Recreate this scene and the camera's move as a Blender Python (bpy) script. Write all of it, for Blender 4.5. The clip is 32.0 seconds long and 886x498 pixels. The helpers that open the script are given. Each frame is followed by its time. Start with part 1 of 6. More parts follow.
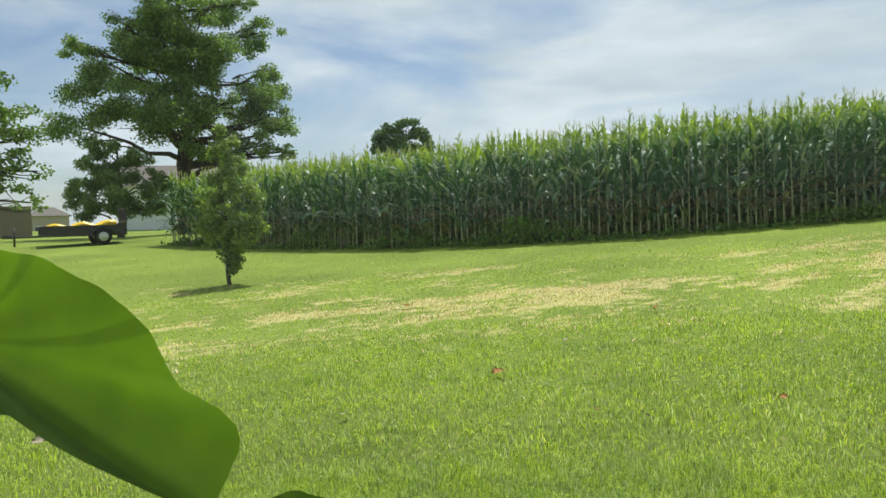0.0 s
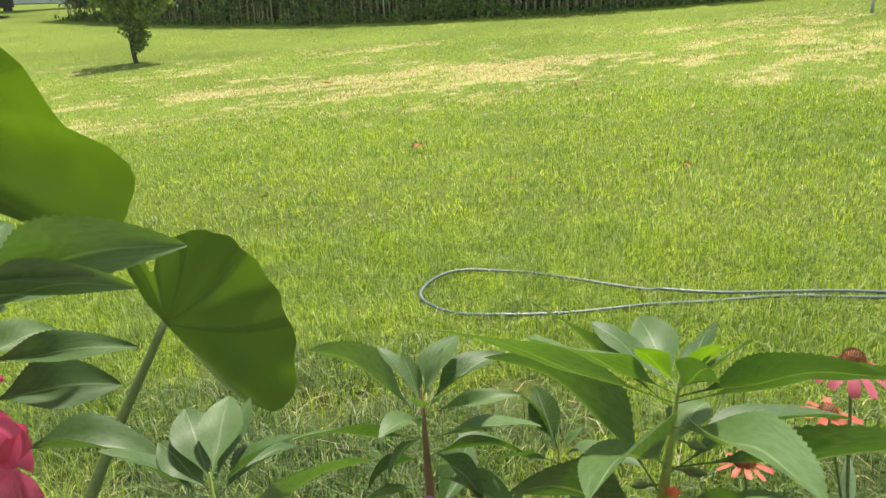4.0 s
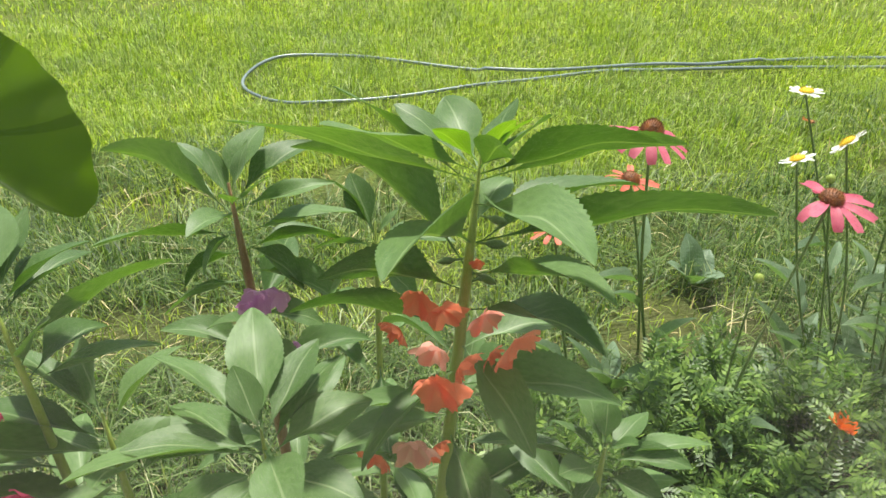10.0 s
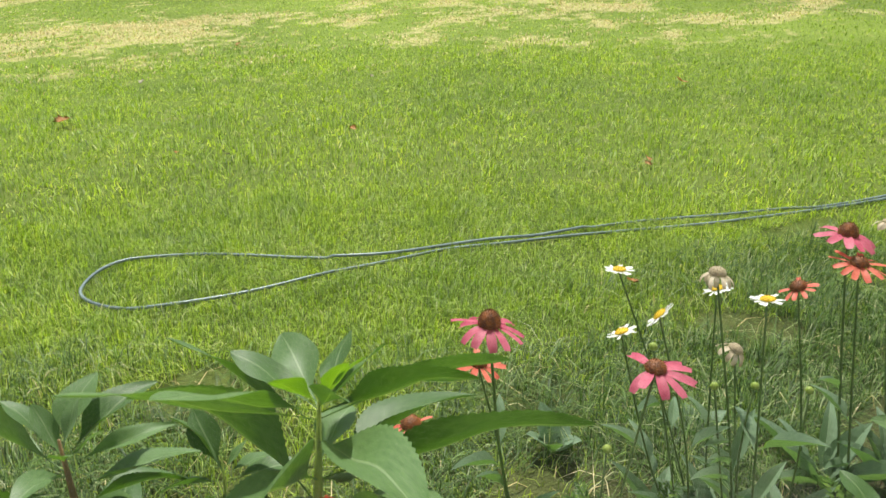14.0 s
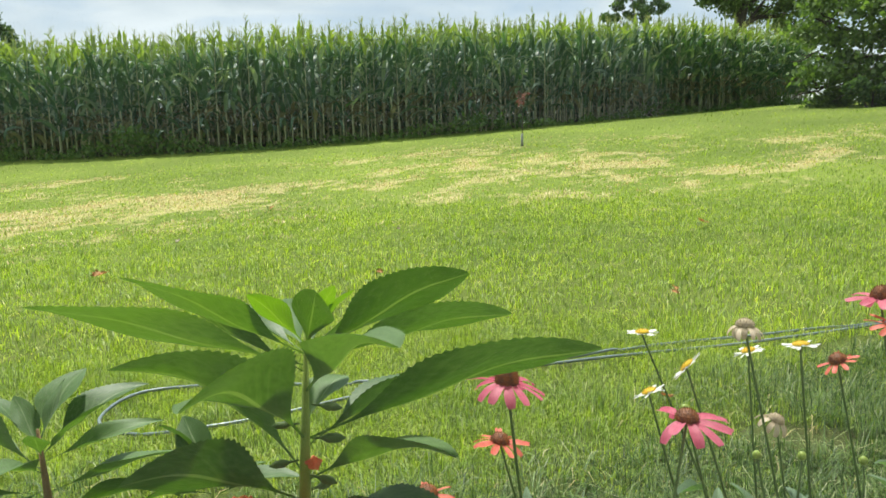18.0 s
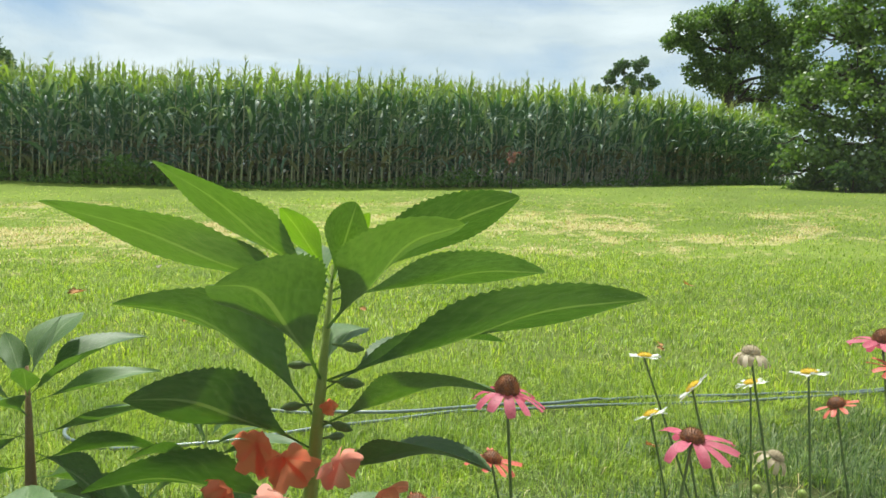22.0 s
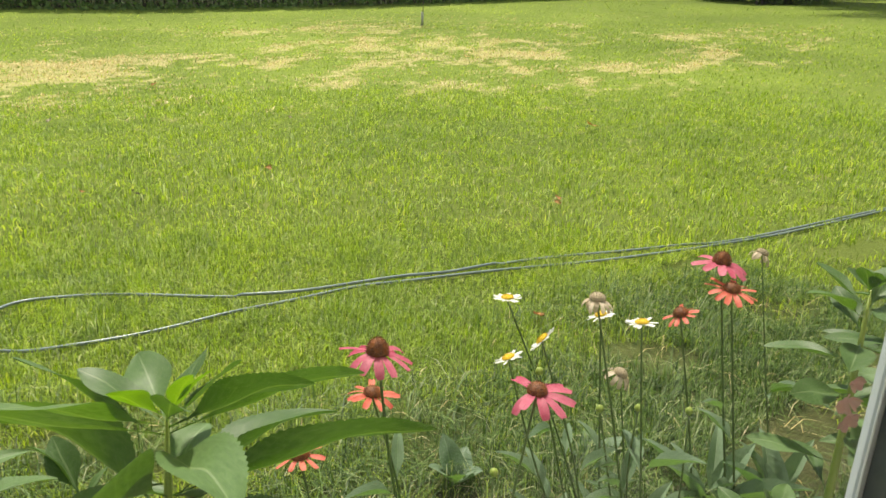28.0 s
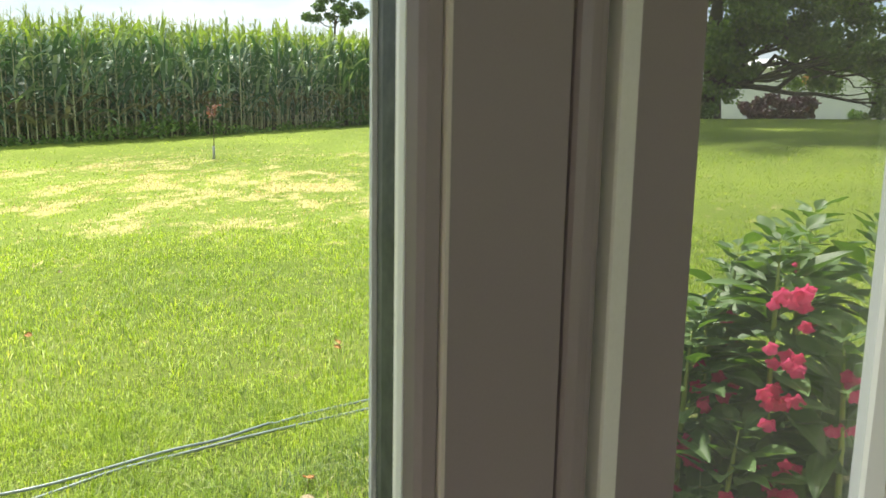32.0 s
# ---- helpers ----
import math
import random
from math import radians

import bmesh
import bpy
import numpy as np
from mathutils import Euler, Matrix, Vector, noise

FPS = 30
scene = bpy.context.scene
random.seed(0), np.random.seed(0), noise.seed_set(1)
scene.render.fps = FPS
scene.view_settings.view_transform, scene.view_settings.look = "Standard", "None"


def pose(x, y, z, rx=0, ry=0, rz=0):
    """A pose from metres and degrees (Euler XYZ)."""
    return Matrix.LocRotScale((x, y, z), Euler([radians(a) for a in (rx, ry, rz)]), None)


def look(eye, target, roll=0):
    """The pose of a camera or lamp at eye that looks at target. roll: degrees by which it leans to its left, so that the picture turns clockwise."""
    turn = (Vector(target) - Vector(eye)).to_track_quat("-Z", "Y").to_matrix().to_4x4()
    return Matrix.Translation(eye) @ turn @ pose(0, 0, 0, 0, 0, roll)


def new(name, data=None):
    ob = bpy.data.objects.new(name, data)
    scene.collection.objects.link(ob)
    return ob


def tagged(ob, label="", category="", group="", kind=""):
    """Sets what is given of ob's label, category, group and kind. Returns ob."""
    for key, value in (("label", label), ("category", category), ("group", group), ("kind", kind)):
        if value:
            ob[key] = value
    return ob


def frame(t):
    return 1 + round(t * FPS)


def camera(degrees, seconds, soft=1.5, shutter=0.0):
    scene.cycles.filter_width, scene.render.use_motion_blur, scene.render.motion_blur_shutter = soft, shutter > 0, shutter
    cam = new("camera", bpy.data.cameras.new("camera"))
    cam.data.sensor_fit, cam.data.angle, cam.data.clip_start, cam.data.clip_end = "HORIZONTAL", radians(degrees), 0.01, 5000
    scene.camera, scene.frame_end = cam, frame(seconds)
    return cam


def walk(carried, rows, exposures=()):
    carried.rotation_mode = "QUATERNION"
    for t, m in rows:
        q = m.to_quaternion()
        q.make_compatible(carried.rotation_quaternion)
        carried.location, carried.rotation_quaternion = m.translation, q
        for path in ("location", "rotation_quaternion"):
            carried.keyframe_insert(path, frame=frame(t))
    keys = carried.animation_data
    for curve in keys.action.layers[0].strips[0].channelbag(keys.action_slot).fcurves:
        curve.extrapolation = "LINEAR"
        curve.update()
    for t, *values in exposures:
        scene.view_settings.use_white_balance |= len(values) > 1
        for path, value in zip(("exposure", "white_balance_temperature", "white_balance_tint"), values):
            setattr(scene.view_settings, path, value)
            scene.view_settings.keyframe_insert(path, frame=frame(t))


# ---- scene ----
# ---- camera ----
cam = camera(61.55, 32.0, soft=1.5, shutter=0.3)
PATH = [
    (0, pose(-0.0000, -0.0000, 1.0000, 88.194, 1.884, -0.000)),
    (0.5, pose(0.0005, 0.0052, 0.9949, 86.750, 2.111, -1.027)),
    (1, pose(0.0019, 0.0014, 0.9946, 84.711, 1.981, -1.694)),
    (1.5, pose(0.0143, -0.0054, 0.9717, 82.554, 1.552, -2.023)),
    (2, pose(0.0190, -0.0111, 0.9601, 80.468, 1.143, -2.473)),
    (2.5, pose(0.0274, -0.0141, 0.9535, 78.317, 0.978, -3.280)),
    (3, pose(0.0291, -0.0158, 0.9517, 76.117, 0.855, -4.213)),
    (3.5, pose(0.0297, -0.0167, 0.9488, 73.954, 0.935, -4.980)),
    (5.5, pose(0.0419, -0.0020, 0.9320, 63.110, 3.134, -8.154)),
    (6, pose(0.0439, -0.0036, 0.9296, 60.591, 3.382, -8.963)),
    (6.5, pose(0.0504, -0.0037, 0.9297, 58.277, 3.438, -9.963)),
    (7, pose(0.0528, -0.0044, 0.9270, 56.450, 3.246, -10.999)),
    (7.5, pose(0.0534, -0.0067, 0.9290, 55.356, 2.876, -11.990)),
    (8, pose(0.0531, -0.0027, 0.9319, 54.890, 2.154, -12.983)),
    (8.5, pose(0.0522, -0.0018, 0.9332, 54.643, 1.282, -14.180)),
    (9, pose(0.0561, -0.0018, 0.9350, 54.588, 0.318, -15.591)),
    (9.5, pose(0.0606, -0.0017, 0.9346, 54.568, -0.630, -16.868)),
    (10, pose(0.0602, -0.0037, 0.9357, 55.143, -1.167, -17.959)),
    (10.5, pose(0.0604, -0.0010, 0.9495, 56.542, -2.163, -19.350)),
    (11, pose(0.0590, 0.0003, 0.9690, 58.431, -3.234, -21.358)),
    (11.5, pose(0.0613, -0.0031, 0.9797, 60.275, -3.348, -23.779)),
    (12, pose(0.0620, -0.0062, 0.9911, 62.308, -1.883, -26.372)),
    (12.5, pose(0.0633, -0.0023, 0.9985, 64.744, 0.116, -28.766)),
    (13, pose(0.0594, -0.0096, 1.0032, 66.955, 1.118, -30.769)),
    (13.5, pose(0.0683, -0.0060, 1.0060, 67.832, 0.989, -31.566)),
    (14, pose(0.0748, -0.0115, 0.9877, 68.218, -0.971, -30.060)),
    (14.5, pose(0.1059, -0.0334, 0.9340, 68.016, -2.558, -27.086)),
    (16.5, pose(0.1143, -0.0117, 0.8770, 72.079, 0.229, -23.128)),
    (17, pose(0.1050, -0.0228, 0.8636, 74.560, 0.145, -24.649)),
    (17.5, pose(0.0975, -0.0497, 0.8395, 78.387, 1.594, -26.415)),
    (18, pose(0.0841, -0.0474, 0.8334, 81.272, 1.196, -28.153)),
    (18.5, pose(0.0812, -0.0484, 0.8334, 83.268, 1.394, -28.629)),
    (19, pose(0.0765, -0.0318, 0.8232, 82.488, 0.552, -28.697)),
    (19.5, pose(0.0770, -0.0364, 0.7926, 81.092, 0.965, -28.029)),
    (20, pose(0.0772, -0.0334, 0.7750, 79.966, 0.931, -27.723)),
    (20.5, pose(0.0797, -0.0302, 0.7649, 79.821, 0.679, -27.556)),
    (21, pose(0.0740, -0.0217, 0.7536, 80.724, -0.668, -27.436)),
    (21.5, pose(0.0659, -0.0173, 0.7537, 83.146, -2.184, -27.817)),
    (22, pose(0.0609, -0.0193, 0.7593, 85.588, -3.161, -29.144)),
    (22.5, pose(0.0666, -0.0142, 0.7567, 86.499, -3.379, -30.866)),
    (23, pose(0.0671, -0.0122, 0.7578, 86.173, -3.283, -32.149)),
    (23.5, pose(0.0663, -0.0099, 0.7588, 85.260, -2.992, -32.679)),
    (24, pose(0.0667, -0.0082, 0.7604, 83.525, -2.504, -32.443)),
    (24.5, pose(0.0754, -0.0033, 0.8018, 81.192, -2.111, -31.729)),
    (26.5, pose(0.0785, -0.0304, 0.9553, 71.620, -2.551, -30.009)),
    (27, pose(0.0895, -0.0402, 0.9656, 70.215, -2.582, -31.472)),
    (27.5, pose(0.0964, -0.0507, 0.9737, 70.507, -2.690, -33.333)),
    (28, pose(0.1069, -0.0653, 0.9785, 71.678, -2.370, -35.492)),
    (28.5, pose(0.1352, -0.0663, 0.9710, 72.651, -2.299, -37.531)),
    (29, pose(0.1705, -0.0723, 1.0112, 73.522, -2.355, -39.229)),
    (29.5, pose(0.1693, -0.1162, 1.0696, 74.176, -2.992, -41.235)),
    (30, pose(0.1602, -0.1342, 1.0862, 75.241, -3.405, -43.657)),
    (30.5, pose(0.1607, -0.1738, 1.1224, 76.334, -3.447, -45.497)),
    (31, pose(0.1703, -0.1829, 1.1333, 77.733, -2.872, -47.252)),
    (31.5, pose(0.1815, -0.1970, 1.1407, 79.387, -1.937, -48.830)),
    (32, pose(0.2019, -0.2216, 1.1482, 80.864, -1.010, -50.200)),
]
EXPOSURES = [(0, 0.0, 6350, 9), (3, 0.2, 6950, 11), (6, 0.45, 6550, 10), (9, 0.6, 6650, 10), (11, 0.45, 6500, 10), (13, 0.2, 6450, 10), (14, 0.2, 6450, 9), (17, 0.22, 6450, 9), (19, 0.18, 6350, 7), (21, 0.22, 6350, 6), (23, 0.2, 6300, 5), (24, 0.2, 6700, 10), (27, 0.18, 7050, 11), (29, 0.2, 7000, 11), (30, 0.38, 6600, 10), (31, 0.58, 6250, 9), (32, 0.75, 6800, 10)]
walk(cam, PATH, EXPOSURES)

# ---- the world's light ----
SUN_AZ, SUN_EL = radians(18), radians(65)      # azimuth from +y towards +x
world = bpy.data.worlds.new("sky")
scene.world = world
world.use_nodes = True
wn, wl = world.node_tree.nodes, world.node_tree.links
wn.clear()
w_out, w_bg = wn.new("ShaderNodeOutputWorld"), wn.new("ShaderNodeBackground")
w_sky = wn.new("ShaderNodeTexSky")
w_sky.sky_type, w_sky.sun_disc = "NISHITA", False
w_sky.sun_elevation, w_sky.sun_rotation = SUN_EL, SUN_AZ
w_gain = wn.new("ShaderNodeVectorMath")
w_gain.operation = "SCALE"
w_gain.inputs["Scale"].default_value = 0.10
w_tc, w_map = wn.new("ShaderNodeTexCoord"), wn.new("ShaderNodeMapping")
w_map.inputs["Scale"].default_value = (1.0, 1.0, 4.2)
w_map.inputs["Rotation"].default_value = (0.0, 0.12, 0.5)
w_n1, w_n2 = wn.new("ShaderNodeTexNoise"), wn.new("ShaderNodeTexNoise")
w_n1.inputs["Scale"].default_value, w_n1.inputs["Detail"].default_value = 2.1, 7.0
w_n1.inputs["Roughness"].default_value, w_n1.inputs["Distortion"].default_value = 0.55, 0.4
w_n2.inputs["Scale"].default_value, w_n2.inputs["Detail"].default_value = 5.5, 5.0
w_ramp, w_shade, w_mix = wn.new("ShaderNodeValToRGB"), wn.new("ShaderNodeValToRGB"), wn.new("ShaderNodeMix")
w_ramp.color_ramp.elements[0].position, w_ramp.color_ramp.elements[1].position = 0.38, 0.57
w_shade.color_ramp.elements[0].position, w_shade.color_ramp.elements[1].position = 0.3, 0.7
w_shade.color_ramp.elements[0].color, w_shade.color_ramp.elements[1].color = (0.54, 0.625, 0.685, 1), (0.79, 0.85, 0.88, 1)
w_mix.data_type = "RGBA"
wl.new(w_tc.outputs["Generated"], w_map.inputs["Vector"])
wl.new(w_map.outputs[0], w_n1.inputs["Vector"])
wl.new(w_map.outputs[0], w_n2.inputs["Vector"])
wl.new(w_n1.outputs["Fac"], w_ramp.inputs[0])
wl.new(w_n2.outputs["Fac"], w_shade.inputs[0])
wl.new(w_sky.outputs[0], w_gain.inputs[0])
wl.new(w_ramp.outputs[0], w_mix.inputs["Factor"])
wl.new(w_gain.outputs[0], w_mix.inputs["A"])
wl.new(w_shade.outputs[0], w_mix.inputs["B"])
wl.new(w_mix.outputs["Result"], w_bg.inputs["Color"])
w_bg.inputs["Strength"].default_value = 1.0
wl.new(w_bg.outputs[0], w_out.inputs[0])

sun = new("sun", bpy.data.lights.new("sun", "SUN"))
sun.data.energy, sun.data.angle, sun.data.color = 5.0, radians(3.0), (1.0, 0.95, 0.86)
sun_dir = Vector((math.sin(SUN_AZ) * math.cos(SUN_EL), math.cos(SUN_AZ) * math.cos(SUN_EL), math.sin(SUN_EL)))
sun.matrix_world = look(sun_dir * 50, (0, 0, 0))


# ---- materials ----
def node_mat(name):
    m = bpy.data.materials.new(name)
    m.use_nodes = True
    t = m.node_tree
    return m, t.nodes, t.links, t.nodes["Principled BSDF"]


def ramp(nodes, stops):
    r = nodes.new("ShaderNodeValToRGB")
    e = r.color_ramp.elements
    while len(e) < len(stops):
        e.new(0.5)
    for k, (p, c) in zip(e, stops):
        k.position, k.color = p, (*c, 1)
    return r


def noise_tex(nodes, links, scale, detail=4.0, coord="Object", stretch=None):
    tc, n = nodes.new("ShaderNodeTexCoord"), nodes.new("ShaderNodeTexNoise")
    n.inputs["Scale"].default_value, n.inputs["Detail"].default_value = scale, detail
    src = tc.outputs[coord]
    if stretch:
        mp = nodes.new("ShaderNodeMapping")
        mp.inputs["Scale"].default_value = stretch
        links.new(src, mp.inputs["Vector"])
        src = mp.outputs[0]
    links.new(src, n.inputs["Vector"])
    return n


def add_bump(nodes, links, bsdf, src, strength, dist=0.01):
    b = nodes.new("ShaderNodeBump")
    b.inputs["Strength"].default_value, b.inputs["Distance"].default_value = strength, dist
    links.new(src, b.inputs["Height"])
    links.new(b.outputs[0], bsdf.inputs["Normal"])


def surface(name, stops, scale=8.0, rough=0.6, bump=0.2, fine=60.0, metal=0.0, dist=0.005, stretch=None, spec=0.5):
    """A mottled surface: colour from broad noise broken by fine noise, and fine relief."""
    m, n, l, b = node_mat(name)
    n1, n2 = noise_tex(n, l, scale, 5, stretch=stretch), noise_tex(n, l, fine, 3, stretch=stretch)
    mix = n.new("ShaderNodeMath")
    mix.operation = "MULTIPLY_ADD"
    l.new(n2.outputs["Fac"], mix.inputs[0])
    mix.inputs[1].default_value = 0.45
    sub = n.new("ShaderNodeMath")
    sub.operation = "SUBTRACT"
    l.new(n1.outputs["Fac"], sub.inputs[0])
    sub.inputs[1].default_value = 0.22
    l.new(sub.outputs[0], mix.inputs[2])
    r = ramp(n, stops)
    l.new(mix.outputs[0], r.inputs[0])
    l.new(r.outputs[0], b.inputs["Base Color"])
    b.inputs["Roughness"].default_value, b.inputs["Metallic"].default_value = rough, metal
    b.inputs["Specular IOR Level"].default_value = spec
    add_bump(n, l, b, n2.outputs["Fac"], bump, dist)
    return m


def glow_through(m, n, l, b, colour, amount):
    """Lets light pass through a thin leaf or petal."""
    tr, mx = n.new("ShaderNodeBsdfTranslucent"), n.new("ShaderNodeMixShader")
    if isinstance(colour, tuple):
        tr.inputs["Color"].default_value = (*colour, 1)
    else:
        l.new(colour, tr.inputs["Color"])
    mx.inputs[0].default_value = amount
    l.new(b.outputs[0], mx.inputs[1])
    l.new(tr.outputs[0], mx.inputs[2])
    l.new(mx.outputs[0], n["Material Output"].inputs["Surface"])


def foliage(name, stops, thin=0.35, rough=0.45, spec=0.5, tint=(1.0, 1.25, 0.35), patch=0.0):
    """Small leaves in one mesh: each leaf its own tone."""
    m, n, l, b = node_mat(name)
    g = n.new("ShaderNodeNewGeometry")
    r = ramp(n, stops)
    l.new(g.outputs["Random Per Island"], r.inputs[0])
    colour = r.outputs[0]
    if patch:
        n1, n2 = noise_tex(n, l, patch, 4), noise_tex(n, l, patch * 7, 3)
        tone = ramp(n, ((0.30, (0.62, 0.74, 0.72)), (0.5, (0.98, 1.0, 1.0)), (0.70, (1.13, 1.11, 1.05))))
        mean = n.new("ShaderNodeMix")
        mean.inputs["Factor"].default_value = 0.42
        l.new(n1.outputs["Fac"], mean.inputs["A"])
        l.new(n2.outputs["Fac"], mean.inputs["B"])
        l.new(mean.outputs["Result"], tone.inputs[0])
        worn = n.new("ShaderNodeVectorMath")
        worn.operation = "MULTIPLY"
        l.new(r.outputs[0], worn.inputs[0])
        l.new(tone.outputs[0], worn.inputs[1])
        colour = worn.outputs[0]
    l.new(colour, b.inputs["Base Color"])
    b.inputs["Roughness"].default_value, b.inputs["Specular IOR Level"].default_value = rough, spec
    mul = n.new("ShaderNodeVectorMath")
    mul.operation = "MULTIPLY"
    l.new(colour, mul.inputs[0])
    mul.inputs[1].default_value = tint
    glow_through(m, n, l, b, mul.outputs[0], thin)
    return m


def veined(name, dark, light, vein, thin=0.35, side=16.0, rough=0.42, spec=0.55, tint=(1.1, 1.5, 0.35), slant=1.6, coat=0.0, veinw=0.22, fuzz=0.0):
    """A broad leaf: u runs from stalk to tip, v across; pale midrib and finer side veins."""
    m, n, l, b = node_mat(name)
    uv, sep = n.new("ShaderNodeUVMap"), n.new("ShaderNodeSeparateXYZ")
    l.new(uv.outputs[0], sep.inputs[0])

    def op(kind, a, c):
        k = n.new("ShaderNodeMath")
        k.operation = kind
        for i, s in enumerate((a, c)):
            if isinstance(s, (int, float)):
                k.inputs[i].default_value = s
            elif s is not None:
                l.new(s, k.inputs[i])
        return k.outputs[0]
    off = op("ABSOLUTE", op("SUBTRACT", sep.outputs[1], 0.5), None)
    rib = op("LESS_THAN", off, 0.022)
    wave = op("SINE", op("MULTIPLY", op("SUBTRACT", sep.outputs[0], op("MULTIPLY", off, slant * 0.5)), side * 6.283), None)
    veins = op("GREATER_THAN", wave, 0.93)
    n1, n2 = noise_tex(n, l, 22, 4), noise_tex(n, l, 160, 3)
    inf = n.new("ShaderNodeObjectInfo")
    base = ramp(n, ((0.25, dark), (0.75, light)))
    l.new(op("ADD", op("MULTIPLY", n1.outputs["Fac"], 0.7), op("MULTIPLY", op("SUBTRACT", inf.outputs["Random"], 0.2), 0.45)), base.inputs[0])
    mx = n.new("ShaderNodeMix")
    mx.data_type = "RGBA"
    l.new(op("MAXIMUM", op("MULTIPLY", rib, 0.5), op("MULTIPLY", veins, veinw)), mx.inputs["Factor"])
    l.new(base.outputs[0], mx.inputs["A"])
    mx.inputs["B"].default_value = (*vein, 1)
    l.new(mx.outputs["Result"], b.inputs["Base Color"])
    b.inputs["Roughness"].default_value, b.inputs["Specular IOR Level"].default_value = rough, spec
    b.inputs["Coat Weight"].default_value, b.inputs["Coat Roughness"].default_value = coat, 0.42
    b.inputs["Sheen Weight"].default_value, b.inputs["Sheen Roughness"].default_value = fuzz, 0.4
    h = op("ADD", op("MULTIPLY", wave, 0.35), op("MULTIPLY", n2.outputs["Fac"], 0.8))
    add_bump(n, l, b, h, 0.07, 0.0008)
    mul = n.new("ShaderNodeVectorMath")
    mul.operation = "MULTIPLY"
    l.new(mx.outputs["Result"], mul.inputs[0])
    mul.inputs[1].default_value = tint
    glow_through(m, n, l, b, mul.outputs[0], thin)
    return m


def petal_mat(name, inner, outer, thin=0.4):
    m, n, l, b = node_mat(name)
    n1 = noise_tex(n, l, 90, 4)
    inf = n.new("ShaderNodeObjectInfo")
    add = n.new("ShaderNodeMath")
    add.operation = "MULTIPLY_ADD"
    l.new(inf.outputs["Random"], add.inputs[0])
    add.inputs[1].default_value = 0.35
    l.new(n1.outputs["Fac"], add.inputs[2])
    r = ramp(n, ((0.3, inner), (0.95, outer)))
    l.new(add.outputs[0], r.inputs[0])
    l.new(r.outputs[0], b.inputs["Base Color"])
    b.inputs["Roughness"].default_value = 0.55
    add_bump(n, l, b, n1.outputs["Fac"], 0.25, 0.001)
    glow_through(m, n, l, b, r.outputs[0], thin)
    return m


M_BALSAM = veined("balsam_leaf", (0.060, 0.130, 0.026), (0.150, 0.255, 0.085), (0.34, 0.43, 0.24), thin=0.30, side=9.0, rough=0.55, spec=0.5, tint=(1.08, 1.3, 0.12), coat=0.14, fuzz=0.10, veinw=0.08)
M_FRESH = veined("fresh_balsam_leaf", (0.16, 0.28, 0.04), (0.25, 0.38, 0.07), (0.40, 0.50, 0.2), thin=0.45, side=11.0, rough=0.5, spec=0.4, tint=(1.1, 1.3, 0.12))
M_TARO = veined("elephant_ear_leaf", (0.055, 0.108, 0.006), (0.098, 0.168, 0.010), (0.030, 0.062, 0.004), thin=0.64, side=9.0, rough=0.30, tint=(1.5, 1.65, 0.12), slant=0.16, veinw=0.45, spec=0.4)
M_TAROSTALK = surface("elephant_ear_stalk", ((0.2, (0.11, 0.18, 0.035)), (0.8, (0.19, 0.27, 0.06))), 30, 0.45, 0.2, 200)
M_BLUELEAF = veined("grey_green_leaf", (0.15, 0.23, 0.13), (0.24, 0.33, 0.21), (0.36, 0.45, 0.32), thin=0.25, side=7.0)
M_STEM = surface("green_stem", ((0.2, (0.22, 0.31, 0.045)), (0.8, (0.34, 0.42, 0.085))), 30, 0.4, 0.2, 200)
M_STEM_RED = surface("reddish_stem", ((0.2, (0.20, 0.13, 0.05)), (0.8, (0.33, 0.20, 0.09))), 30, 0.4, 0.2, 200)
M_STEM_DARK = surface("dark_green_stem", ((0.2, (0.085, 0.15, 0.035)), (0.8, (0.16, 0.235, 0.065))), 60, 0.5, 0.2, 300)
M_CORAL = petal_mat("coral_petal", (1.0, 0.20, 0.09), (1.0, 0.36, 0.22), 0.78)
M_SALMON = petal_mat("salmon_petal", (0.96, 0.30, 0.22), (0.95, 0.55, 0.47), 0.68)
M_CRIMSON = petal_mat("crimson_petal", (0.66, 0.03, 0.11), (0.80, 0.12, 0.27), 0.45)
M_MAUVE = petal_mat("mauve_petal", (0.60, 0.22, 0.58), (0.80, 0.48, 0.76), 0.5)
M_BLUSH = petal_mat("pale_pink_petal", (0.72, 0.33, 0.30), (0.80, 0.52, 0.45))
M_PINK = petal_mat("pink_ray_petal", (0.60, 0.075, 0.15), (0.75, 0.19, 0.28), 0.38)
M_ORANGE = petal_mat("orange_ray_petal", (0.74, 0.11, 0.07), (0.80, 0.22, 0.14), 0.3)
M_WHITE = petal_mat("white_ray_petal", (0.80, 0.80, 0.74), (0.86, 0.86, 0.82), 0.25)
M_MARIGOLD = petal_mat("marigold_petal", (0.78, 0.14, 0.015), (0.85, 0.28, 0.02), 0.25)
M_DRYPETAL = petal_mat("withered_petal", (0.62, 0.46, 0.30), (0.78, 0.66, 0.50), 0.3)
M_YELLOW = surface("yellow_disc", ((0.2, (0.70, 0.42, 0.01)), (0.8, (0.85, 0.62, 0.03))), 80, 0.7, 0.8, 500, dist=0.002)
M_CONE = surface("brown_cone", ((0.25, (0.055, 0.018, 0.008)), (0.75, (0.40, 0.13, 0.022))), 90, 0.6, 0.6, 400, dist=0.002)
M_SEED = surface("faded_seed_head", ((0.2, (0.30, 0.23, 0.14)), (0.8, (0.52, 0.43, 0.28))), 60, 0.8, 0.6, 300, dist=0.002)

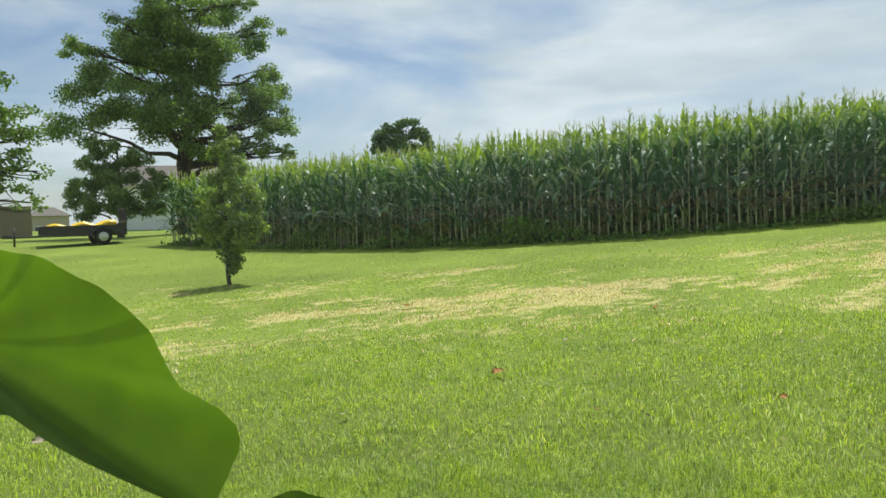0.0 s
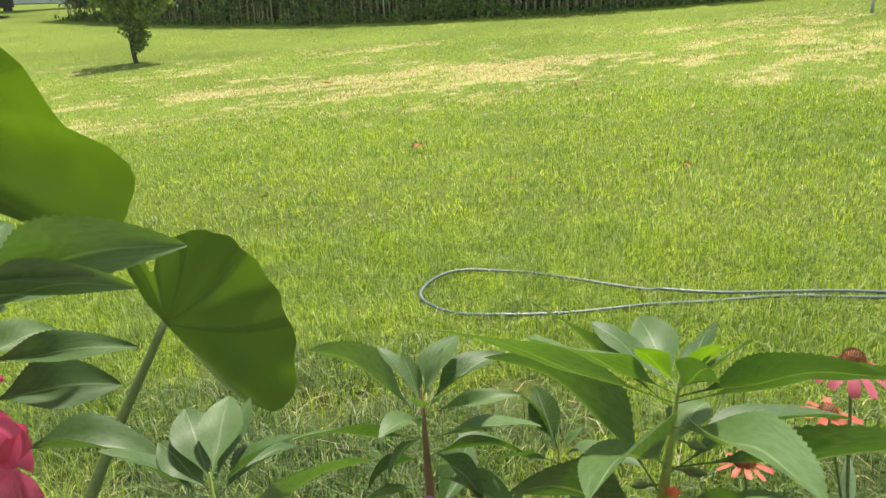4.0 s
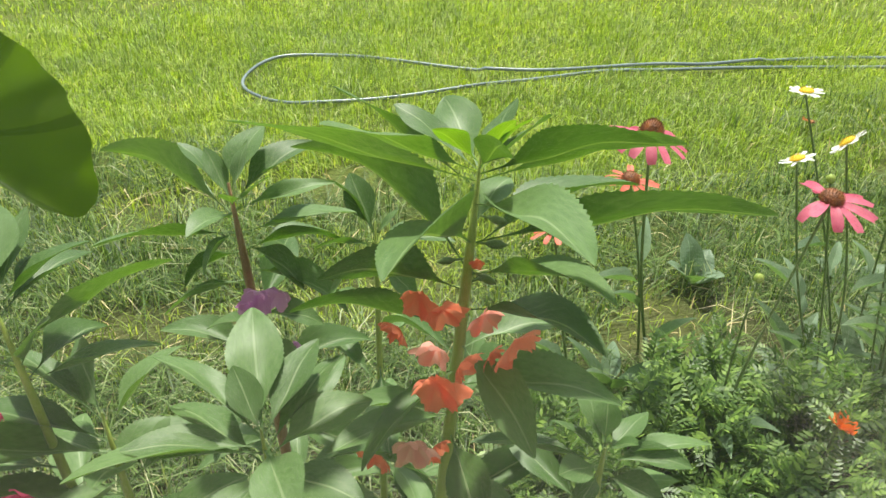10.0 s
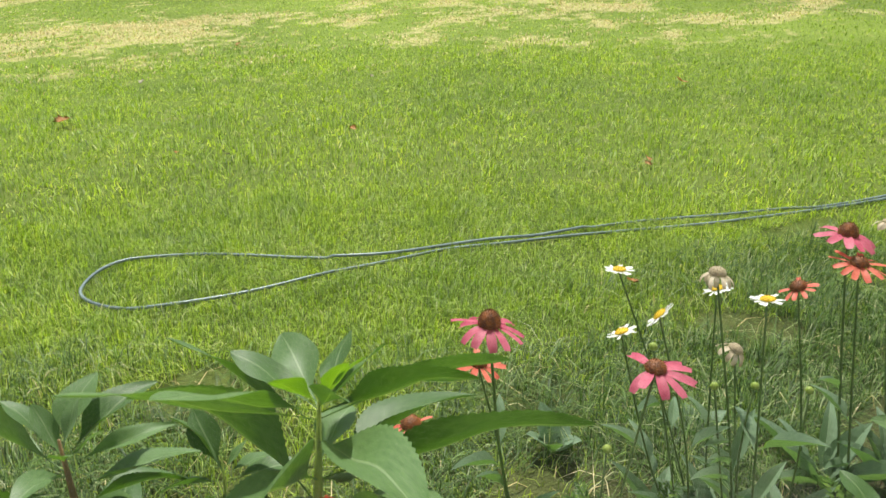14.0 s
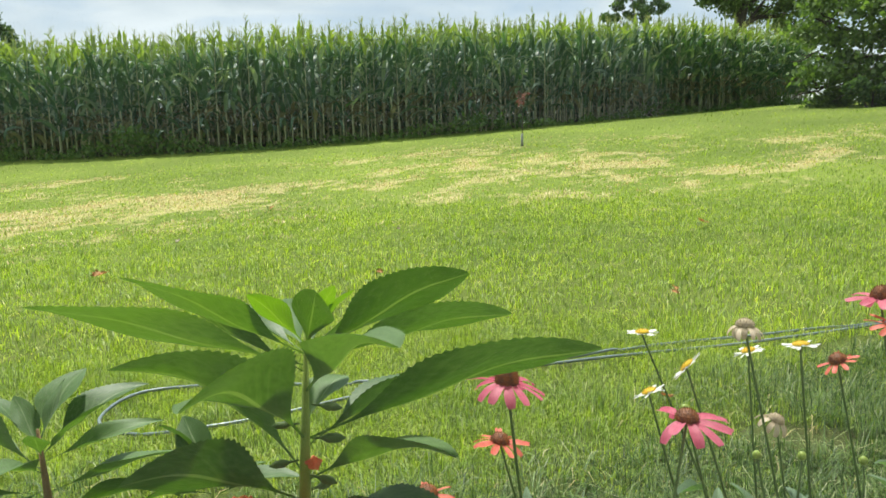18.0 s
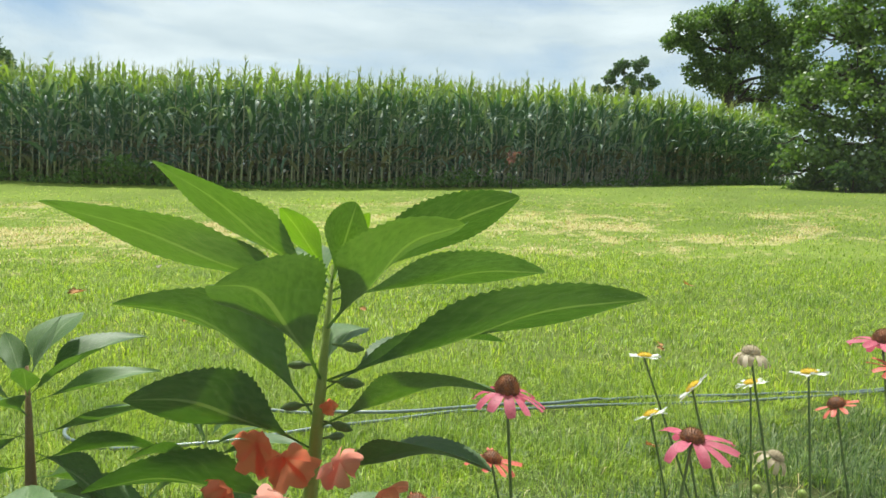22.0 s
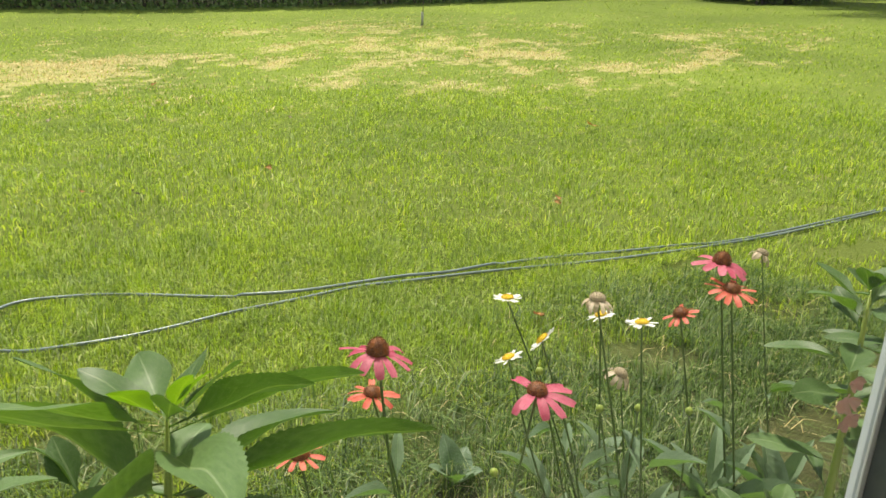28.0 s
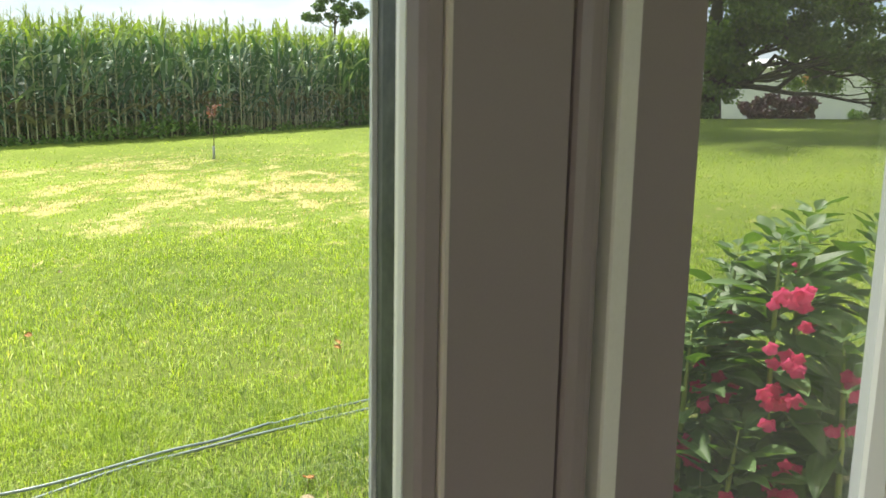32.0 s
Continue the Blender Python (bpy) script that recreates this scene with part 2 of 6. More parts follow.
M_GRASS = foliage("grass_blades", ((0.0, (0.100, 0.155, 0.018)), (0.42, (0.270, 0.385, 0.040)), (0.90, (0.56, 0.68, 0.12)), (0.985, (0.78, 0.74, 0.36))), thin=0.52, rough=0.5, spec=0.6, tint=(1.2, 1.25, 0.3), patch=0.9)
# darker than the lawn's blades: the bed plants' shade is put into the colour
M_BEDGRASS_SHADED = foliage("long_shaded_bed_grass", ((0.0, (0.030, 0.070, 0.016)), (0.5, (0.105, 0.190, 0.038)), (0.86, (0.24, 0.36, 0.095)), (1.0, (0.54, 0.56, 0.34))), thin=0.4, rough=0.5, spec=0.4, tint=(1.1, 1.2, 0.35))
M_STRAW = foliage("dry_clippings", ((0.0, (0.55, 0.44, 0.19)), (0.6, (0.72, 0.60, 0.31)), (1.0, (0.82, 0.72, 0.44))), thin=0.2, rough=0.8, spec=0.2, tint=(1, 1, 0.8))
# the palest stops paint waxy glints onto some of the leaves
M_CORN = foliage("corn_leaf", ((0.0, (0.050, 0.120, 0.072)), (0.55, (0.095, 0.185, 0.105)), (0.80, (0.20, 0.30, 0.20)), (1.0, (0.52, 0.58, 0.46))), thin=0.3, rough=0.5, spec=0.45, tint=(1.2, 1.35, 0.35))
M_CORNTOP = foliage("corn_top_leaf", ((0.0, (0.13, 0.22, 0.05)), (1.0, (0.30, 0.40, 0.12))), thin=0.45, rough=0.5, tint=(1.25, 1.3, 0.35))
M_CORNDRY = foliage("dry_corn_leaf", ((0.0, (0.15, 0.14, 0.07)), (0.5, (0.24, 0.235, 0.12)), (1.0, (0.36, 0.36, 0.20))), thin=0.25, rough=0.8, spec=0.2, tint=(1, 1, 0.8))
M_TASSEL = foliage("corn_tassel", ((0.0, (0.32, 0.38, 0.12)), (1.0, (0.50, 0.53, 0.20))), thin=0.3, rough=0.8, tint=(1, 1, 0.7))
M_STALK = surface("corn_stalk", ((0.2, (0.28, 0.31, 0.15)), (0.8, (0.50, 0.49, 0.29))), 5, 0.5, 0.2, 60)
M_OAK = foliage("oak_leaves", ((0.0, (0.105, 0.160, 0.066)), (0.6, (0.185, 0.260, 0.100)), (1.0, (0.33, 0.42, 0.17))), thin=0.45)
M_SAPLING = foliage("maple_sapling_leaves", ((0.0, (0.15, 0.20, 0.075)), (0.6, (0.25, 0.31, 0.12)), (1.0, (0.38, 0.44, 0.21))), thin=0.55)
M_DARKTREE = foliage("dark_tree_leaves", ((0.0, (0.055, 0.105, 0.042)), (0.7, (0.105, 0.18, 0.066)), (1.0, (0.20, 0.28, 0.11))), thin=0.32)
M_MAPLE = foliage("maple_leaves", ((0.0, (0.095, 0.150, 0.050)), (0.6, (0.170, 0.250, 0.082)), (1.0, (0.30, 0.39, 0.14))), thin=0.45)
M_PURPLE = foliage("purple_shrub_leaves", ((0.0, (0.03, 0.012, 0.016)), (1.0, (0.085, 0.03, 0.035))), thin=0.2, tint=(1.2, 0.7, 0.7))
M_REDLEAF = foliage("red_sapling_leaves", ((0.0, (0.17, 0.085, 0.06)), (1.0, (0.34, 0.19, 0.14))), thin=0.3, tint=(1.2, 0.7, 0.6))
M_WEED = foliage("weed_leaves", ((0.0, (0.075, 0.15, 0.035)), (0.6, (0.135, 0.24, 0.06)), (1.0, (0.22, 0.33, 0.09))), thin=0.4)
M_MARILEAF = foliage("marigold_leaves", ((0.0, (0.060, 0.120, 0.028)), (0.6, (0.120, 0.215, 0.044)), (1.0, (0.28, 0.42, 0.085))), thin=0.4)
M_BARK = surface("bark", ((0.2, (0.045, 0.036, 0.028)), (0.8, (0.12, 0.10, 0.08))), 6, 0.9, 0.8, 40, dist=0.03, stretch=(1, 1, 0.25))
M_HOSE = surface("blue_grey_hose", ((0.2, (0.12, 0.16, 0.165)), (0.8, (0.26, 0.32, 0.32))), 12, 0.32, 0.15, 90)
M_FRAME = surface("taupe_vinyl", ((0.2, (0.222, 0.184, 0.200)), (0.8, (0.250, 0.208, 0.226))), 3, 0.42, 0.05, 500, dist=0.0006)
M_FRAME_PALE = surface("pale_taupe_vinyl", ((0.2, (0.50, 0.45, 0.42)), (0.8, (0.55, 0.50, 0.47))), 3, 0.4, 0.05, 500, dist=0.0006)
M_STRIP = surface("grey_white_weatherstrip", ((0.2, (0.58, 0.57, 0.55)), (0.8, (0.66, 0.65, 0.63))), 6, 0.55, 0.1, 300, dist=0.001)
M_VINYL = surface("white_vinyl", ((0.2, (0.84, 0.855, 0.87)), (0.8, (0.88, 0.895, 0.91))), 6, 0.4, 0.05, 300, dist=0.001)
M_CHANNEL = surface("weathered_grey_rubber", ((0.2, (0.022, 0.031, 0.038)), (0.8, (0.078, 0.088, 0.092))), 60, 0.6, 0.2, 200, dist=0.001)
M_OUTEREDGE = surface("bluish_white_vinyl", ((0.2, (0.58, 0.64, 0.72)), (0.8, (0.72, 0.77, 0.83))), 8, 0.4, 0.05, 300, dist=0.001)
M_GAP_SHADE = surface("black_gap_shade", ((0.2, (0.012, 0.020, 0.030)), (0.8, (0.026, 0.038, 0.052))), 10, 0.5, 0.1, 200, dist=0.001)
M_SIDING = surface("white_siding", ((0.2, (0.70, 0.71, 0.72)), (0.8, (0.80, 0.80, 0.80))), 2, 0.6, 0.1, 30)
M_TANWALL = surface("tan_siding", ((0.2, (0.36, 0.31, 0.25)), (0.8, (0.45, 0.40, 0.33))), 2, 0.7, 0.1, 30)
M_ROOF = surface("asphalt_shingles", ((0.2, (0.10, 0.085, 0.075)), (0.8, (0.17, 0.15, 0.135))), 3, 0.9, 0.5, 40)
M_FENCE = surface("weathered_wood", ((0.2, (0.16, 0.13, 0.105)), (0.8, (0.27, 0.23, 0.19))), 4, 0.85, 0.4, 50, stretch=(1, 1, 0.2))
M_DARKGLASS = surface("window_glass_dark", ((0.2, (0.05, 0.06, 0.075)), (0.8, (0.09, 0.10, 0.12))), 2, 0.08, 0.0, 20)
M_STEEL = surface("black_painted_steel", ((0.2, (0.018, 0.018, 0.02)), (0.8, (0.05, 0.045, 0.042))), 6, 0.5, 0.2, 90)
M_DECK = surface("trailer_planks", ((0.2, (0.13, 0.10, 0.075)), (0.8, (0.24, 0.19, 0.14))), 5, 0.85, 0.4, 60)
M_YELLOWPLASTIC = surface("yellow_plastic", ((0.2, (0.78, 0.50, 0.015)), (0.8, (0.86, 0.60, 0.03))), 4, 0.35, 0.05, 90)
M_RUBBER = surface("rubber", ((0.2, (0.015, 0.015, 0.016)), (0.8, (0.035, 0.034, 0.033))), 20, 0.8, 0.3, 150)
M_RIM = surface("white_painted_rim", ((0.2, (0.55, 0.55, 0.54)), (0.8, (0.72, 0.72, 0.7))), 9, 0.4, 0.1, 120)
M_ROOMWALL = surface("painted_plaster", ((0.2, (0.74, 0.71, 0.67)), (0.8, (0.80, 0.77, 0.73))), 2, 0.85, 0.1, 120)
M_ROOMFLOOR = surface("carpet", ((0.2, (0.42, 0.37, 0.32)), (0.8, (0.54, 0.48, 0.42))), 8, 0.95, 0.5, 300)
M_CEIL = surface("ceiling_paint", ((0.2, (0.72, 0.71, 0.69)), (0.8, (0.78, 0.77, 0.75))), 2, 0.9, 0.2, 150)
M_DEADLEAF = surface("dead_leaf", ((0.2, (0.60, 0.27, 0.09)), (0.8, (0.78, 0.46, 0.19))), 30, 0.7, 0.4, 150)
M_PALELEAF = surface("pale_dead_leaf", ((0.2, (0.55, 0.46, 0.33)), (0.8, (0.74, 0.68, 0.55))), 30, 0.7, 0.4, 150)
M_SOIL = surface("soil_and_mulch", ((0.2, (0.055, 0.042, 0.03)), (0.8, (0.16, 0.12, 0.085))), 9, 0.95, 0.8, 70, dist=0.02)
M_GUARD = surface("plastic_trunk_guard", ((0.2, (0.30, 0.31, 0.29)), (0.8, (0.42, 0.43, 0.40))), 9, 0.6, 0.1, 90)


def glass_mat(name, tone, gloss, veil_base):
    m, n, l, b = node_mat(name)
    tr, gl, mx, lw = (n.new(k) for k in ("ShaderNodeBsdfTransparent", "ShaderNodeBsdfGlossy", "ShaderNodeMixShader", "ShaderNodeLayerWeight"))
    tr.inputs["Color"].default_value = (*tone, 1)
    gl.inputs["Roughness"].default_value = 0.0
    pw, ad = n.new("ShaderNodeMath"), n.new("ShaderNodeMath")
    pw.operation, ad.operation = "POWER", "MULTIPLY_ADD"
    l.new(lw.outputs["Facing"], pw.inputs[0])
    pw.inputs[1].default_value = 5.0
    l.new(pw.outputs[0], ad.inputs[0])
    ad.inputs[1].default_value, ad.inputs[2].default_value = 0.6, gloss
    l.new(ad.outputs[0], mx.inputs[0])
    l.new(tr.outputs[0], mx.inputs[1])
    l.new(gl.outputs[0], mx.inputs[2])
    # a faint translucent layer lifts the darks, imitating glare haze on the pane
    veil_mix, veil, veil_noise = n.new("ShaderNodeMixShader"), n.new("ShaderNodeBsdfTranslucent"), noise_tex(n, l, 3.0, 5)
    veil.inputs["Color"].default_value = (0.92, 0.93, 0.90, 1)
    amount = n.new("ShaderNodeMath")
    amount.operation = "MULTIPLY_ADD"
    l.new(veil_noise.outputs["Fac"], amount.inputs[0])
    amount.inputs[1].default_value, amount.inputs[2].default_value = 0.016, veil_base
    l.new(amount.outputs[0], veil_mix.inputs[0])
    l.new(mx.outputs[0], veil_mix.inputs[1])
    l.new(veil.outputs[0], veil_mix.inputs[2])
    l.new(veil_mix.outputs[0], n["Material Output"].inputs["Surface"])
    return m


M_PANE = glass_mat("window_pane", (0.98, 0.99, 0.985), 0.009, -0.004)
M_SCREENPANE = glass_mat("screened_pane", (0.85, 0.86, 0.87), 0.018, 0.002)


def ground_mat():
    m, n, l, b = node_mat("lawn_soil")
    at = n.new("ShaderNodeAttribute")
    at.attribute_name = "dry"
    bed = n.new("ShaderNodeAttribute")
    bed.attribute_name = "bed"
    n1, n2, n3 = noise_tex(n, l, 0.35, 5), noise_tex(n, l, 7, 6), noise_tex(n, l, 70, 4, stretch=(1, 2.2, 1))
    r = ramp(n, ((0.25, (0.060, 0.096, 0.012)), (0.5, (0.165, 0.230, 0.029)), (0.75, (0.31, 0.395, 0.057))))
    k = n.new("ShaderNodeMath")
    k.operation = "MULTIPLY_ADD"
    l.new(n3.outputs["Fac"], k.inputs[0])
    k.inputs[1].default_value = 0.55
    k2 = n.new("ShaderNodeMath")
    k2.operation = "MULTIPLY_ADD"
    l.new(n1.outputs["Fac"], k2.inputs[0])
    k2.inputs[1].default_value, k2.inputs[2].default_value = 0.5, -0.02
    l.new(k2.outputs[0], k.inputs[2])
    l.new(k.outputs[0], r.inputs[0])
    st = ramp(n, ((0.3, (0.48, 0.40, 0.16)), (0.7, (0.72, 0.60, 0.32))))
    l.new(n3.outputs["Fac"], st.inputs[0])
    th = n.new("ShaderNodeMath")
    th.operation = "MULTIPLY_ADD"
    l.new(n2.outputs["Fac"], th.inputs[0])
    th.inputs[1].default_value = 1.2
    l.new(at.outputs["Fac"], th.inputs[2])
    cl = ramp(n, ((0.72, (0, 0, 0)), (1.40, (0.66, 0.66, 0.66))))
    l.new(th.outputs[0], cl.inputs[0])
    mx = n.new("ShaderNodeMix")
    mx.data_type = "RGBA"
    l.new(cl.outputs[0], mx.inputs["Factor"])
    l.new(r.outputs[0], mx.inputs["A"])
    l.new(st.outputs[0], mx.inputs["B"])
    # close ground takes a darker ramp: shade between the blades put into colour
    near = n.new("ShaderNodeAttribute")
    near.attribute_name = "blade_shade"
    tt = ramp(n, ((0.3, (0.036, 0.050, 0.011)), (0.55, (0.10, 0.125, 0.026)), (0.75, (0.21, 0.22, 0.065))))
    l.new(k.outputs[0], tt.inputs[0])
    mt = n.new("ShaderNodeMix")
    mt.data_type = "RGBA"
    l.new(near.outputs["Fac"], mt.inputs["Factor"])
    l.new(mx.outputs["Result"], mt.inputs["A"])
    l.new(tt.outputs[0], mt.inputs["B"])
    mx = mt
    so = ramp(n, ((0.3, (0.028, 0.024, 0.016)), (0.7, (0.095, 0.080, 0.046))))
    l.new(n2.outputs["Fac"], so.inputs[0])
    mb = n.new("ShaderNodeMix")
    mb.data_type = "RGBA"
    l.new(bed.outputs["Fac"], mb.inputs["Factor"])
    l.new(mx.outputs["Result"], mb.inputs["A"])
    l.new(so.outputs[0], mb.inputs["B"])
    l.new(mb.outputs["Result"], b.inputs["Base Color"])
    b.inputs["Roughness"].default_value, b.inputs["Specular IOR Level"].default_value = 0.9, 0.2
    add_bump(n, l, b, n3.outputs["Fac"], 0.6, 0.02)
    return m


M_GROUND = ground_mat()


# ---- building helpers ----
def part(name, bm, material, parent=None, label="", smooth=True):
    me = bpy.data.meshes.new(name)
    bm.to_mesh(me)
    bm.free()
    return link(name, me, material, parent, label, smooth)


def link(name, me, material=None, parent=None, label="", smooth=True, m=None):
    if material and not me.materials:
        for k in (material if isinstance(material, (list, tuple)) else (material,)):
            me.materials.append(k)
        if smooth:
            me.polygons.foreach_set("use_smooth", [True] * len(me.polygons))
    ob = new(name, me)
    if m is not None:
        ob.matrix_basis = m
    if parent:
        ob.parent = parent
    if label:
        ob["label"] = label
    return ob


def thing(name, label, category, at=(0, 0, 0), group=""):
    return tagged(place(new(name), at), label, category, group)


def place(ob, at):
    ob.location = at
    return ob


def mesh_from(name, verts, faces, uvs=None):
    me = bpy.data.meshes.new(name)
    me.from_pydata([tuple(v) for v in verts], [], faces)
    if uvs is not None:
        lay = me.uv_layers.new(name="UVMap")
        idx = np.empty(len(me.loops), dtype=np.int32)
        me.loops.foreach_get("vertex_index", idx)
        lay.data.foreach_set("uv", np.asarray(uvs, dtype=np.float32)[idx].ravel())
    me.update()
    return me


def raw_mesh(name, verts, quads_or_tris, mat_index=None):
    """A mesh from arrays of equal-sided faces."""
    v, f = np.asarray(verts, dtype=np.float32), np.asarray(quads_or_tris, dtype=np.int32)
    me = bpy.data.meshes.new(name)
    me.vertices.add(len(v))
    me.vertices.foreach_set("co", v.ravel())
    k = f.shape[1]
    me.loops.add(f.size)
    me.loops.foreach_set("vertex_index", f.ravel())
    me.polygons.add(len(f))
    me.polygons.foreach_set("loop_start", np.arange(0, f.size, k, dtype=np.int32))
    if mat_index is not None:
        me.polygons.foreach_set("material_index", np.asarray(mat_index, dtype=np.int32))
    me.update(calc_edges=True)
    return me


def tube_arrays(pts, radii, sides=8):
    """Vertices and quads of a tapered tube along points."""
    pts = [Vector(p) for p in pts]
    verts, faces = [], []
    for i, p in enumerate(pts):
        d = (pts[min(i + 1, len(pts) - 1)] - pts[max(i - 1, 0)]).normalized()
        a = d.orthogonal().normalized() if abs(d.z) > 0.98 else d.cross(Vector((0, 0, 1))).normalized()
        b = d.cross(a)
        r = radii[i] if isinstance(radii, (list, tuple)) else radii
        for k in range(sides):
            w = 2 * math.pi * k / sides
            verts.append(p + (a * math.cos(w) + b * math.sin(w)) * r)
    for i in range(len(pts) - 1):
        for k in range(sides):
            j = (k + 1) % sides
            faces.append((i * sides + k, i * sides + j, (i + 1) * sides + j, (i + 1) * sides + k))
    return verts, faces


def tube(name, pts, radii, material, parent=None, sides=8, label=""):
    v, f = tube_arrays(pts, radii, sides)
    n = len(v)
    f = f + [tuple(range(sides - 1, -1, -1)), tuple(range(n - sides, n))]
    return link(name, mesh_from(name, v, f), material, parent, label)


def box(bm, x0, y0, z0, x1, y1, z1, bevel=0.0):
    r = bmesh.ops.create_cube(bm, size=1.0)
    for v in r["verts"]:
        v.co = Vector((x0 + (v.co.x + 0.5) * (x1 - x0), y0 + (v.co.y + 0.5) * (y1 - y0), z0 + (v.co.z + 0.5) * (z1 - z0)))
    if bevel:
        edges = {e for v in r["verts"] for e in v.link_edges}
        bmesh.ops.bevel(bm, geom=list(edges), offset=bevel, segments=2, affect="EDGES", profile=0.6)
    return bm


def box_part(name, dims, material, parent=None, label="", bevel=0.004):
    return part(name, box(bmesh.new(), *dims, bevel=bevel), material, parent, label, smooth=False)


def smooth_path(pts, per=8):
    """Catmull-Rom through points."""
    p = [Vector(q) for q in pts]
    p = [p[0] * 2 - p[1]] + p + [p[-1] * 2 - p[-2]]
    out = []
    for i in range(1, len(p) - 2):
        for k in range(per):
            t = k / per
            out.append(0.5 * ((2 * p[i]) + (p[i + 1] - p[i - 1]) * t + (2 * p[i - 1] - 5 * p[i] + 4 * p[i + 1] - p[i + 2]) * t * t
                              + (3 * p[i] - p[i - 1] - 3 * p[i + 1] + p[i + 2]) * t ** 3))
    return out + [p[-2]]


# ---- the lie of the land ----
def land(x, y):
    x, y = np.asarray(x, dtype=float), np.asarray(y, dtype=float)
    r, xc = np.minimum(np.hypot(x, y), 34), np.clip(x, -16, 26)
    rise = np.log1p(np.exp((r - 7) / 2)) * 2
    beyond = 0.021 * np.clip(np.hypot(x, y) - 35, 0, 40) * np.clip(-x / 10, 0, 1)
    return beyond + 0.0655 * xc / (1 + np.exp(-(r - 4) / 2)) + rise * (0.0458 - 0.00166 * xc - 0.000006 * xc * xc)


def gz(x, y):
    return float(land(x, y))


def wavy(x, y, sx, sy, seed):
    """Smooth random field between 0 and 1."""
    out = np.zeros(np.shape(x))
    rng = np.random.default_rng(seed)
    for _ in range(14):
        a, f, p = rng.uniform(0, 6.283), rng.uniform(0.5, 1.6), rng.uniform(0, 6.283)
        out = out + np.sin(f * (math.cos(a) * x / sx + math.sin(a) * y / sy) + p)
    return 0.5 + out / 14 * 1.1


def speckle(x, y, sx, sy, seed):
    """Uneven blotches between 0 and 1, smooth between random lattice values."""
    u, v = np.asarray(x, float) / sx + 500, np.asarray(y, float) / sy + 500
    i, j = np.floor(u).astype(np.int64), np.floor(v).astype(np.int64)
    a, b = u - i, v - j
    a, b = a * a * (3 - 2 * a), b * b * (3 - 2 * b)
    table = np.random.default_rng(seed).random(4096)

    def at(p, q):
        return table[(p * 73 + q * 1879 + p * q) % 4096]
    return (at(i, j) * (1 - a) + at(i + 1, j) * a) * (1 - b) + (at(i, j + 1) * (1 - a) + at(i + 1, j + 1) * a) * b


def dryness(x, y):
    """Patches of dried mowings across the middle of the lawn."""
    r = np.hypot(x, y)
    mid = 9.3 + 0.16 * np.clip(-x, 0, 9) + 0.02 * np.clip(x, 0, 20)
    band = np.exp(-(np.abs(r - mid) / (3.0 + 0.05 * np.abs(x))) ** 3)
    core = np.exp(-((r - mid + 0.9) / 0.9) ** 2) * np.exp(-((x + 0.4) / 3.2) ** 2)
    streak = speckle(x, y, 0.26, 0.10, 5) * 0.40 + speckle(x, y, 0.85, 0.30, 19) * 0.34 + speckle(x, y, 2.6, 1.2, 9) * 0.26
    side = np.clip((66 - np.degrees(np.arctan2(x, np.maximum(y, 0.01)))) / 10, 0, 1)
    return np.clip(band * ((streak - 0.492 + 0.17 * core) * 2.7 + 0.04), 0, 1) * side


CORN_EDGE = [(-9.6, 26.2), (-5.7, 22.4), (-1.2, 18.6), (2.6, 16.4), (5.9, 15.15), (10.0, 14.55), (15.4, 14.75), (21.0, 16.4), (27.0, 19.5)]


def bedness(x, y):
    """Bare soil: the flower bed by the wall, spread thinly into the lawn to darken it for shade, and the ground under
    the corn.
    """
    e = 1.76 + 0.8 * (wavy(x, y, 0.22, 0.22, 3) - 0.5) - 0.06 * np.clip(x, -2, 4)
    bed = np.clip((e - y) / 1.38, 0, 1) * 0.86 * np.clip((x + 2.6) / 1.2, 0, 1) * np.clip((4.2 - x) / 1.5, 0, 1) * np.clip((y + 1.6) / 0.8, 0, 1)
    line = np.interp(x, [q[0] for q in CORN_EDGE], [q[1] for q in CORN_EDGE])
    field = np.clip((y - line + 0.05) / 0.2, 0, 1) * (x > -9.6) * (y < line + 14)
    return np.maximum(bed, field)


def build_ground():
    ax = np.concatenate([-np.geomspace(900, 17.5, 16), np.arange(-17, 28, 0.2), np.geomspace(28.5, 900, 16)])
    ay = np.concatenate([-np.geomspace(900, 2.4, 14), np.arange(-2, 36, 0.2), np.geomspace(36.5, 900, 16)])
    gx, gy = np.meshgrid(ax, ay)
    z = land(gx, gy) + 0.012 * (wavy(gx, gy, 0.5, 0.5, 2) - 0.5) * (np.hypot(gx, gy) < 40)
    nx, ny = len(ax), len(ay)
    idx = np.arange(nx * ny).reshape(ny, nx)
    f = np.stack([idx[:-1, :-1], idx[:-1, 1:], idx[1:, 1:], idx[1:, :-1]], -1).reshape(-1, 4)
    me = raw_mesh("ground", np.stack([gx, gy, z], -1).reshape(-1, 3), f)
    # third mask paints that shade, fading out by six metres
    for nm, vals in (("dry", dryness(gx, gy)), ("bed", bedness(gx, gy)), ("blade_shade", 0.7 * np.clip((6.0 - np.hypot(gx, gy)) / 3.5, 0, 1))):
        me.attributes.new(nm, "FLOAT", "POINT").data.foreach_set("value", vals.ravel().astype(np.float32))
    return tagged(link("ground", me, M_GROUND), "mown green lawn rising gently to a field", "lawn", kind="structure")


build_ground()

# ---- the house: window wall and the room behind it ----
WALL = Matrix.Translation((0.495, 0.022, 0.0)) @ Matrix.Rotation(radians(-12), 4, "Z")   # x along the wall, y outwards


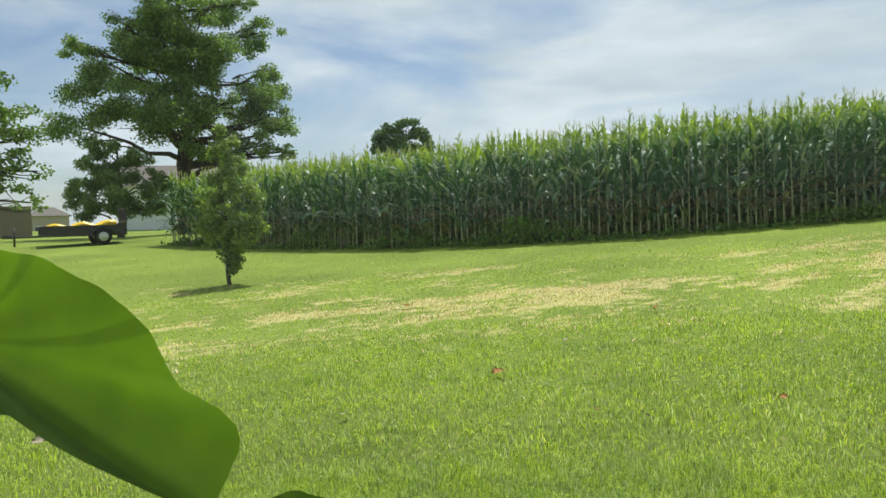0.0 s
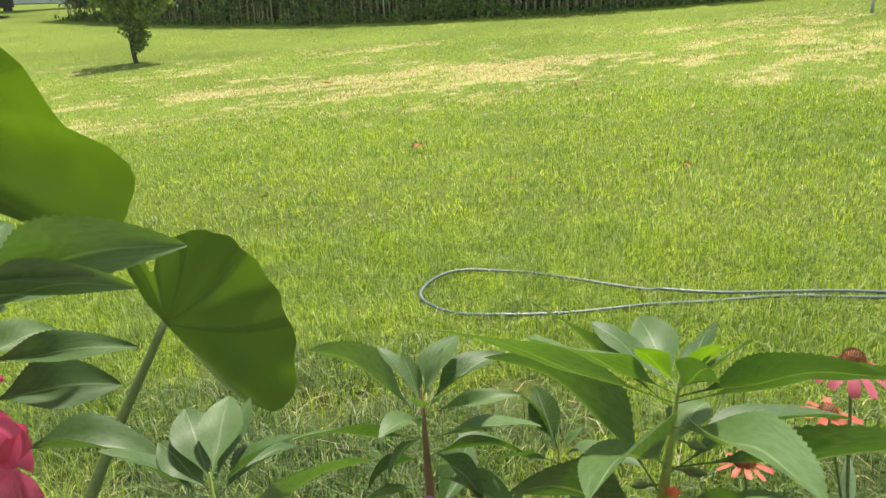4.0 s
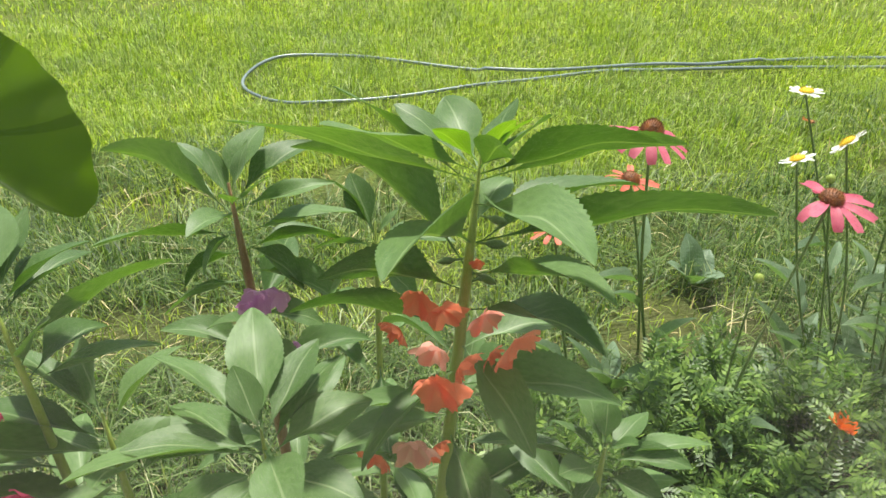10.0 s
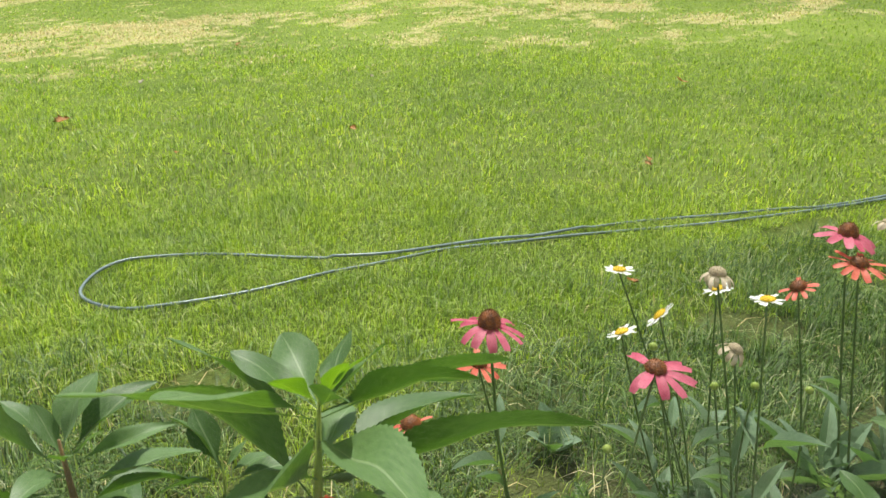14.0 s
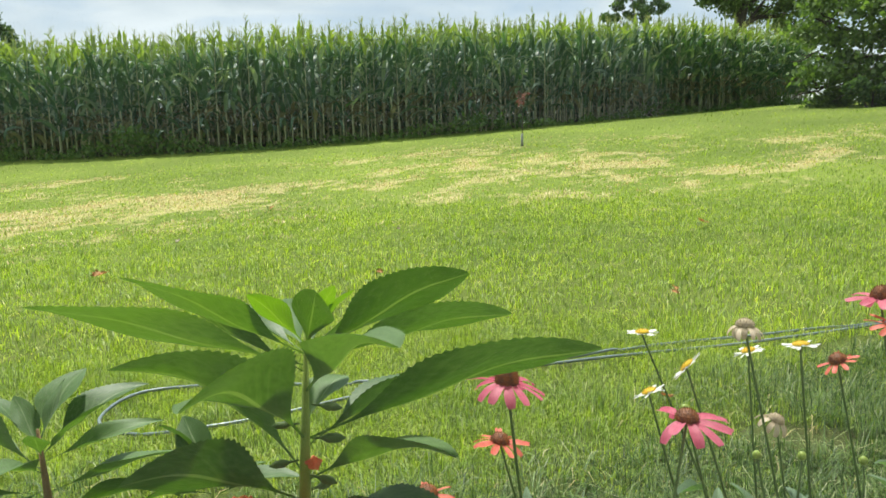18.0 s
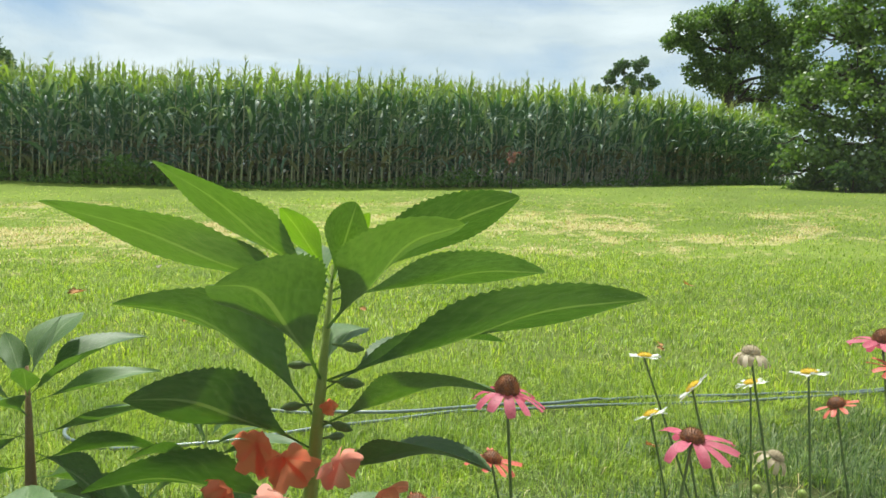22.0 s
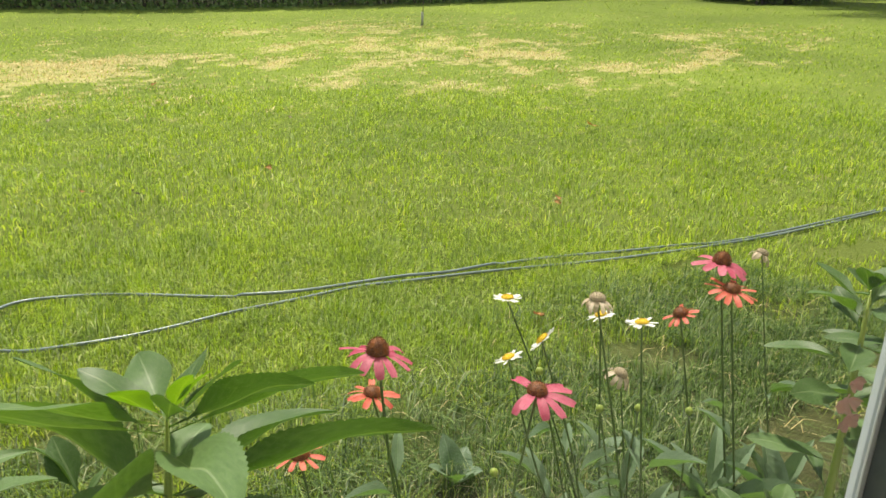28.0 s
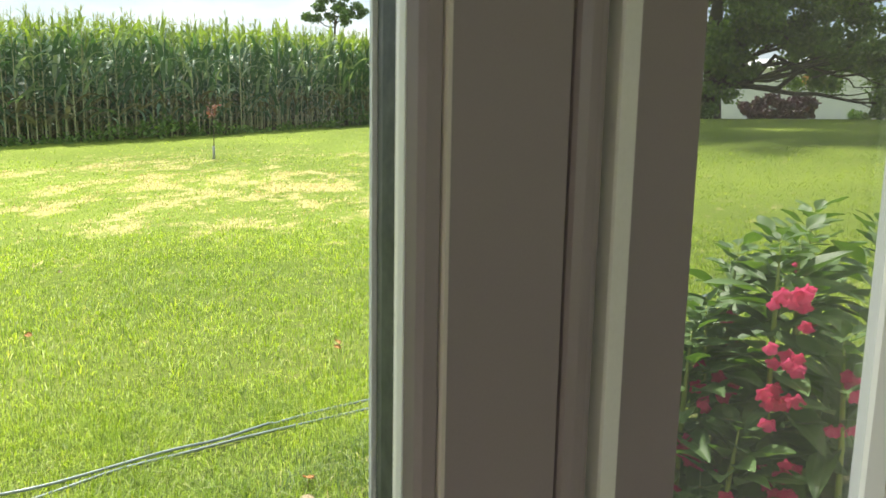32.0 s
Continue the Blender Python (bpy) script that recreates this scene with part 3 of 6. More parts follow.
def wall_box(name, dims, material, label, category, kind="structure", bevel=0.0):
    ob = box_part(name, dims, material, bevel=bevel)
    ob.matrix_basis = WALL
    return tagged(ob, label, category, kind=kind)


OPEN_L, OPEN_R, OPEN_B, OPEN_T = -1.75, 0.76, 0.30, 2.15
wall_box("wall_south_left", (-3.4, -0.06, -0.3, OPEN_L, 0.07, 2.75), M_ROOMWALL, "plain painted wall beside the window", "wall")
wall_box("wall_south_right", (OPEN_R, -0.06, -0.3, 3.0, 0.07, 2.75), M_ROOMWALL, "plain painted wall beside the window", "wall")
wall_box("wall_south_below", (OPEN_L, -0.06, -0.3, OPEN_R, 0.07, OPEN_B), M_ROOMWALL, "plain painted wall below the window", "wall")
wall_box("wall_south_above", (OPEN_L, -0.06, OPEN_T, OPEN_R, 0.07, 2.75), M_ROOMWALL, "plain painted wall above the window", "wall")
wall_box("wall_west", (-3.55, -4.2, -0.3, -3.4, 0.07, 2.75), M_ROOMWALL, "plain painted room wall", "wall")
wall_box("wall_east", (3.0, -4.2, -0.3, 3.15, 0.07, 2.75), M_ROOMWALL, "plain painted room wall", "wall")
# the wide opening is unseen, added so daylight reaches the mullion's inner face
for nm, x0, x1, z0, z1 in (("left", -3.55, -2.9, -0.3, 2.75), ("right", 2.5, 3.15, -0.3, 2.75), ("above", -2.9, 2.5, 2.55, 2.75), ("below", -2.9, 2.5, -0.3, 0.12)):
    wall_box("wall_north_" + nm, (x0, -4.35, z0, x1, -4.2, z1), M_ROOMWALL, "plain painted room wall round an opening added for light", "wall")
wall_box("floor", (-3.4, -4.2, -0.05, 3.0, -0.06, 0.10), M_ROOMFLOOR, "brown carpeted floor", "floor")
wall_box("ceiling", (-3.55, -4.35, 2.75, 3.15, 0.07, 2.9), M_CEIL, "white painted ceiling", "ceiling")


def extrude_profile(name, pts, z0, z1, material, parent, label=""):
    """A moulding: an open line of (x, y) points drawn from z0 to z1, closed behind."""
    n = len(pts)
    v = [(x, y, z) for z in (z0, z1) for x, y in pts]
    f = [(i, (i + 1) % n, n + (i + 1) % n, n + i) for i in range(n)] + [tuple(range(n - 1, -1, -1)), tuple(range(n, 2 * n))]
    return link(name, mesh_from(name, v, f), material, parent, label, smooth=False)


window = tagged(new("window_1"), "wide taupe vinyl window with two panes and a mullion", "window", kind="structure")
window.matrix_basis = WALL
ZB, ZT = OPEN_B, OPEN_T
extrude_profile("exterior_edge", [(-0.0080, 0.0552), (-0.0080, 0.0570), (-0.003, 0.064), (0.19, 0.064), (0.19, 0.0552)], ZB, ZT, M_OUTEREDGE, window, "bluish-white outer edge")
extrude_profile("edge_bead", [(-0.0086, 0.0535), (-0.0088, 0.0543), (-0.0082, 0.0550), (0.0, 0.0550), (0.0, 0.0535)], ZB, ZT, M_VINYL, window, "thin white line")
extrude_profile("gasket", [(-0.0148, 0.022), (-0.0120, 0.038), (-0.0052, 0.0533), (0.05, 0.0533), (0.05, 0.022)], ZB, ZT, M_CHANNEL, window, "weathered dark rubber gasket")
extrude_profile("glazing_bead", [(-0.0150, 0.0215), (-0.0160, 0.017), (-0.0156, 0.0125), (-0.010, 0.0122), (0.02, 0.0122), (0.02, 0.0215)], ZB, ZT, M_VINYL, window, "white glazing bead")
extrude_profile("sash_lip", [(-0.0150, 0.0120), (-0.0140, 0.0035), (-0.011, 0.0), (-0.0018, 0.0), (-0.0014, 0.0012), (-0.0008, 0.0120)], ZB, ZT, M_FRAME, window)
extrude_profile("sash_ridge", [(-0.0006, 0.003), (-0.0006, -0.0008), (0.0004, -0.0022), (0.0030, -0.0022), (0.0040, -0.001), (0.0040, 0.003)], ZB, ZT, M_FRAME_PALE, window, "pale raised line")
extrude_profile("sash_stile", [(0.0042, 0.021), (0.0042, 0.0), (0.0925, 0.0), (0.0936, 0.0012), (0.0938, 0.021)], ZB, ZT, M_FRAME, window)
extrude_profile("mullion_cover", [(0.0962, 0.021), (0.0964, 0.0010), (0.098, -0.0020), (0.105, -0.0042), (0.1135, -0.0042), (0.1205, -0.0022), (0.1218, 0.001), (0.1220, 0.021)], ZB, ZT, M_FRAME, window)
# black strip set behind the cover, so its gaps read as shade
extrude_profile("shadow_gap", [(0.0939, 0.0208), (0.0939, 0.006), (0.1312, 0.007), (0.1312, 0.0208)], ZB, ZT, M_GAP_SHADE, window, "dark gap")
extrude_profile("weatherstrip", [(0.1318, 0.021), (0.1318, -0.003), (0.1330, -0.0046), (0.1490, -0.0046), (0.1502, -0.0034), (0.1504, 0.021)], ZB, ZT, M_STRIP, window, "grey-white weatherstrip")
extrude_profile("right_lip", [(0.1506, 0.021), (0.1506, 0.003), (0.1720, 0.003), (0.1735, 0.006), (0.1735, 0.021)], ZB, ZT, M_FRAME, window)
extrude_profile("right_stile", [(0.1737, 0.021), (0.1737, 0.006), (0.235, 0.0068), (0.2375, 0.009), (0.2380, 0.021)], ZB, ZT, M_FRAME, window)
extrude_profile("mullion_core", [(0.021, 0.0216), (0.2375, 0.0216), (0.2375, 0.0545), (0.051, 0.0545)], ZB, ZT, M_FRAME, window)
extrude_profile("right_jamb_bead", [(0.665, 0.050), (0.658, 0.030), (0.665, 0.012), (0.68, 0.010), (0.68, 0.050)], ZB, ZT, M_VINYL, window, "white glazing bead")
extrude_profile("right_jamb", [(0.681, 0.052), (0.681, 0.0), (0.759, 0.0), (0.759, 0.052)], ZB, ZT, M_FRAME, window)
extrude_profile("left_jamb", [(-1.749, 0.052), (-1.749, 0.0), (-1.68, 0.0), (-1.68, 0.052)], ZB, ZT, M_FRAME, window)
for nm, za, zb in (("sill", ZB, ZB + 0.06), ("head", ZT - 0.06, ZT)):
    box_part(nm, (-1.679, 0.0, za + 0.001, -0.018, 0.052, zb - 0.001), M_FRAME, window)
    box_part(nm, (0.2385, 0.0, za + 0.001, 0.6795, 0.052, zb - 0.001), M_FRAME, window)
pane = box_part("pane", (-1.679, 0.038, ZB + 0.06, -0.0135, 0.041, ZT - 0.06), M_PANE, window, "clear glass", bevel=0)
pane2 = box_part("pane", (0.2385, 0.036, ZB + 0.06, 0.657, 0.039, ZT - 0.06), M_SCREENPANE, window, "glass behind an insect screen", bevel=0)
pane.visible_shadow = pane2.visible_shadow = False


# ---- far buildings ----
def house(name, label, centre, yaw, w, d, wall_h, roof_h, wall_m, roof_m, windows, door=None, hip=0.0):
    root = thing(name, label, "house", (*centre, gz(*centre) - 0.05))
    root.rotation_euler.z = yaw
    box_part("wall", (-w / 2, -d / 2, 0, w / 2, d / 2, wall_h), wall_m, root, bevel=0)
    bm = bmesh.new()
    o = 0.4
    vs = [bm.verts.new(p) for p in ((-w / 2 - o, -d / 2 - o, wall_h), (w / 2 + o, -d / 2 - o, wall_h), (w / 2 + o, d / 2 + o, wall_h), (-w / 2 - o, d / 2 + o, wall_h),
                                    (-w / 2 - o + hip, 0, wall_h + roof_h), (w / 2 + o - hip, 0, wall_h + roof_h))]
    for f in ((0, 1, 5, 4), (1, 2, 5), (2, 3, 4, 5), (3, 0, 4), (3, 2, 1, 0)):
        bm.faces.new([vs[i] for i in f])
    part("roof", bm, roof_m, root, smooth=False)
    for wx, wz, ww, wh in windows:
        win = box_part("window", (wx - ww / 2 - 0.08, -d / 2 - 0.05, wz - 0.08, wx + ww / 2 + 0.08, -d / 2 - 0.002, wz + wh + 0.08), M_VINYL, root, bevel=0)
        box_part("glass", (wx - ww / 2, -d / 2 - 0.065, wz, wx + ww / 2, -d / 2 - 0.052, wz + wh), M_DARKGLASS, win, bevel=0)
    return root


def polar(az, dist):
    return dist * math.sin(radians(az)), dist * math.cos(radians(az))


house("white_house", "white sided house partly behind trees", polar(-19.6, 62), radians(20), 8.0, 8, 3.2, 1.8, M_SIDING, M_ROOF, [(0.9, 1.3, 1.0, 1.3), (-1.4, 1.3, 1.0, 1.3)])
house("tan_house", "low tan house with a hipped shingle roof", polar(-27.9, 140), radians(28), 6.0, 8, 3.0, 1.5, M_TANWALL, M_ROOF, [(-1.5, 0.5, 1.0, 0.8)], hip=2.5)
house("white_building", "long low white building beyond the lawn", polar(79, 60), radians(-70), 19, 9, 3.9, 1.0, M_SIDING, M_SIDING, [(5.5, 1.3, 1.3, 1.1)])


def build_fence():
    root = thing("wooden_fence", "weathered grey wooden board fence", "fence")
    a, b = Vector((*polar(-33.5, 44), 0)), Vector((*polar(-28.9, 46), 0))
    n = 26
    d = (b - a) / n
    ang = math.atan2(d.y, d.x)
    me = None
    for i in range(n):
        p = a + d * (i + 0.5)
        if me is None:
            bm = box(bmesh.new(), -d.length * 0.47, -0.012, 0, d.length * 0.47, 0.012, 1.72, bevel=0.004)
            me = bpy.data.meshes.new("board")
            bm.to_mesh(me)
            bm.free()
        link("board", me, M_FENCE, root, smooth=False, m=Matrix.Translation((p.x, p.y, gz(p.x, p.y) - 0.05)) @ Matrix.Rotation(ang, 4, "Z"))


build_fence()


# ---- trailer ----
def build_trailer():
    x, y = polar(-25.9, 31.0)
    root = thing("utility_trailer", "black open utility trailer with planks and a tailgate", "trailer", (x, y, gz(x, y)))
    root.rotation_euler.z = radians(24 + 8)
    L, W, H = 1.40, 0.78, 0.44
    for s in (-1, 1):
        box_part("side_rail", (-L, s * W - 0.03, H - 0.12, L, s * W + 0.03, H), M_STEEL, root)
        box_part("top_rail", (-L, s * W - 0.02, H + 0.22, L, s * W + 0.02, H + 0.27), M_STEEL, root)
        for k in range(4):
            px = -L + 0.03 + k * (2 * L - 0.06) / 3
            box_part("rail_post", (px - 0.02, s * W - 0.018, H + 0.001, px + 0.02, s * W + 0.018, H + 0.219), M_STEEL, root)
        wheel = new("wheel")
        wheel.parent, wheel.location = root, (0.62, s * (W + 0.16), 0.29)
        bm = bmesh.new()
        for (r0, r1, w0, w1) in ((0.29, 0.29, -0.075, 0.075),):
            bmesh.ops.create_cone(bm, cap_ends=True, segments=28, radius1=r0, radius2=r1, depth=w1 - w0, matrix=Matrix.Rotation(radians(90), 4, "X"))
            bmesh.ops.bevel(bm, geom=[e for e in bm.edges if abs(e.verts[0].co.y - e.verts[1].co.y) < 1e-5], offset=0.03, segments=3, affect="EDGES")
        part("tyre", bm, M_RUBBER, wheel)
        bm = bmesh.new()
        bmesh.ops.create_cone(bm, cap_ends=True, segments=24, radius1=0.175, radius2=0.165, depth=0.17, matrix=Matrix.Rotation(radians(90), 4, "X"))
        bmesh.ops.create_cone(bm, cap_ends=True, segments=12, radius1=0.05, radius2=0.04, depth=0.20, matrix=Matrix.Rotation(radians(90), 4, "X"))
        part("rim", bm, M_RIM, wheel, "white wheel rim")
        bm = bmesh.new()
        n = 12
        vs = []
        for i in range(n + 1):
            a = math.pi * i / n
            for yy in (-0.12, 0.12):
                for r in (0.33, 0.345):
                    vs.append(bm.verts.new((0.62 + math.cos(a) * r * 1.15, s * (W + 0.15) + yy, 0.30 + math.sin(a) * r)))
        for i in range(n):
            q = vs[i * 4:i * 4 + 8]
            for f in ((0, 1, 5, 4), (2, 6, 7, 3), (1, 3, 7, 5), (0, 4, 6, 2)):
                bm.faces.new([q[k] for k in f])
        part("fender", bm, M_STEEL, root)
    for s in (-1, 1):
        box_part("side_panel", (-L + 0.031, s * W - 0.008, H + 0.001, L - 0.031, s * W + 0.008, H + 0.218), M_STEEL, root)
    for k in range(9):
        yy = -W + 0.04 + k * (2 * W - 0.08) / 9
        box_part("plank", (-L + 0.03, yy, H - 0.06, L - 0.03, yy + 0.155, H - 0.02), M_DECK, root)
    box_part("front_rail", (-L - 0.03, -W, H + 0.22, -L, W, H + 0.27), M_STEEL, root)
    gate = new("tailgate")
    gate.parent = root
    for k in range(7):
        yy = -W + k * 2 * W / 6
        box_part("bar", (L + 0.02, yy - 0.018, H - 0.1, L + 0.06, yy + 0.018, H + 0.86), M_STEEL, gate)
    for zz in (H - 0.1, H + 0.36, H + 0.84):
        box_part("crossbar", (L + 0.015, -W - 0.02, zz, L + 0.065, W + 0.02, zz + 0.05), M_STEEL, gate)
    tube("tongue", [(-L, 0.6, H - 0.08), (-L - 0.95, 0, H - 0.10)], 0.04, M_STEEL, root)
    tube("tongue", [(-L, -0.6, H - 0.08), (-L - 0.95, 0, H - 0.10)], 0.04, M_STEEL, root)
    box_part("coupler", (-L - 1.18, -0.06, H - 0.14, -L - 0.92, 0.06, H - 0.02), M_STEEL, root)
    tube("jack", [(-L - 0.8, 0.1, H + 0.25), (-L - 0.8, 0.1, 0.0)], 0.035, M_STEEL, root)
    cargo = thing("yellow_slide", "bright yellow moulded plastic slide lying on the trailer", "slide", (x, y, gz(x, y) + H - 0.04))
    cargo.rotation_euler.z = root.rotation_euler.z
    nx, ny = 26, 7
    vs, fs = [], []
    for i in range(nx):
        s = i / (nx - 1)
        hump = 0.20 + 0.13 * math.sin(s * 2 * math.pi * 1.35 + 0.3) ** 2 + 0.14 * s
        half = 0.48 * (0.55 + 0.45 * math.sin(min(s * 3, 1) * math.pi / 2))
        for j in range(ny):
            c = (j / (ny - 1) - 0.5) * 2
            vs.append((-1.28 + 2.45 * s, c * half, hump * (1 - 0.25 * (1 - abs(c)) ** 0.5) + (0.06 if abs(c) > 0.9 else 0)))
    for i in range(nx - 1):
        for j in range(ny - 1):
            a = i * ny + j
            fs.append((a, a + ny, a + ny + 1, a + 1))
    body = link("body", mesh_from("body", vs, fs), M_YELLOWPLASTIC, cargo)
    sol = body.modifiers.new("thick", "SOLIDIFY")
    sol.thickness = 0.16
    sol.offset = -1


build_trailer()


# ---- trees ----
def leaf_cloud(centres, sizes, count, leaf, rng, squash=0.8, shell=0.5, droop=0.0):
    """Vertices and quads of many small leaves spread in clumps."""
    centres, sizes = np.asarray(centres, float), np.asarray(sizes, float)
    w = sizes ** 2 / (sizes ** 2).sum()
    k = rng.choice(len(centres), count, p=w)
    d = rng.normal(size=(count, 3))
    d /= np.linalg.norm(d, axis=1)[:, None]
    rad = (shell + (1 - shell) * rng.random(count)) * (0.75 + 0.35 * rng.random(count))
    p = centres[k] + d * (rad * sizes[k])[:, None] * np.array([1, 1, squash])
    p[:, 2] -= droop * rng.random(count) * sizes[k]
    a = rng.normal(size=(count, 3))
    a[:, 2] -= 0.4
    a /= np.linalg.norm(a, axis=1)[:, None]
    b = np.cross(a, rng.normal(size=(count, 3)))
    b /= np.linalg.norm(b, axis=1)[:, None]
    s = leaf * (0.6 + 0.8 * rng.random(count))[:, None]
    a, b = a * s, b * s * 0.5
    v = np.stack([p, p + a * 0.5 + b, p + a, p + a * 0.5 - b], 1).reshape(-1, 3)
    return v, np.arange(count * 4).reshape(-1, 4)


def limb(p0, p1, r0, r1, rng, wob, n=6):
    p0, p1 = Vector(p0), Vector(p1)
    pts = []
    for i in range(n):
        s = i / (n - 1)
        q = p0.lerp(p1, s)
        amp = wob * math.sin(s * math.pi) * (p1 - p0).length
        pts.append(q + Vector(rng.normal(size=3) * amp * 0.5))
    return pts, [r0 + (r1 - r0) * i / (n - 1) for i in range(n)]


def tree(name, label, base, height, trunk_r, lobes, leaves, leaf, material, seed, trunk_to=0.75, twigs=4, lean=(0, 0), squash=0.8, shell=0.5, droop=0.0, group=""):
    """lobes: crown masses (dx, dy, z, radius) round the trunk; each carries smaller clumps."""
    rng = np.random.default_rng(seed)
    g = gz(*base)
    root = thing(name, label, "tree", (base[0], base[1], g), group)
    top = Vector((lean[0], lean[1], height * trunk_to))
    tp, tr = limb((0, 0, -0.2), top, trunk_r, trunk_r * 0.25, rng, 0.02, 8)
    tr[0] *= 1.35
    v, f = tube_arrays(tp, tr, 10)
    cs, ss = [], []
    for dx, dy, z, r in lobes:
        s = min(max((z - r * 0.9) / (height * trunk_to), 0.12), 0.95)
        start = Vector((0, 0, 0)).lerp(top, s)
        c = Vector((dx, dy, z))
        pts, rr = limb(start, c, trunk_r * 0.42 * (1 - 0.5 * s), trunk_r * 0.08, rng, 0.08)
        v2, f2 = tube_arrays(pts, rr, 6)
        f += [tuple(i + len(v) for i in q) for q in f2]
        v += v2
        for _ in range(twigs):
            d = rng.normal(size=3)
            d /= np.linalg.norm(d)
            e = c + Vector(d * r * np.array([0.75, 0.75, 0.6]))
            pts, rr = limb(start.lerp(c, rng.uniform(0.4, 1.0)), e, trunk_r * 0.1, trunk_r * 0.025, rng, 0.1, 5)
            v2, f2 = tube_arrays(pts, rr, 4)
            f += [tuple(i + len(v) for i in q) for q in f2]
            v += v2
        for _ in range(9):
            d = rng.normal(size=3)
            d /= np.linalg.norm(d)
            q = np.array(c) + d * r * (0.45 + 0.4 * rng.random()) * np.array([1, 1, 0.8])
            cs.append(q)
            ss.append(r * rng.uniform(0.32, 0.62))
    link("trunk", mesh_from("trunk", v, f), M_BARK, root)
    lv, lf = leaf_cloud(cs, ss, leaves, leaf, rng, squash, shell, droop)
    link("crown", raw_mesh("crown", lv, lf), material, root)
    return root


def sighted(base, spots):
    """Crown masses given as bearing, elevation, distance and radius, made relative to the tree's foot."""
    g = gz(*base)
    out = []
    for az, el, d, r in spots:
        x, y = polar(az, d)
        out.append((x - base[0], y - base[1], 0.95 + d * math.tan(radians(el)) - g, r))
    return out


b = polar(-18.9, 40)
tree("oak_tree", "tall dark-green oak with a broad layered crown", b, 17, 0.42,
     sighted(b, [(-25.6, 7.6, 38, 1.5), (-24.4, 9.6, 39, 1.8), (-23.6, 12.0, 40, 1.7), (-22.6, 14.4, 40, 1.7), (-21.5, 16.6, 40, 1.6), (-25.6, 12.6, 40, 1.0), (-22.0, 9.0, 38, 2.0), (-20.6, 11.6, 41, 2.1), (-19.2, 14.2, 39, 2.0), (-18.8, 17.2, 40, 2.0),
                 (-19.4, 8.2, 37, 1.9), (-16.8, 16.0, 41, 1.6), (-16.6, 12.6, 39, 1.9), (-15.0, 10.0, 40, 1.9), (-13.2, 8.4, 40, 1.5), (-12.2, 7.6, 40, 1.0), (-14.4, 13.6, 41, 1.1), (-13.0, 11.6, 41, 1.0), (-14.6, 16.4, 41, 0.9), (-16.4, 8.6, 41, 1.7),
                 (-13.6, 6.4, 39, 1.1), (-15.6, 6.4, 40, 1.2), (-11.6, 6.0, 40, 0.7), (-21.6, 19.0, 40, 1.6), (-17.6, 20.0, 41, 1.8), (-16.2, 5.4, 39, 1.0), (-17.2, 7.0, 37, 1.4), (-19.0, 10.6, 38, 1.8), (-18.2, 12.4, 38, 1.7), (-20.0, 13.6, 38, 1.7), (-17.6, 14.6, 38, 1.6), (-19.6, 16.4, 38, 1.7), (-20.4, 8.6, 37, 1.5), (-13.0, 14.6, 41, 1.2), (-12.4, 10.2, 41, 1.1), (-12.2, 8.4, 41, 1.0)]), 120000, 0.100, M_OAK, 21, twigs=4, squash=0.6, shell=0.25)
b = polar(-23.4, 37)
tree("dark_tree", "dense dark rounded tree behind the trailer", b, 5.2, 0.16,
     sighted(b, [(-25.6, 2.0, 36, 0.8), (-25.8, 3.6, 36, 0.75), (-25.0, 5.0, 36, 0.8), (-24.2, 6.3, 36, 0.7), (-23.6, 4.0, 36, 1.0), (-22.4, 5.4, 36, 0.8), (-21.6, 3.8, 36, 0.9), (-22.8, 2.2, 36, 0.9), (-21.2, 2.3, 37, 0.7), (-24.4, 2.6, 35, 0.9), (-20.6, 3.8, 37, 0.6)]), 32000, 0.08, M_OAK, 22, shell=0.25)
b = polar(-39.0, 21.5)
tree("pin_oak_tree", "loose leafy tree with drooping side branches", b, 9, 0.25,
     sighted(b, [(-31.0, 10.0, 20, 0.65), (-29.8, 8.6, 20, 0.6), (-28.8, 7.0, 20, 0.45), (-29.6, 5.6, 20, 0.5), (-28.4, 4.7, 20, 0.35), (-30.2, 3.6, 20, 0.5), (-28.9, 2.6, 20, 0.4), (-30.6, 7.2, 20, 0.7), (-31.8, 4.6, 20, 0.8), (-33, 8, 20, 1.2), (-35, 12, 21, 1.4), (-38, 16, 21, 1.6), (-41, 10, 21, 1.6), (-38, 21, 21, 1.4), (-44, 14, 21, 1.4)]),
     14000, 0.075, M_MAPLE, 23, twigs=6, shell=0.2, squash=0.5)
b = polar(-3.3, 90)
tree("distant_tree", "distant dark tree rising behind the corn", b, 13.0, 0.35,
     sighted(b, [(-4.2, 7.2, 90, 1.5), (-3.4, 7.6, 90, 1.3), (-2.4, 7.7, 90, 1.6), (-1.5, 7.0, 90, 1.3), (-4.6, 6.2, 90, 1.5), (-1.2, 6.2, 90, 1.4), (-3, 6.3, 90, 2.2)]), 9000, 0.26, M_DARKTREE, 24, shell=0.2)
sx, sy = polar(-16.05, 13.4)
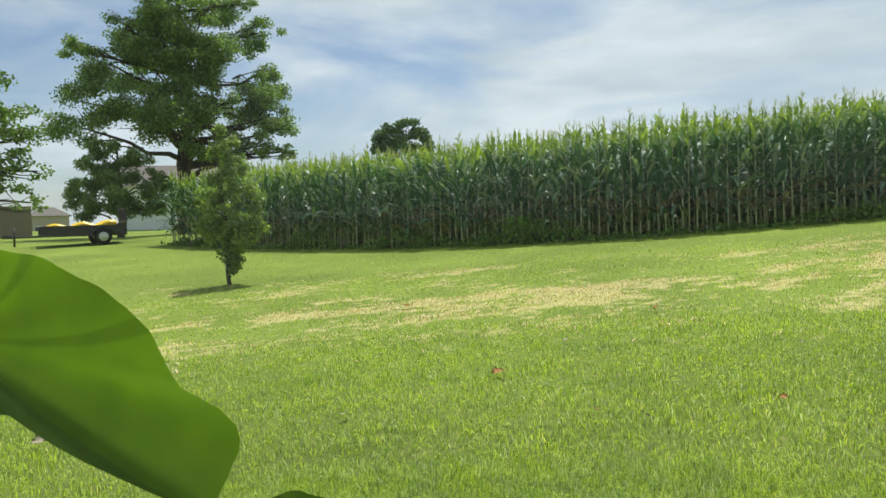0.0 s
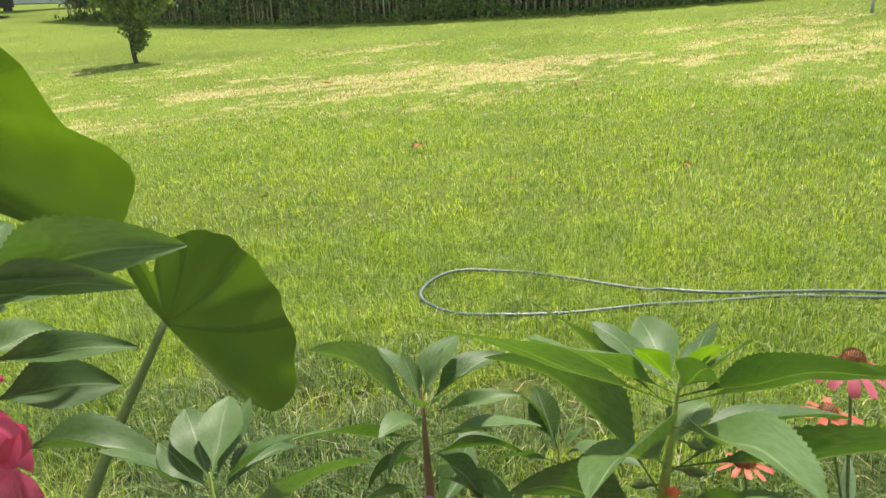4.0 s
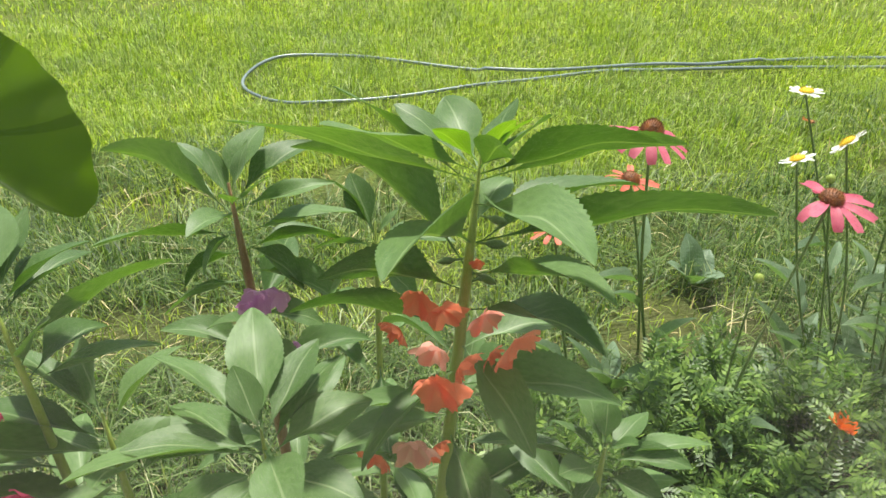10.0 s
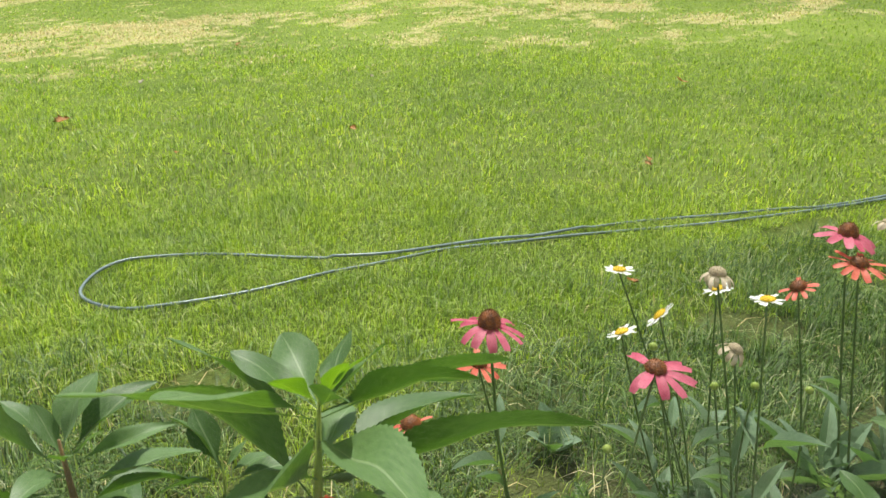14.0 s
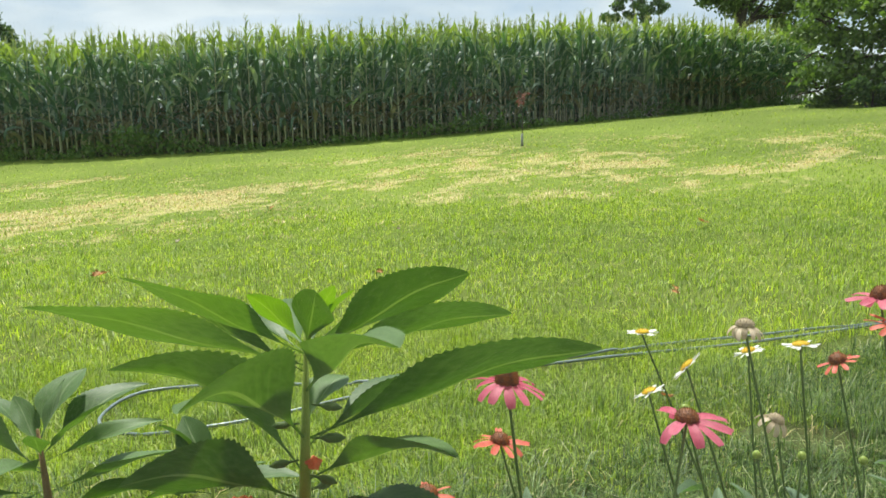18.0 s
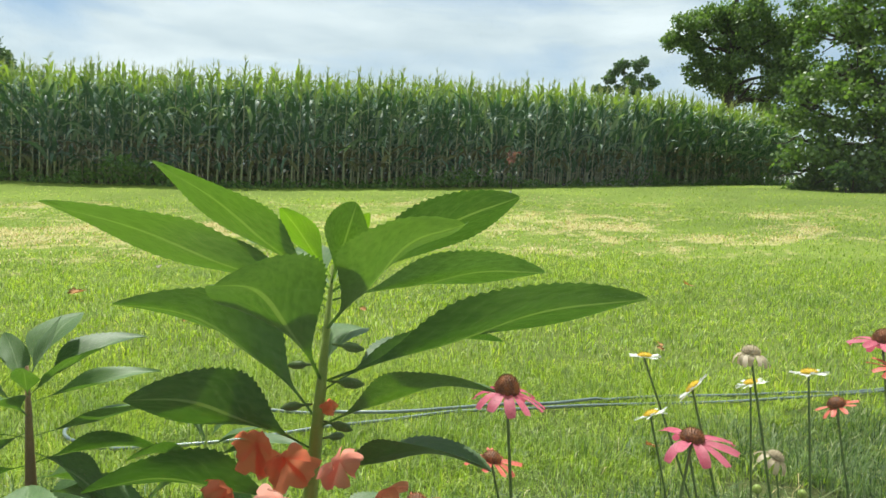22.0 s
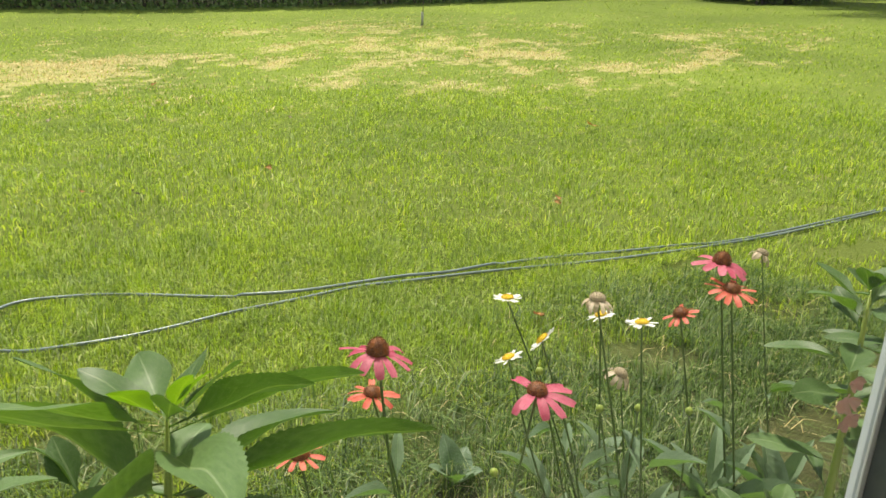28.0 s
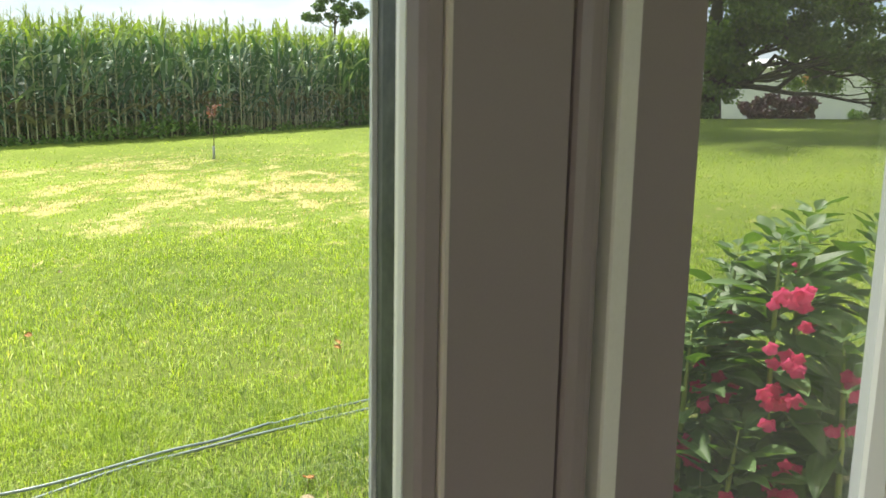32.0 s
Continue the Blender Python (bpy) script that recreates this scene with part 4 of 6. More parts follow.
tree("maple_sapling", "young yellow-green sapling with a narrow ragged crown", (sx, sy), 2.9, 0.035,
     [(0.0, 0, 0.30, 0.17), (0.10, 0.05, 0.36, 0.16), (0.02, 0, 0.48, 0.26), (-0.20, 0.05, 0.72, 0.32), (0.25, 0.0, 0.80, 0.34), (-0.34, 0, 1.05, 0.30), (0.42, 0.1, 1.15, 0.32), (0.0, -0.15, 1.10, 0.40), (-0.32, 0.05, 1.45, 0.30), (0.30, 0, 1.5, 0.34), (-0.10, 0, 1.75, 0.34), (0.12, 0.05, 2.05, 0.27), (-0.12, 0, 2.25, 0.22), (0.05, 0.05, 2.45, 0.17), (-0.10, 0, 2.68, 0.12)],
     14000, 0.045, M_SAPLING, 25, trunk_to=0.95, twigs=5, shell=0.2, lean=(-0.20, 0))
px, py = polar(34.6, 12.2)
tree("red_sapling", "thin young sapling with a few reddish leaves", (px, py), 1.0, 0.010,
     [(0.0, 0, 0.70, 0.07), (0.02, 0, 0.80, 0.08), (-0.04, 0, 0.75, 0.07), (0.10, 0, 0.82, 0.05), (-0.08, 0, 0.70, 0.05)], 48, 0.045, M_REDLEAF, 26, trunk_to=0.9, twigs=3, shell=0.2)
guard = thing("trunk_guard", "pale plastic guard round a sapling's foot", "guard", (px, py, gz(px, py)))
tube("sleeve", [(0, 0, 0), (0, 0, 0.10), (0, 0, 0.20)], [0.022, 0.020, 0.019], M_GUARD, guard, 12)

# crown masses at elevations from 18 up are unseen, added to shade the lawn
b = polar(60.5, 21.5)
tree("maple_tree", "large maple with low sweeping branches over the lawn", b, 11.0, 0.33,
     sighted(b, [(54.6, 2.2, 20, 0.8), (55.0, 4.4, 20, 1.0), (54.4, 6.8, 20, 0.9), (56.2, 9.0, 20, 1.2), (55.6, 11.4, 21, 1.0), (57.6, 13.0, 21, 1.3), (57.0, 2.6, 19.5, 1.0), (57.8, 5.2, 19.5, 1.3), (58.6, 8.4, 19.5, 1.4), (60.2, 11.4, 20, 1.5), (59.4, 2.2, 19, 1.0), (60.4, 5.2, 19, 1.3),
                 (62.6, 8.2, 19.5, 1.5), (63.6, 5.4, 19, 1.0), (63.4, 12.2, 20, 1.6), (66.2, 6.6, 20, 1.3), (66.6, 10.2, 20, 1.5), (60.8, 15.6, 21, 1.6), (65, 15, 22, 1.6), (61.2, 2.8, 22, 0.9), (62, 28, 16.5, 2.0), (66, 27, 17, 2.2), (69, 26, 18, 2.2), (64, 24, 20, 2.4), (68, 23, 21, 2.4), (72, 22, 22, 2.4), (66, 20, 25, 2.6), (70, 19, 26, 2.6), (74, 18, 27, 2.5), (60, 23, 21, 2.3), (56.6, 16.0, 22, 1.2), (58.4, 0.9, 18.5, 0.55), (62.0, 4.0, 23.5, 1.3), (57.5, 23, 18.5, 1.6), (60.5, 24, 18.0, 1.8), (63.5, 22, 18.5, 1.8), (59.0, 19, 20.0, 1.7)]),
     125000, 0.095, M_MAPLE, 27, twigs=5, squash=0.65, shell=0.2)
b = polar(49.6, 40)
tree("far_maple", "broad green tree behind the end of the corn", b, 12.5, 0.4,
     sighted(b, [(45.8, 11.6, 40, 0.9), (46.6, 12.8, 40, 1.0), (47.6, 11.4, 40, 1.5), (48.6, 13.2, 40, 1.2), (49.6, 12.0, 40, 1.5), (50.8, 13.0, 40, 1.2), (51.6, 11.2, 40, 1.5), (47.6, 9.4, 40, 1.3), (49.4, 9.2, 40, 1.7), (51.2, 8.6, 40, 1.7), (53.0, 10.0, 40, 1.6), (53.6, 12.4, 41, 1.6), (55.5, 9.0, 41, 2.0), (56, 12.5, 41, 2.0), (53.6, 6.6, 41, 1.6)]), 44000, 0.13, M_MAPLE, 28, squash=0.75, shell=0.2)
b = polar(42.3, 75)
tree("distant_tree", "distant small grey-green tree beyond the corn", b, 13.0, 0.3,
     sighted(b, [(41.2, 8.9, 75, 0.9), (42.2, 9.6, 75, 1.1), (43.4, 9.9, 75, 1.0), (43.8, 8.6, 75, 1.0), (42.6, 8.2, 75, 1.5), (40.6, 8.0, 75, 0.9)]), 5000, 0.22, M_DARKTREE, 29, shell=0.2)
b = polar(70.2, 27)
tree("right_tree", "large leafy tree with spreading limbs beyond the lawn", b, 12, 0.30,
     sighted(b, [(69.2, 2.4, 26, 0.8), (70.2, 4.4, 26, 1.0), (69.0, 6.6, 26, 1.3), (71.6, 7.2, 26, 1.1), (73.2, 8.4, 26, 1.2), (75.2, 7.0, 26, 0.9), (77.2, 7.6, 26, 1.2), (79.4, 6.2, 25, 1.1), (80.6, 4.6, 25, 0.9), (82.4, 6.4, 25, 1.3), (78.6, 9.6, 26, 1.4), (74.8, 10.6, 26, 1.4), (70.6, 10.6, 27, 1.5), (67.6, 9.2, 28, 1.5), (83.5, 9.5, 26, 1.5), (81.6, 2.6, 25.5, 0.7), (72.4, 5.2, 26, 0.5), (77.6, 5.4, 26, 0.5), (72, 17, 24, 2.0), (76, 4.6, 27, 1.2), (81, 5.0, 27, 1.2), (72.0, 8.0, 27, 1.5)]), 64000, 0.11, M_MAPLE, 30, squash=0.6, shell=0.2)


def shrub(name, label, at, clumps, leaves, leaf, material, seed):
    rng = np.random.default_rng(seed)
    root = thing(name, label, "shrub", (*at, gz(*at)))
    cs, ss, v, f = [], [], [], []
    for x, y, z, r in clumps:
        pts, rr = limb((x * 0.3, y * 0.3, -0.05), (x, y, z), 0.03, 0.008, rng, 0.06, 4)
        v2, f2 = tube_arrays(pts, rr, 5)
        f += [tuple(i + len(v) for i in q) for q in f2]
        v += v2
        for _ in range(6):
            d = rng.normal(size=3)
            d /= np.linalg.norm(d)
            cs.append(np.array((x, y, z)) + d * r * 0.55)
            ss.append(r * rng.uniform(0.3, 0.55))
    link("stems", mesh_from("stems", v, f), M_BARK, root)
    lv, lf = leaf_cloud(cs, ss, leaves, leaf, rng, 0.85, 0.2)
    link("leaves", raw_mesh("leaves", lv, lf), material, root)


shrub("purple_shrub", "dark purple-leaved rounded shrub", polar(73.2, 34), [(0, 0, 0.55, 0.6), (0.8, 0, 0.5, 0.55), (-0.7, 0, 0.45, 0.5), (0.2, 0.4, 0.75, 0.5)], 4500, 0.10, M_PURPLE, 41)
shrub("purple_shrub", "dark purple-leaved rounded shrub", polar(76.2, 34), [(0, 0, 0.55, 0.6), (0.7, 0, 0.6, 0.55), (-0.8, 0, 0.4, 0.5), (0.1, 0.4, 0.7, 0.5)], 4500, 0.10, M_PURPLE, 42)
shrub("purple_shrub", "dark purple-leaved rounded shrub", polar(74.8, 33.5), [(0, 0, 0.6, 0.65), (0.7, 0, 0.6, 0.6), (-0.8, 0, 0.5, 0.6), (0.1, 0.4, 0.8, 0.5)], 5500, 0.10, M_PURPLE, 46)
shrub("green_shrub", "low bright green shrub at the lawn's edge", polar(79.5, 36), [(0, 0, 0.3, 0.4), (0.6, 0, 0.3, 0.35), (-0.5, 0.2, 0.25, 0.35)], 2600, 0.09, M_WEED, 43)
bx, by = polar(58.0, 18.2)
shrub("green_shrub", "dark low shrub under the maple's branches", (bx, by), [(0, 0, 0.3, 0.36), (0.4, 0.1, 0.25, 0.3), (-0.2, 0.2, 0.4, 0.3)], 2200, 0.08, M_DARKTREE, 44)
shrub("orange_shrub", "orange-leaved shrub in front of a white building", polar(76.2, 52), [(0, 0, 3.0, 0.6), (0.9, 0.2, 3.2, 0.5), (-0.6, 0, 3.1, 0.4)], 700, 0.2, M_DEADLEAF, 45)

# ---- corn ----
def corn_arrays(rng, h, low=0.15):
    """One corn plant: vertices, quads and material slots (leaf, top leaf, dry leaf, tassel, stalk)."""
    v, f, m = [], [], []

    def add(v2, f2, slot):
        f.extend(tuple(i + len(v) for i in q) for q in f2)
        m.extend([slot] * len(f2))
        v.extend(tuple(p) for p in v2)
    lean = rng.normal(size=2) * 0.03
    stalk = [(lean[0] * s * s, lean[1] * s * s, h * 0.9 * s) for s in (0, 0.25, 0.5, 0.75, 1)]
    add(*tube_arrays(stalk, [0.019, 0.017, 0.014, 0.010, 0.004], 5), 4)
    n, turn = 18, rng.uniform(0, 6.283)
    for i in range(n):
        s = low + (0.92 - low) * i / (n - 1)
        z0 = h * 0.9 * s
        a = turn + i * math.pi + rng.normal() * 0.45
        ln = (0.50 + 0.38 * math.sin(math.pi * min(s + 0.1, 1))) * rng.uniform(0.8, 1.15) * (1 - 0.5 * max(0.0, s - 0.68) / 0.24)
        up = 0.75 + 0.82 * s + rng.normal() * 0.15
        wd = 0.047 * rng.uniform(0.8, 1.2) * (0.82 if s > 0.74 else 1.0)
        dry = s < 0.30 and rng.random() < 0.35
        drop = (2.6 if not dry else 3.0) * rng.uniform(0.6, 1.3) * (1.30 - 0.66 * s)
        pts, seg = [], 6
        p, ang = np.array([lean[0] * s * s, lean[1] * s * s, z0]), up
        hd = np.array([math.cos(a), math.sin(a), 0])
        for k in range(seg + 1):
            pts.append(p.copy())
            p = p + (hd * math.cos(ang) + np.array([0, 0, math.sin(ang)])) * ln / seg
            ang -= drop / seg * (0.4 + 1.2 * k / seg)
        side = np.array([-math.sin(a), math.cos(a), 0])
        side = side + np.array([0, 0, rng.normal() * 0.35])
        vv = []
        for k, q in enumerate(pts):
            w = wd * (1 - (k / seg) ** 2.2) * (0.55 + 0.45 * min(k / 1.5, 1)) + 0.001
            vv += [q - side * w + (0, 0, 0.008), q - (0, 0, 0.004), q + side * w + (0, 0, 0.008)]
        ff = []
        for k in range(seg):
            b = k * 3
            ff += [(b, b + 1, b + 4, b + 3), (b + 1, b + 2, b + 5, b + 4)]
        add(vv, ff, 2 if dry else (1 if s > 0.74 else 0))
    for k in range(8):
        a, t = rng.uniform(0, 6.283), rng.uniform(0.1, 0.75) if k else 0.0
        b0 = np.array([lean[0], lean[1], h * 0.9])
        d = np.array([math.cos(a) * math.sin(t), math.sin(a) * math.sin(t), math.cos(t)]) * rng.uniform(0.11, 0.20)
        o = np.array([-math.sin(a), math.cos(a), 0]) * 0.0035
        add([b0 - o, b0 + o, b0 + d * 0.6 + o, b0 + d * 0.6 - o, b0 + d + o * 0.3, b0 + d - o * 0.3], [(0, 1, 2, 3), (3, 2, 4, 5)], 3)
    return np.array(v), np.array(f), np.array(m)


def corn_spots():
    """Places along the field's edge, row by row."""
    pts = smooth_path([(x, y, 0) for x, y in CORN_EDGE], 24)
    seg = [0.0]
    for a, b in zip(pts, pts[1:]):
        seg.append(seg[-1] + (b - a).length)
    rng = np.random.default_rng(77)
    rows_ = []
    for r in range(7):
        spots, s = [], 0.05
        step = 0.17 if r < 5 else 0.28
        while s < seg[-1]:
            i = max(k for k in range(len(seg)) if seg[k] <= s)
            i = min(i, len(pts) - 2)
            d = (pts[i + 1] - pts[i]).normalized()
            p = pts[i] + d * (s - seg[i])
            nrm = Vector((-d.y, d.x, 0))
            q = p + nrm * (0.05 + r * 0.72 + rng.normal() * 0.05)
            spots.append((q.x, q.y, rng.uniform(0, 6.283), rng.uniform(0.94, 1.05), s / seg[-1]))
            s += step * rng.uniform(0.75, 1.25)
        rows_.append(spots)
    return rows_


def build_corn():
    rng = np.random.default_rng(5)
    kinds = [corn_arrays(rng, 2.70 * k) for k in (1.0, 0.97, 1.03, 0.95, 1.0, 1.04, 0.98, 1.01)]
    inner = [corn_arrays(rng, 2.70 * k, 0.03) for k in (1.0, 0.97, 1.03, 0.95, 1.0, 1.04, 0.98, 1.01)]
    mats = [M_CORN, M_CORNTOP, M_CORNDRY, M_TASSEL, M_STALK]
    meshes = []
    for v, f, m in kinds:
        sub = {}
        for nm, slots in (("stalk", (4,)), ("leaves", (0, 1, 2)), ("tassel", (3,))):
            keep = np.isin(m, slots)
            used = np.unique(f[keep])
            remap = np.zeros(len(v), int)
            remap[used] = np.arange(len(used))
            me = raw_mesh(nm, v[used], remap[f[keep]], m[keep] - min(slots) if nm == "leaves" else None)
            for s in slots:
                me.materials.append(mats[s])
            sub[nm] = me
        meshes.append(sub)
    rows_ = corn_spots()
    allv, allf, allm, base = [], [], [], 0
    pick = random.Random(3)
    front = [q for q in rows_[0]]
    step = max(1, len(front) // 250 + 1)
    for r, spots in enumerate(rows_):
        for i, (x, y, a, s, u) in enumerate(spots):
            k = pick.randrange(len(kinds))
            m4 = Matrix.Translation((x, y, gz(x, y) - 0.03)) @ Matrix.Rotation(a, 4, "Z") @ Matrix.Scale(s, 4)
            if r == 0 and 0.12 < u < 0.92:
                ob = thing("corn_plant", "tall green corn plant with drying lower leaves and tassel", "corn plant", group="corn plants at the field's edge")
                ob.matrix_basis = m4
                for nm, me in meshes[k].items():
                    link(nm, me, None, ob)
                continue
            v, f, m = inner[k] if r > 1 else kinds[k]
            mm = np.array(m4)
            allv.append(v @ mm[:3, :3].T + mm[:3, 3])
            allf.append(f + base)
            allm.append(m)
            base += len(v)
    me = raw_mesh("corn_field", np.concatenate(allv), np.concatenate(allf), np.concatenate(allm))
    for k in mats:
        me.materials.append(k)
    tagged(link("corn_field", me), "dense tall green field corn in rows", "corn", kind="stuff")


build_corn()


def edge_weeds():
    """Low weeds along the foot of the corn."""
    rng = np.random.default_rng(8)
    pts = smooth_path([(x, y, 0) for x, y in CORN_EDGE], 12)
    cs, ss = [], []
    for p, q in zip(pts, pts[1:]):
        for _ in range(4):
            t = rng.random()
            x, y = p.x + (q.x - p.x) * t, p.y + (q.y - p.y) * t - rng.uniform(0.0, 0.45)
            tall = 0.10 + 0.35 * max(0, wavy(x, y, 0.6, 0.6, 31) - 0.45) * 2
            for _ in range(3):
                cs.append((x + rng.normal() * 0.12, y + rng.normal() * 0.1, gz(x, y) + tall * rng.random()))
                ss.append(0.05 + 0.10 * rng.random() + tall * 0.2)
    v, f = leaf_cloud(cs, ss, 9000, 0.07, rng, 1.0, 0.1)
    tagged(link("weeds", raw_mesh("weeds", v, f), M_WEED), "low green weeds along the foot of the corn", "weeds", kind="stuff")


edge_weeds()


# ---- lawn ----
HOSE_RUN = [(5.2, 1.20), (3.695, 1.436), (3.07, 1.53), (2.69, 1.60), (2.355, 1.685), (2.055, 1.766), (1.65, 1.885), (1.45, 1.945), (1.29, 1.982), (1.123, 1.999), (0.926, 2.009), (0.792, 2.008), (0.594, 2.007), (0.411, 2.021), (0.289, 2.052), (0.211, 2.111), (0.165, 2.187),
            (0.168, 2.283), (0.23, 2.382), (0.334, 2.43), (0.49, 2.384), (0.64, 2.29), (0.798, 2.185), (0.941, 2.091), (1.06, 2.045), (1.29, 2.006), (1.45, 1.966), (1.60, 1.925), (1.85, 1.893), (2.116, 1.827), (2.37, 1.748), (2.60, 1.67), (2.72, 1.622), (3.07, 1.550), (3.695, 1.456), (5.2, 1.222)]
HOSE_TRACK = np.array([(p.x, p.y) for p in smooth_path([(x, y, 0) for x, y in HOSE_RUN], 14)])


def off_hose(x, y, u):
    """Blades that the hose has not pressed down."""
    free = np.ones(len(x), bool)
    at = np.where((y > 1.4) & (y < 2.6) & (x > 0.0) & (x < 4.2))[0]
    for i in range(0, len(at), 20000):
        k = at[i:i + 20000]
        d = np.min(np.hypot(x[k][:, None] - HOSE_TRACK[:, 0], y[k][:, None] - HOSE_TRACK[:, 1]), axis=1)
        free[k] = (d > 0.016) | (u[k] > 0.80) | (x[k] > 2.8)
    return free


def blades(n, region, height, width, rng, lay=0.55, keep=None):
    """Grass blades: three-sided strips from two base points over a bend to a tip."""
    x0, x1, y0, y1 = region
    x, y = rng.uniform(x0, x1, n), rng.uniform(y0, y1, n)
    if keep is not None:
        k = keep(x, y, rng.random(n))
        x, y = x[k], y[k]
        n = len(x)
    p = np.stack([x, y, land(x, y) - 0.004], 1)
    a = rng.uniform(0, 6.283, n) * 0.75 + 9.0 * wavy(x, y, 0.07, 0.07, 83)
    h = height * rng.uniform(0.55, 1.25, n) * (0.62 + 0.76 * wavy(x, y, 0.09, 0.09, 84))
    out = h * np.abs(rng.normal(0.35, lay, n))
    d = np.stack([np.cos(a), np.sin(a), np.zeros(n)], 1)
    sd = np.stack([-np.sin(a), np.cos(a), np.zeros(n)], 1) * (width * rng.uniform(0.7, 1.3, n))[:, None] * 0.5
    up = np.array([0, 0, 1.0])
    mid = p + d * (out * 0.35)[:, None] + up * (h * 0.62)[:, None]
    tip = p + d * out[:, None] + up * (h * np.clip(1.05 - 0.35 * out / h, 0.25, 1))[:, None]
    v = np.stack([p - sd, p + sd, mid + sd * 0.8, mid - sd * 0.8, tip], 1).reshape(-1, 3)
    i = np.arange(n)[:, None] * 5
    f = np.concatenate([i + np.array([0, 1, 2]), i + np.array([0, 2, 3]), i + np.array([3, 2, 4])], 1).reshape(-1, 3)
    return v, f


def in_view(x, y, u):
    az = np.degrees(np.arctan2(x, y))
    return (az > -36) & (az < 88)


def build_lawn():
    rng = np.random.default_rng(4)
    sets = []

    def thin(lo, hi, soft=0.5):
        def k(x, y, u):
            r = np.hypot(x, y)
            b = bedness(x, y)
            patch = wavy(x, y, 0.16, 0.16, 61)
            return off_hose(x, y, u) & in_view(x, y, u) & (r > lo + (u - 0.5) * soft) & (r < hi + (u - 0.5) * soft) & (u > b * 1.7) & ((b < 0.05) | (patch > 0.30 + 0.12 * b)) & (y < np.interp(x, [q[0] for q in CORN_EDGE], [q[1] for q in CORN_EDGE]))
        return k
    sets.append(blades(380000, (-1.6, 3.4, 0.25, 3.3), 0.044, 0.0022, rng, keep=thin(0.3, 3.0), lay=1.1))
    sets.append(blades(290000, (-4.5, 7.5, 0.3, 7.0), 0.038, 0.0040, rng, keep=thin(2.9, 6.6, 1.0), lay=1.0))
    sets.append(blades(145000, (-9, 14, 0.5, 13.5), 0.028, 0.0068, rng, keep=thin(6.3, 12.5, 1.5), lay=1.0))
    sets.append(blades(40000, (-15, 24, 0.5, 26), 0.03, 0.012, rng, keep=thin(12, 25, 2.0), lay=1.0))
    base, vs, fs = 0, [], []
    for v, f in sets:
        vs.append(v)
        fs.append(f + base)
        base += len(v)
    me = raw_mesh("grass", np.concatenate(vs), np.concatenate(fs))
    tagged(link("grass", me, M_GRASS), "short mown green lawn grass", "grass", kind="stuff")

    v, f = blades(105000, (-1.2, 2.6, 0.2, 2.1), 0.070, 0.0022, rng, keep=lambda x, y, u: in_view(x, y, u) & (bedness(x, y) > 0.03) & (u < 0.06 + 1.9 * bedness(x, y)) & (wavy(x, y, 0.1, 0.1, 71) > 0.36), lay=1.5)
    tagged(link("bed_grass", raw_mesh("bed_grass", v, f), M_BEDGRASS_SHADED), "longer grass between the bed's plants, darkened as if shaded", "grass", kind="stuff")

    def dry(x, y, u):
        return in_view(x, y, u) & (dryness(x, y) > 0.04 + 0.85 * u)
    v, f = blades(420000, (-10, 15, 4.5, 16), 0.026, 0.008, rng, lay=1.8, keep=dry)
    me = raw_mesh("dry_grass_clippings", v + np.array([0, 0, 0.025]), f)
    tagged(link("dry_grass_clippings", me, M_STRAW), "streaks of straw-coloured dried grass clippings", "clippings", kind="stuff")

    def bed_straw(x, y, u):
        return in_view(x, y, u) & (bedness(x, y) > 0.3 * u) & (y < 3)
    v, f = blades(1300, (-1.0, 2.6, 0.2, 1.8), 0.05, 0.0026, rng, lay=2.2, keep=bed_straw)
    me = raw_mesh("bed_straw", v, f)
    tagged(link("bed_straw", me, M_STRAW), "dry pale grass stems lying on the bed's soil", "straw", kind="stuff")


build_lawn()


# ---- leaves and flowers ----
def leaf_mesh(name, arch, fold, notch=0.034, seg=58, cols=5, peak=0.60, stalk=0.15, twist=0.0):
    """A toothed lance-shaped leaf of unit length and unit full width along +x, face up; arch bends the tip down."""
    v, uv, f = [], [], []
    for i in range(seg + 1):
        s = i / seg
        if s < stalk:
            w = 0.05
        else:
            q = (s - stalk) / (1 - stalk)
            pk = (peak - stalk) / (1 - stalk)
            w = 0.05 + 0.95 * (math.sin(math.pi / 2 * min(q / pk, 1)) ** 1.7 if q < pk else math.cos(math.pi / 2 * (q - pk) / (1 - pk)) ** 0.85)
        tooth = 1 + (notch if i % 2 else -notch) * (s > 0.25)
        ang = arch * s
        x, z = (s, 0.0) if abs(arch) < 1e-6 else (math.sin(ang) / arch, -(1 - math.cos(ang)) / arch)
        for j in range(cols):
            c = (j / (cols - 1) - 0.5) * 2
            ww = w * 0.5 * (tooth if abs(c) > 0.99 else 1)
            tw = twist * s
            yy, zz = c * ww, fold * abs(c) * ww + 0.05 * ww * math.sin(s * 7.0 + j * 1.3)
            v.append((x - 0.04 * abs(c) * w * (1 - s), yy * math.cos(tw) - zz * math.sin(tw), z + yy * math.sin(tw) + zz * math.cos(tw)))
            uv.append((s, j / (cols - 1)))
    for i in range(seg):
        for j in range(cols - 1):
            a = i * cols + j
            f.append((a, a + cols, a + cols + 1, a + 1))
    return mesh_from(name, v, f, uv)


LEAVES = [leaf_mesh("leaf", a, fo, twist=t) for a, fo, t in ((0.30, 0.16, 0.0), (0.65, 0.22, 0.2), (0.12, 0.10, -0.15), (0.95, 0.3, 0.1), (-0.30, 0.25, 0.1))]
for k in LEAVES:
    k.materials.append(M_BALSAM)
    k.polygons.foreach_set("use_smooth", [True] * len(k.polygons))


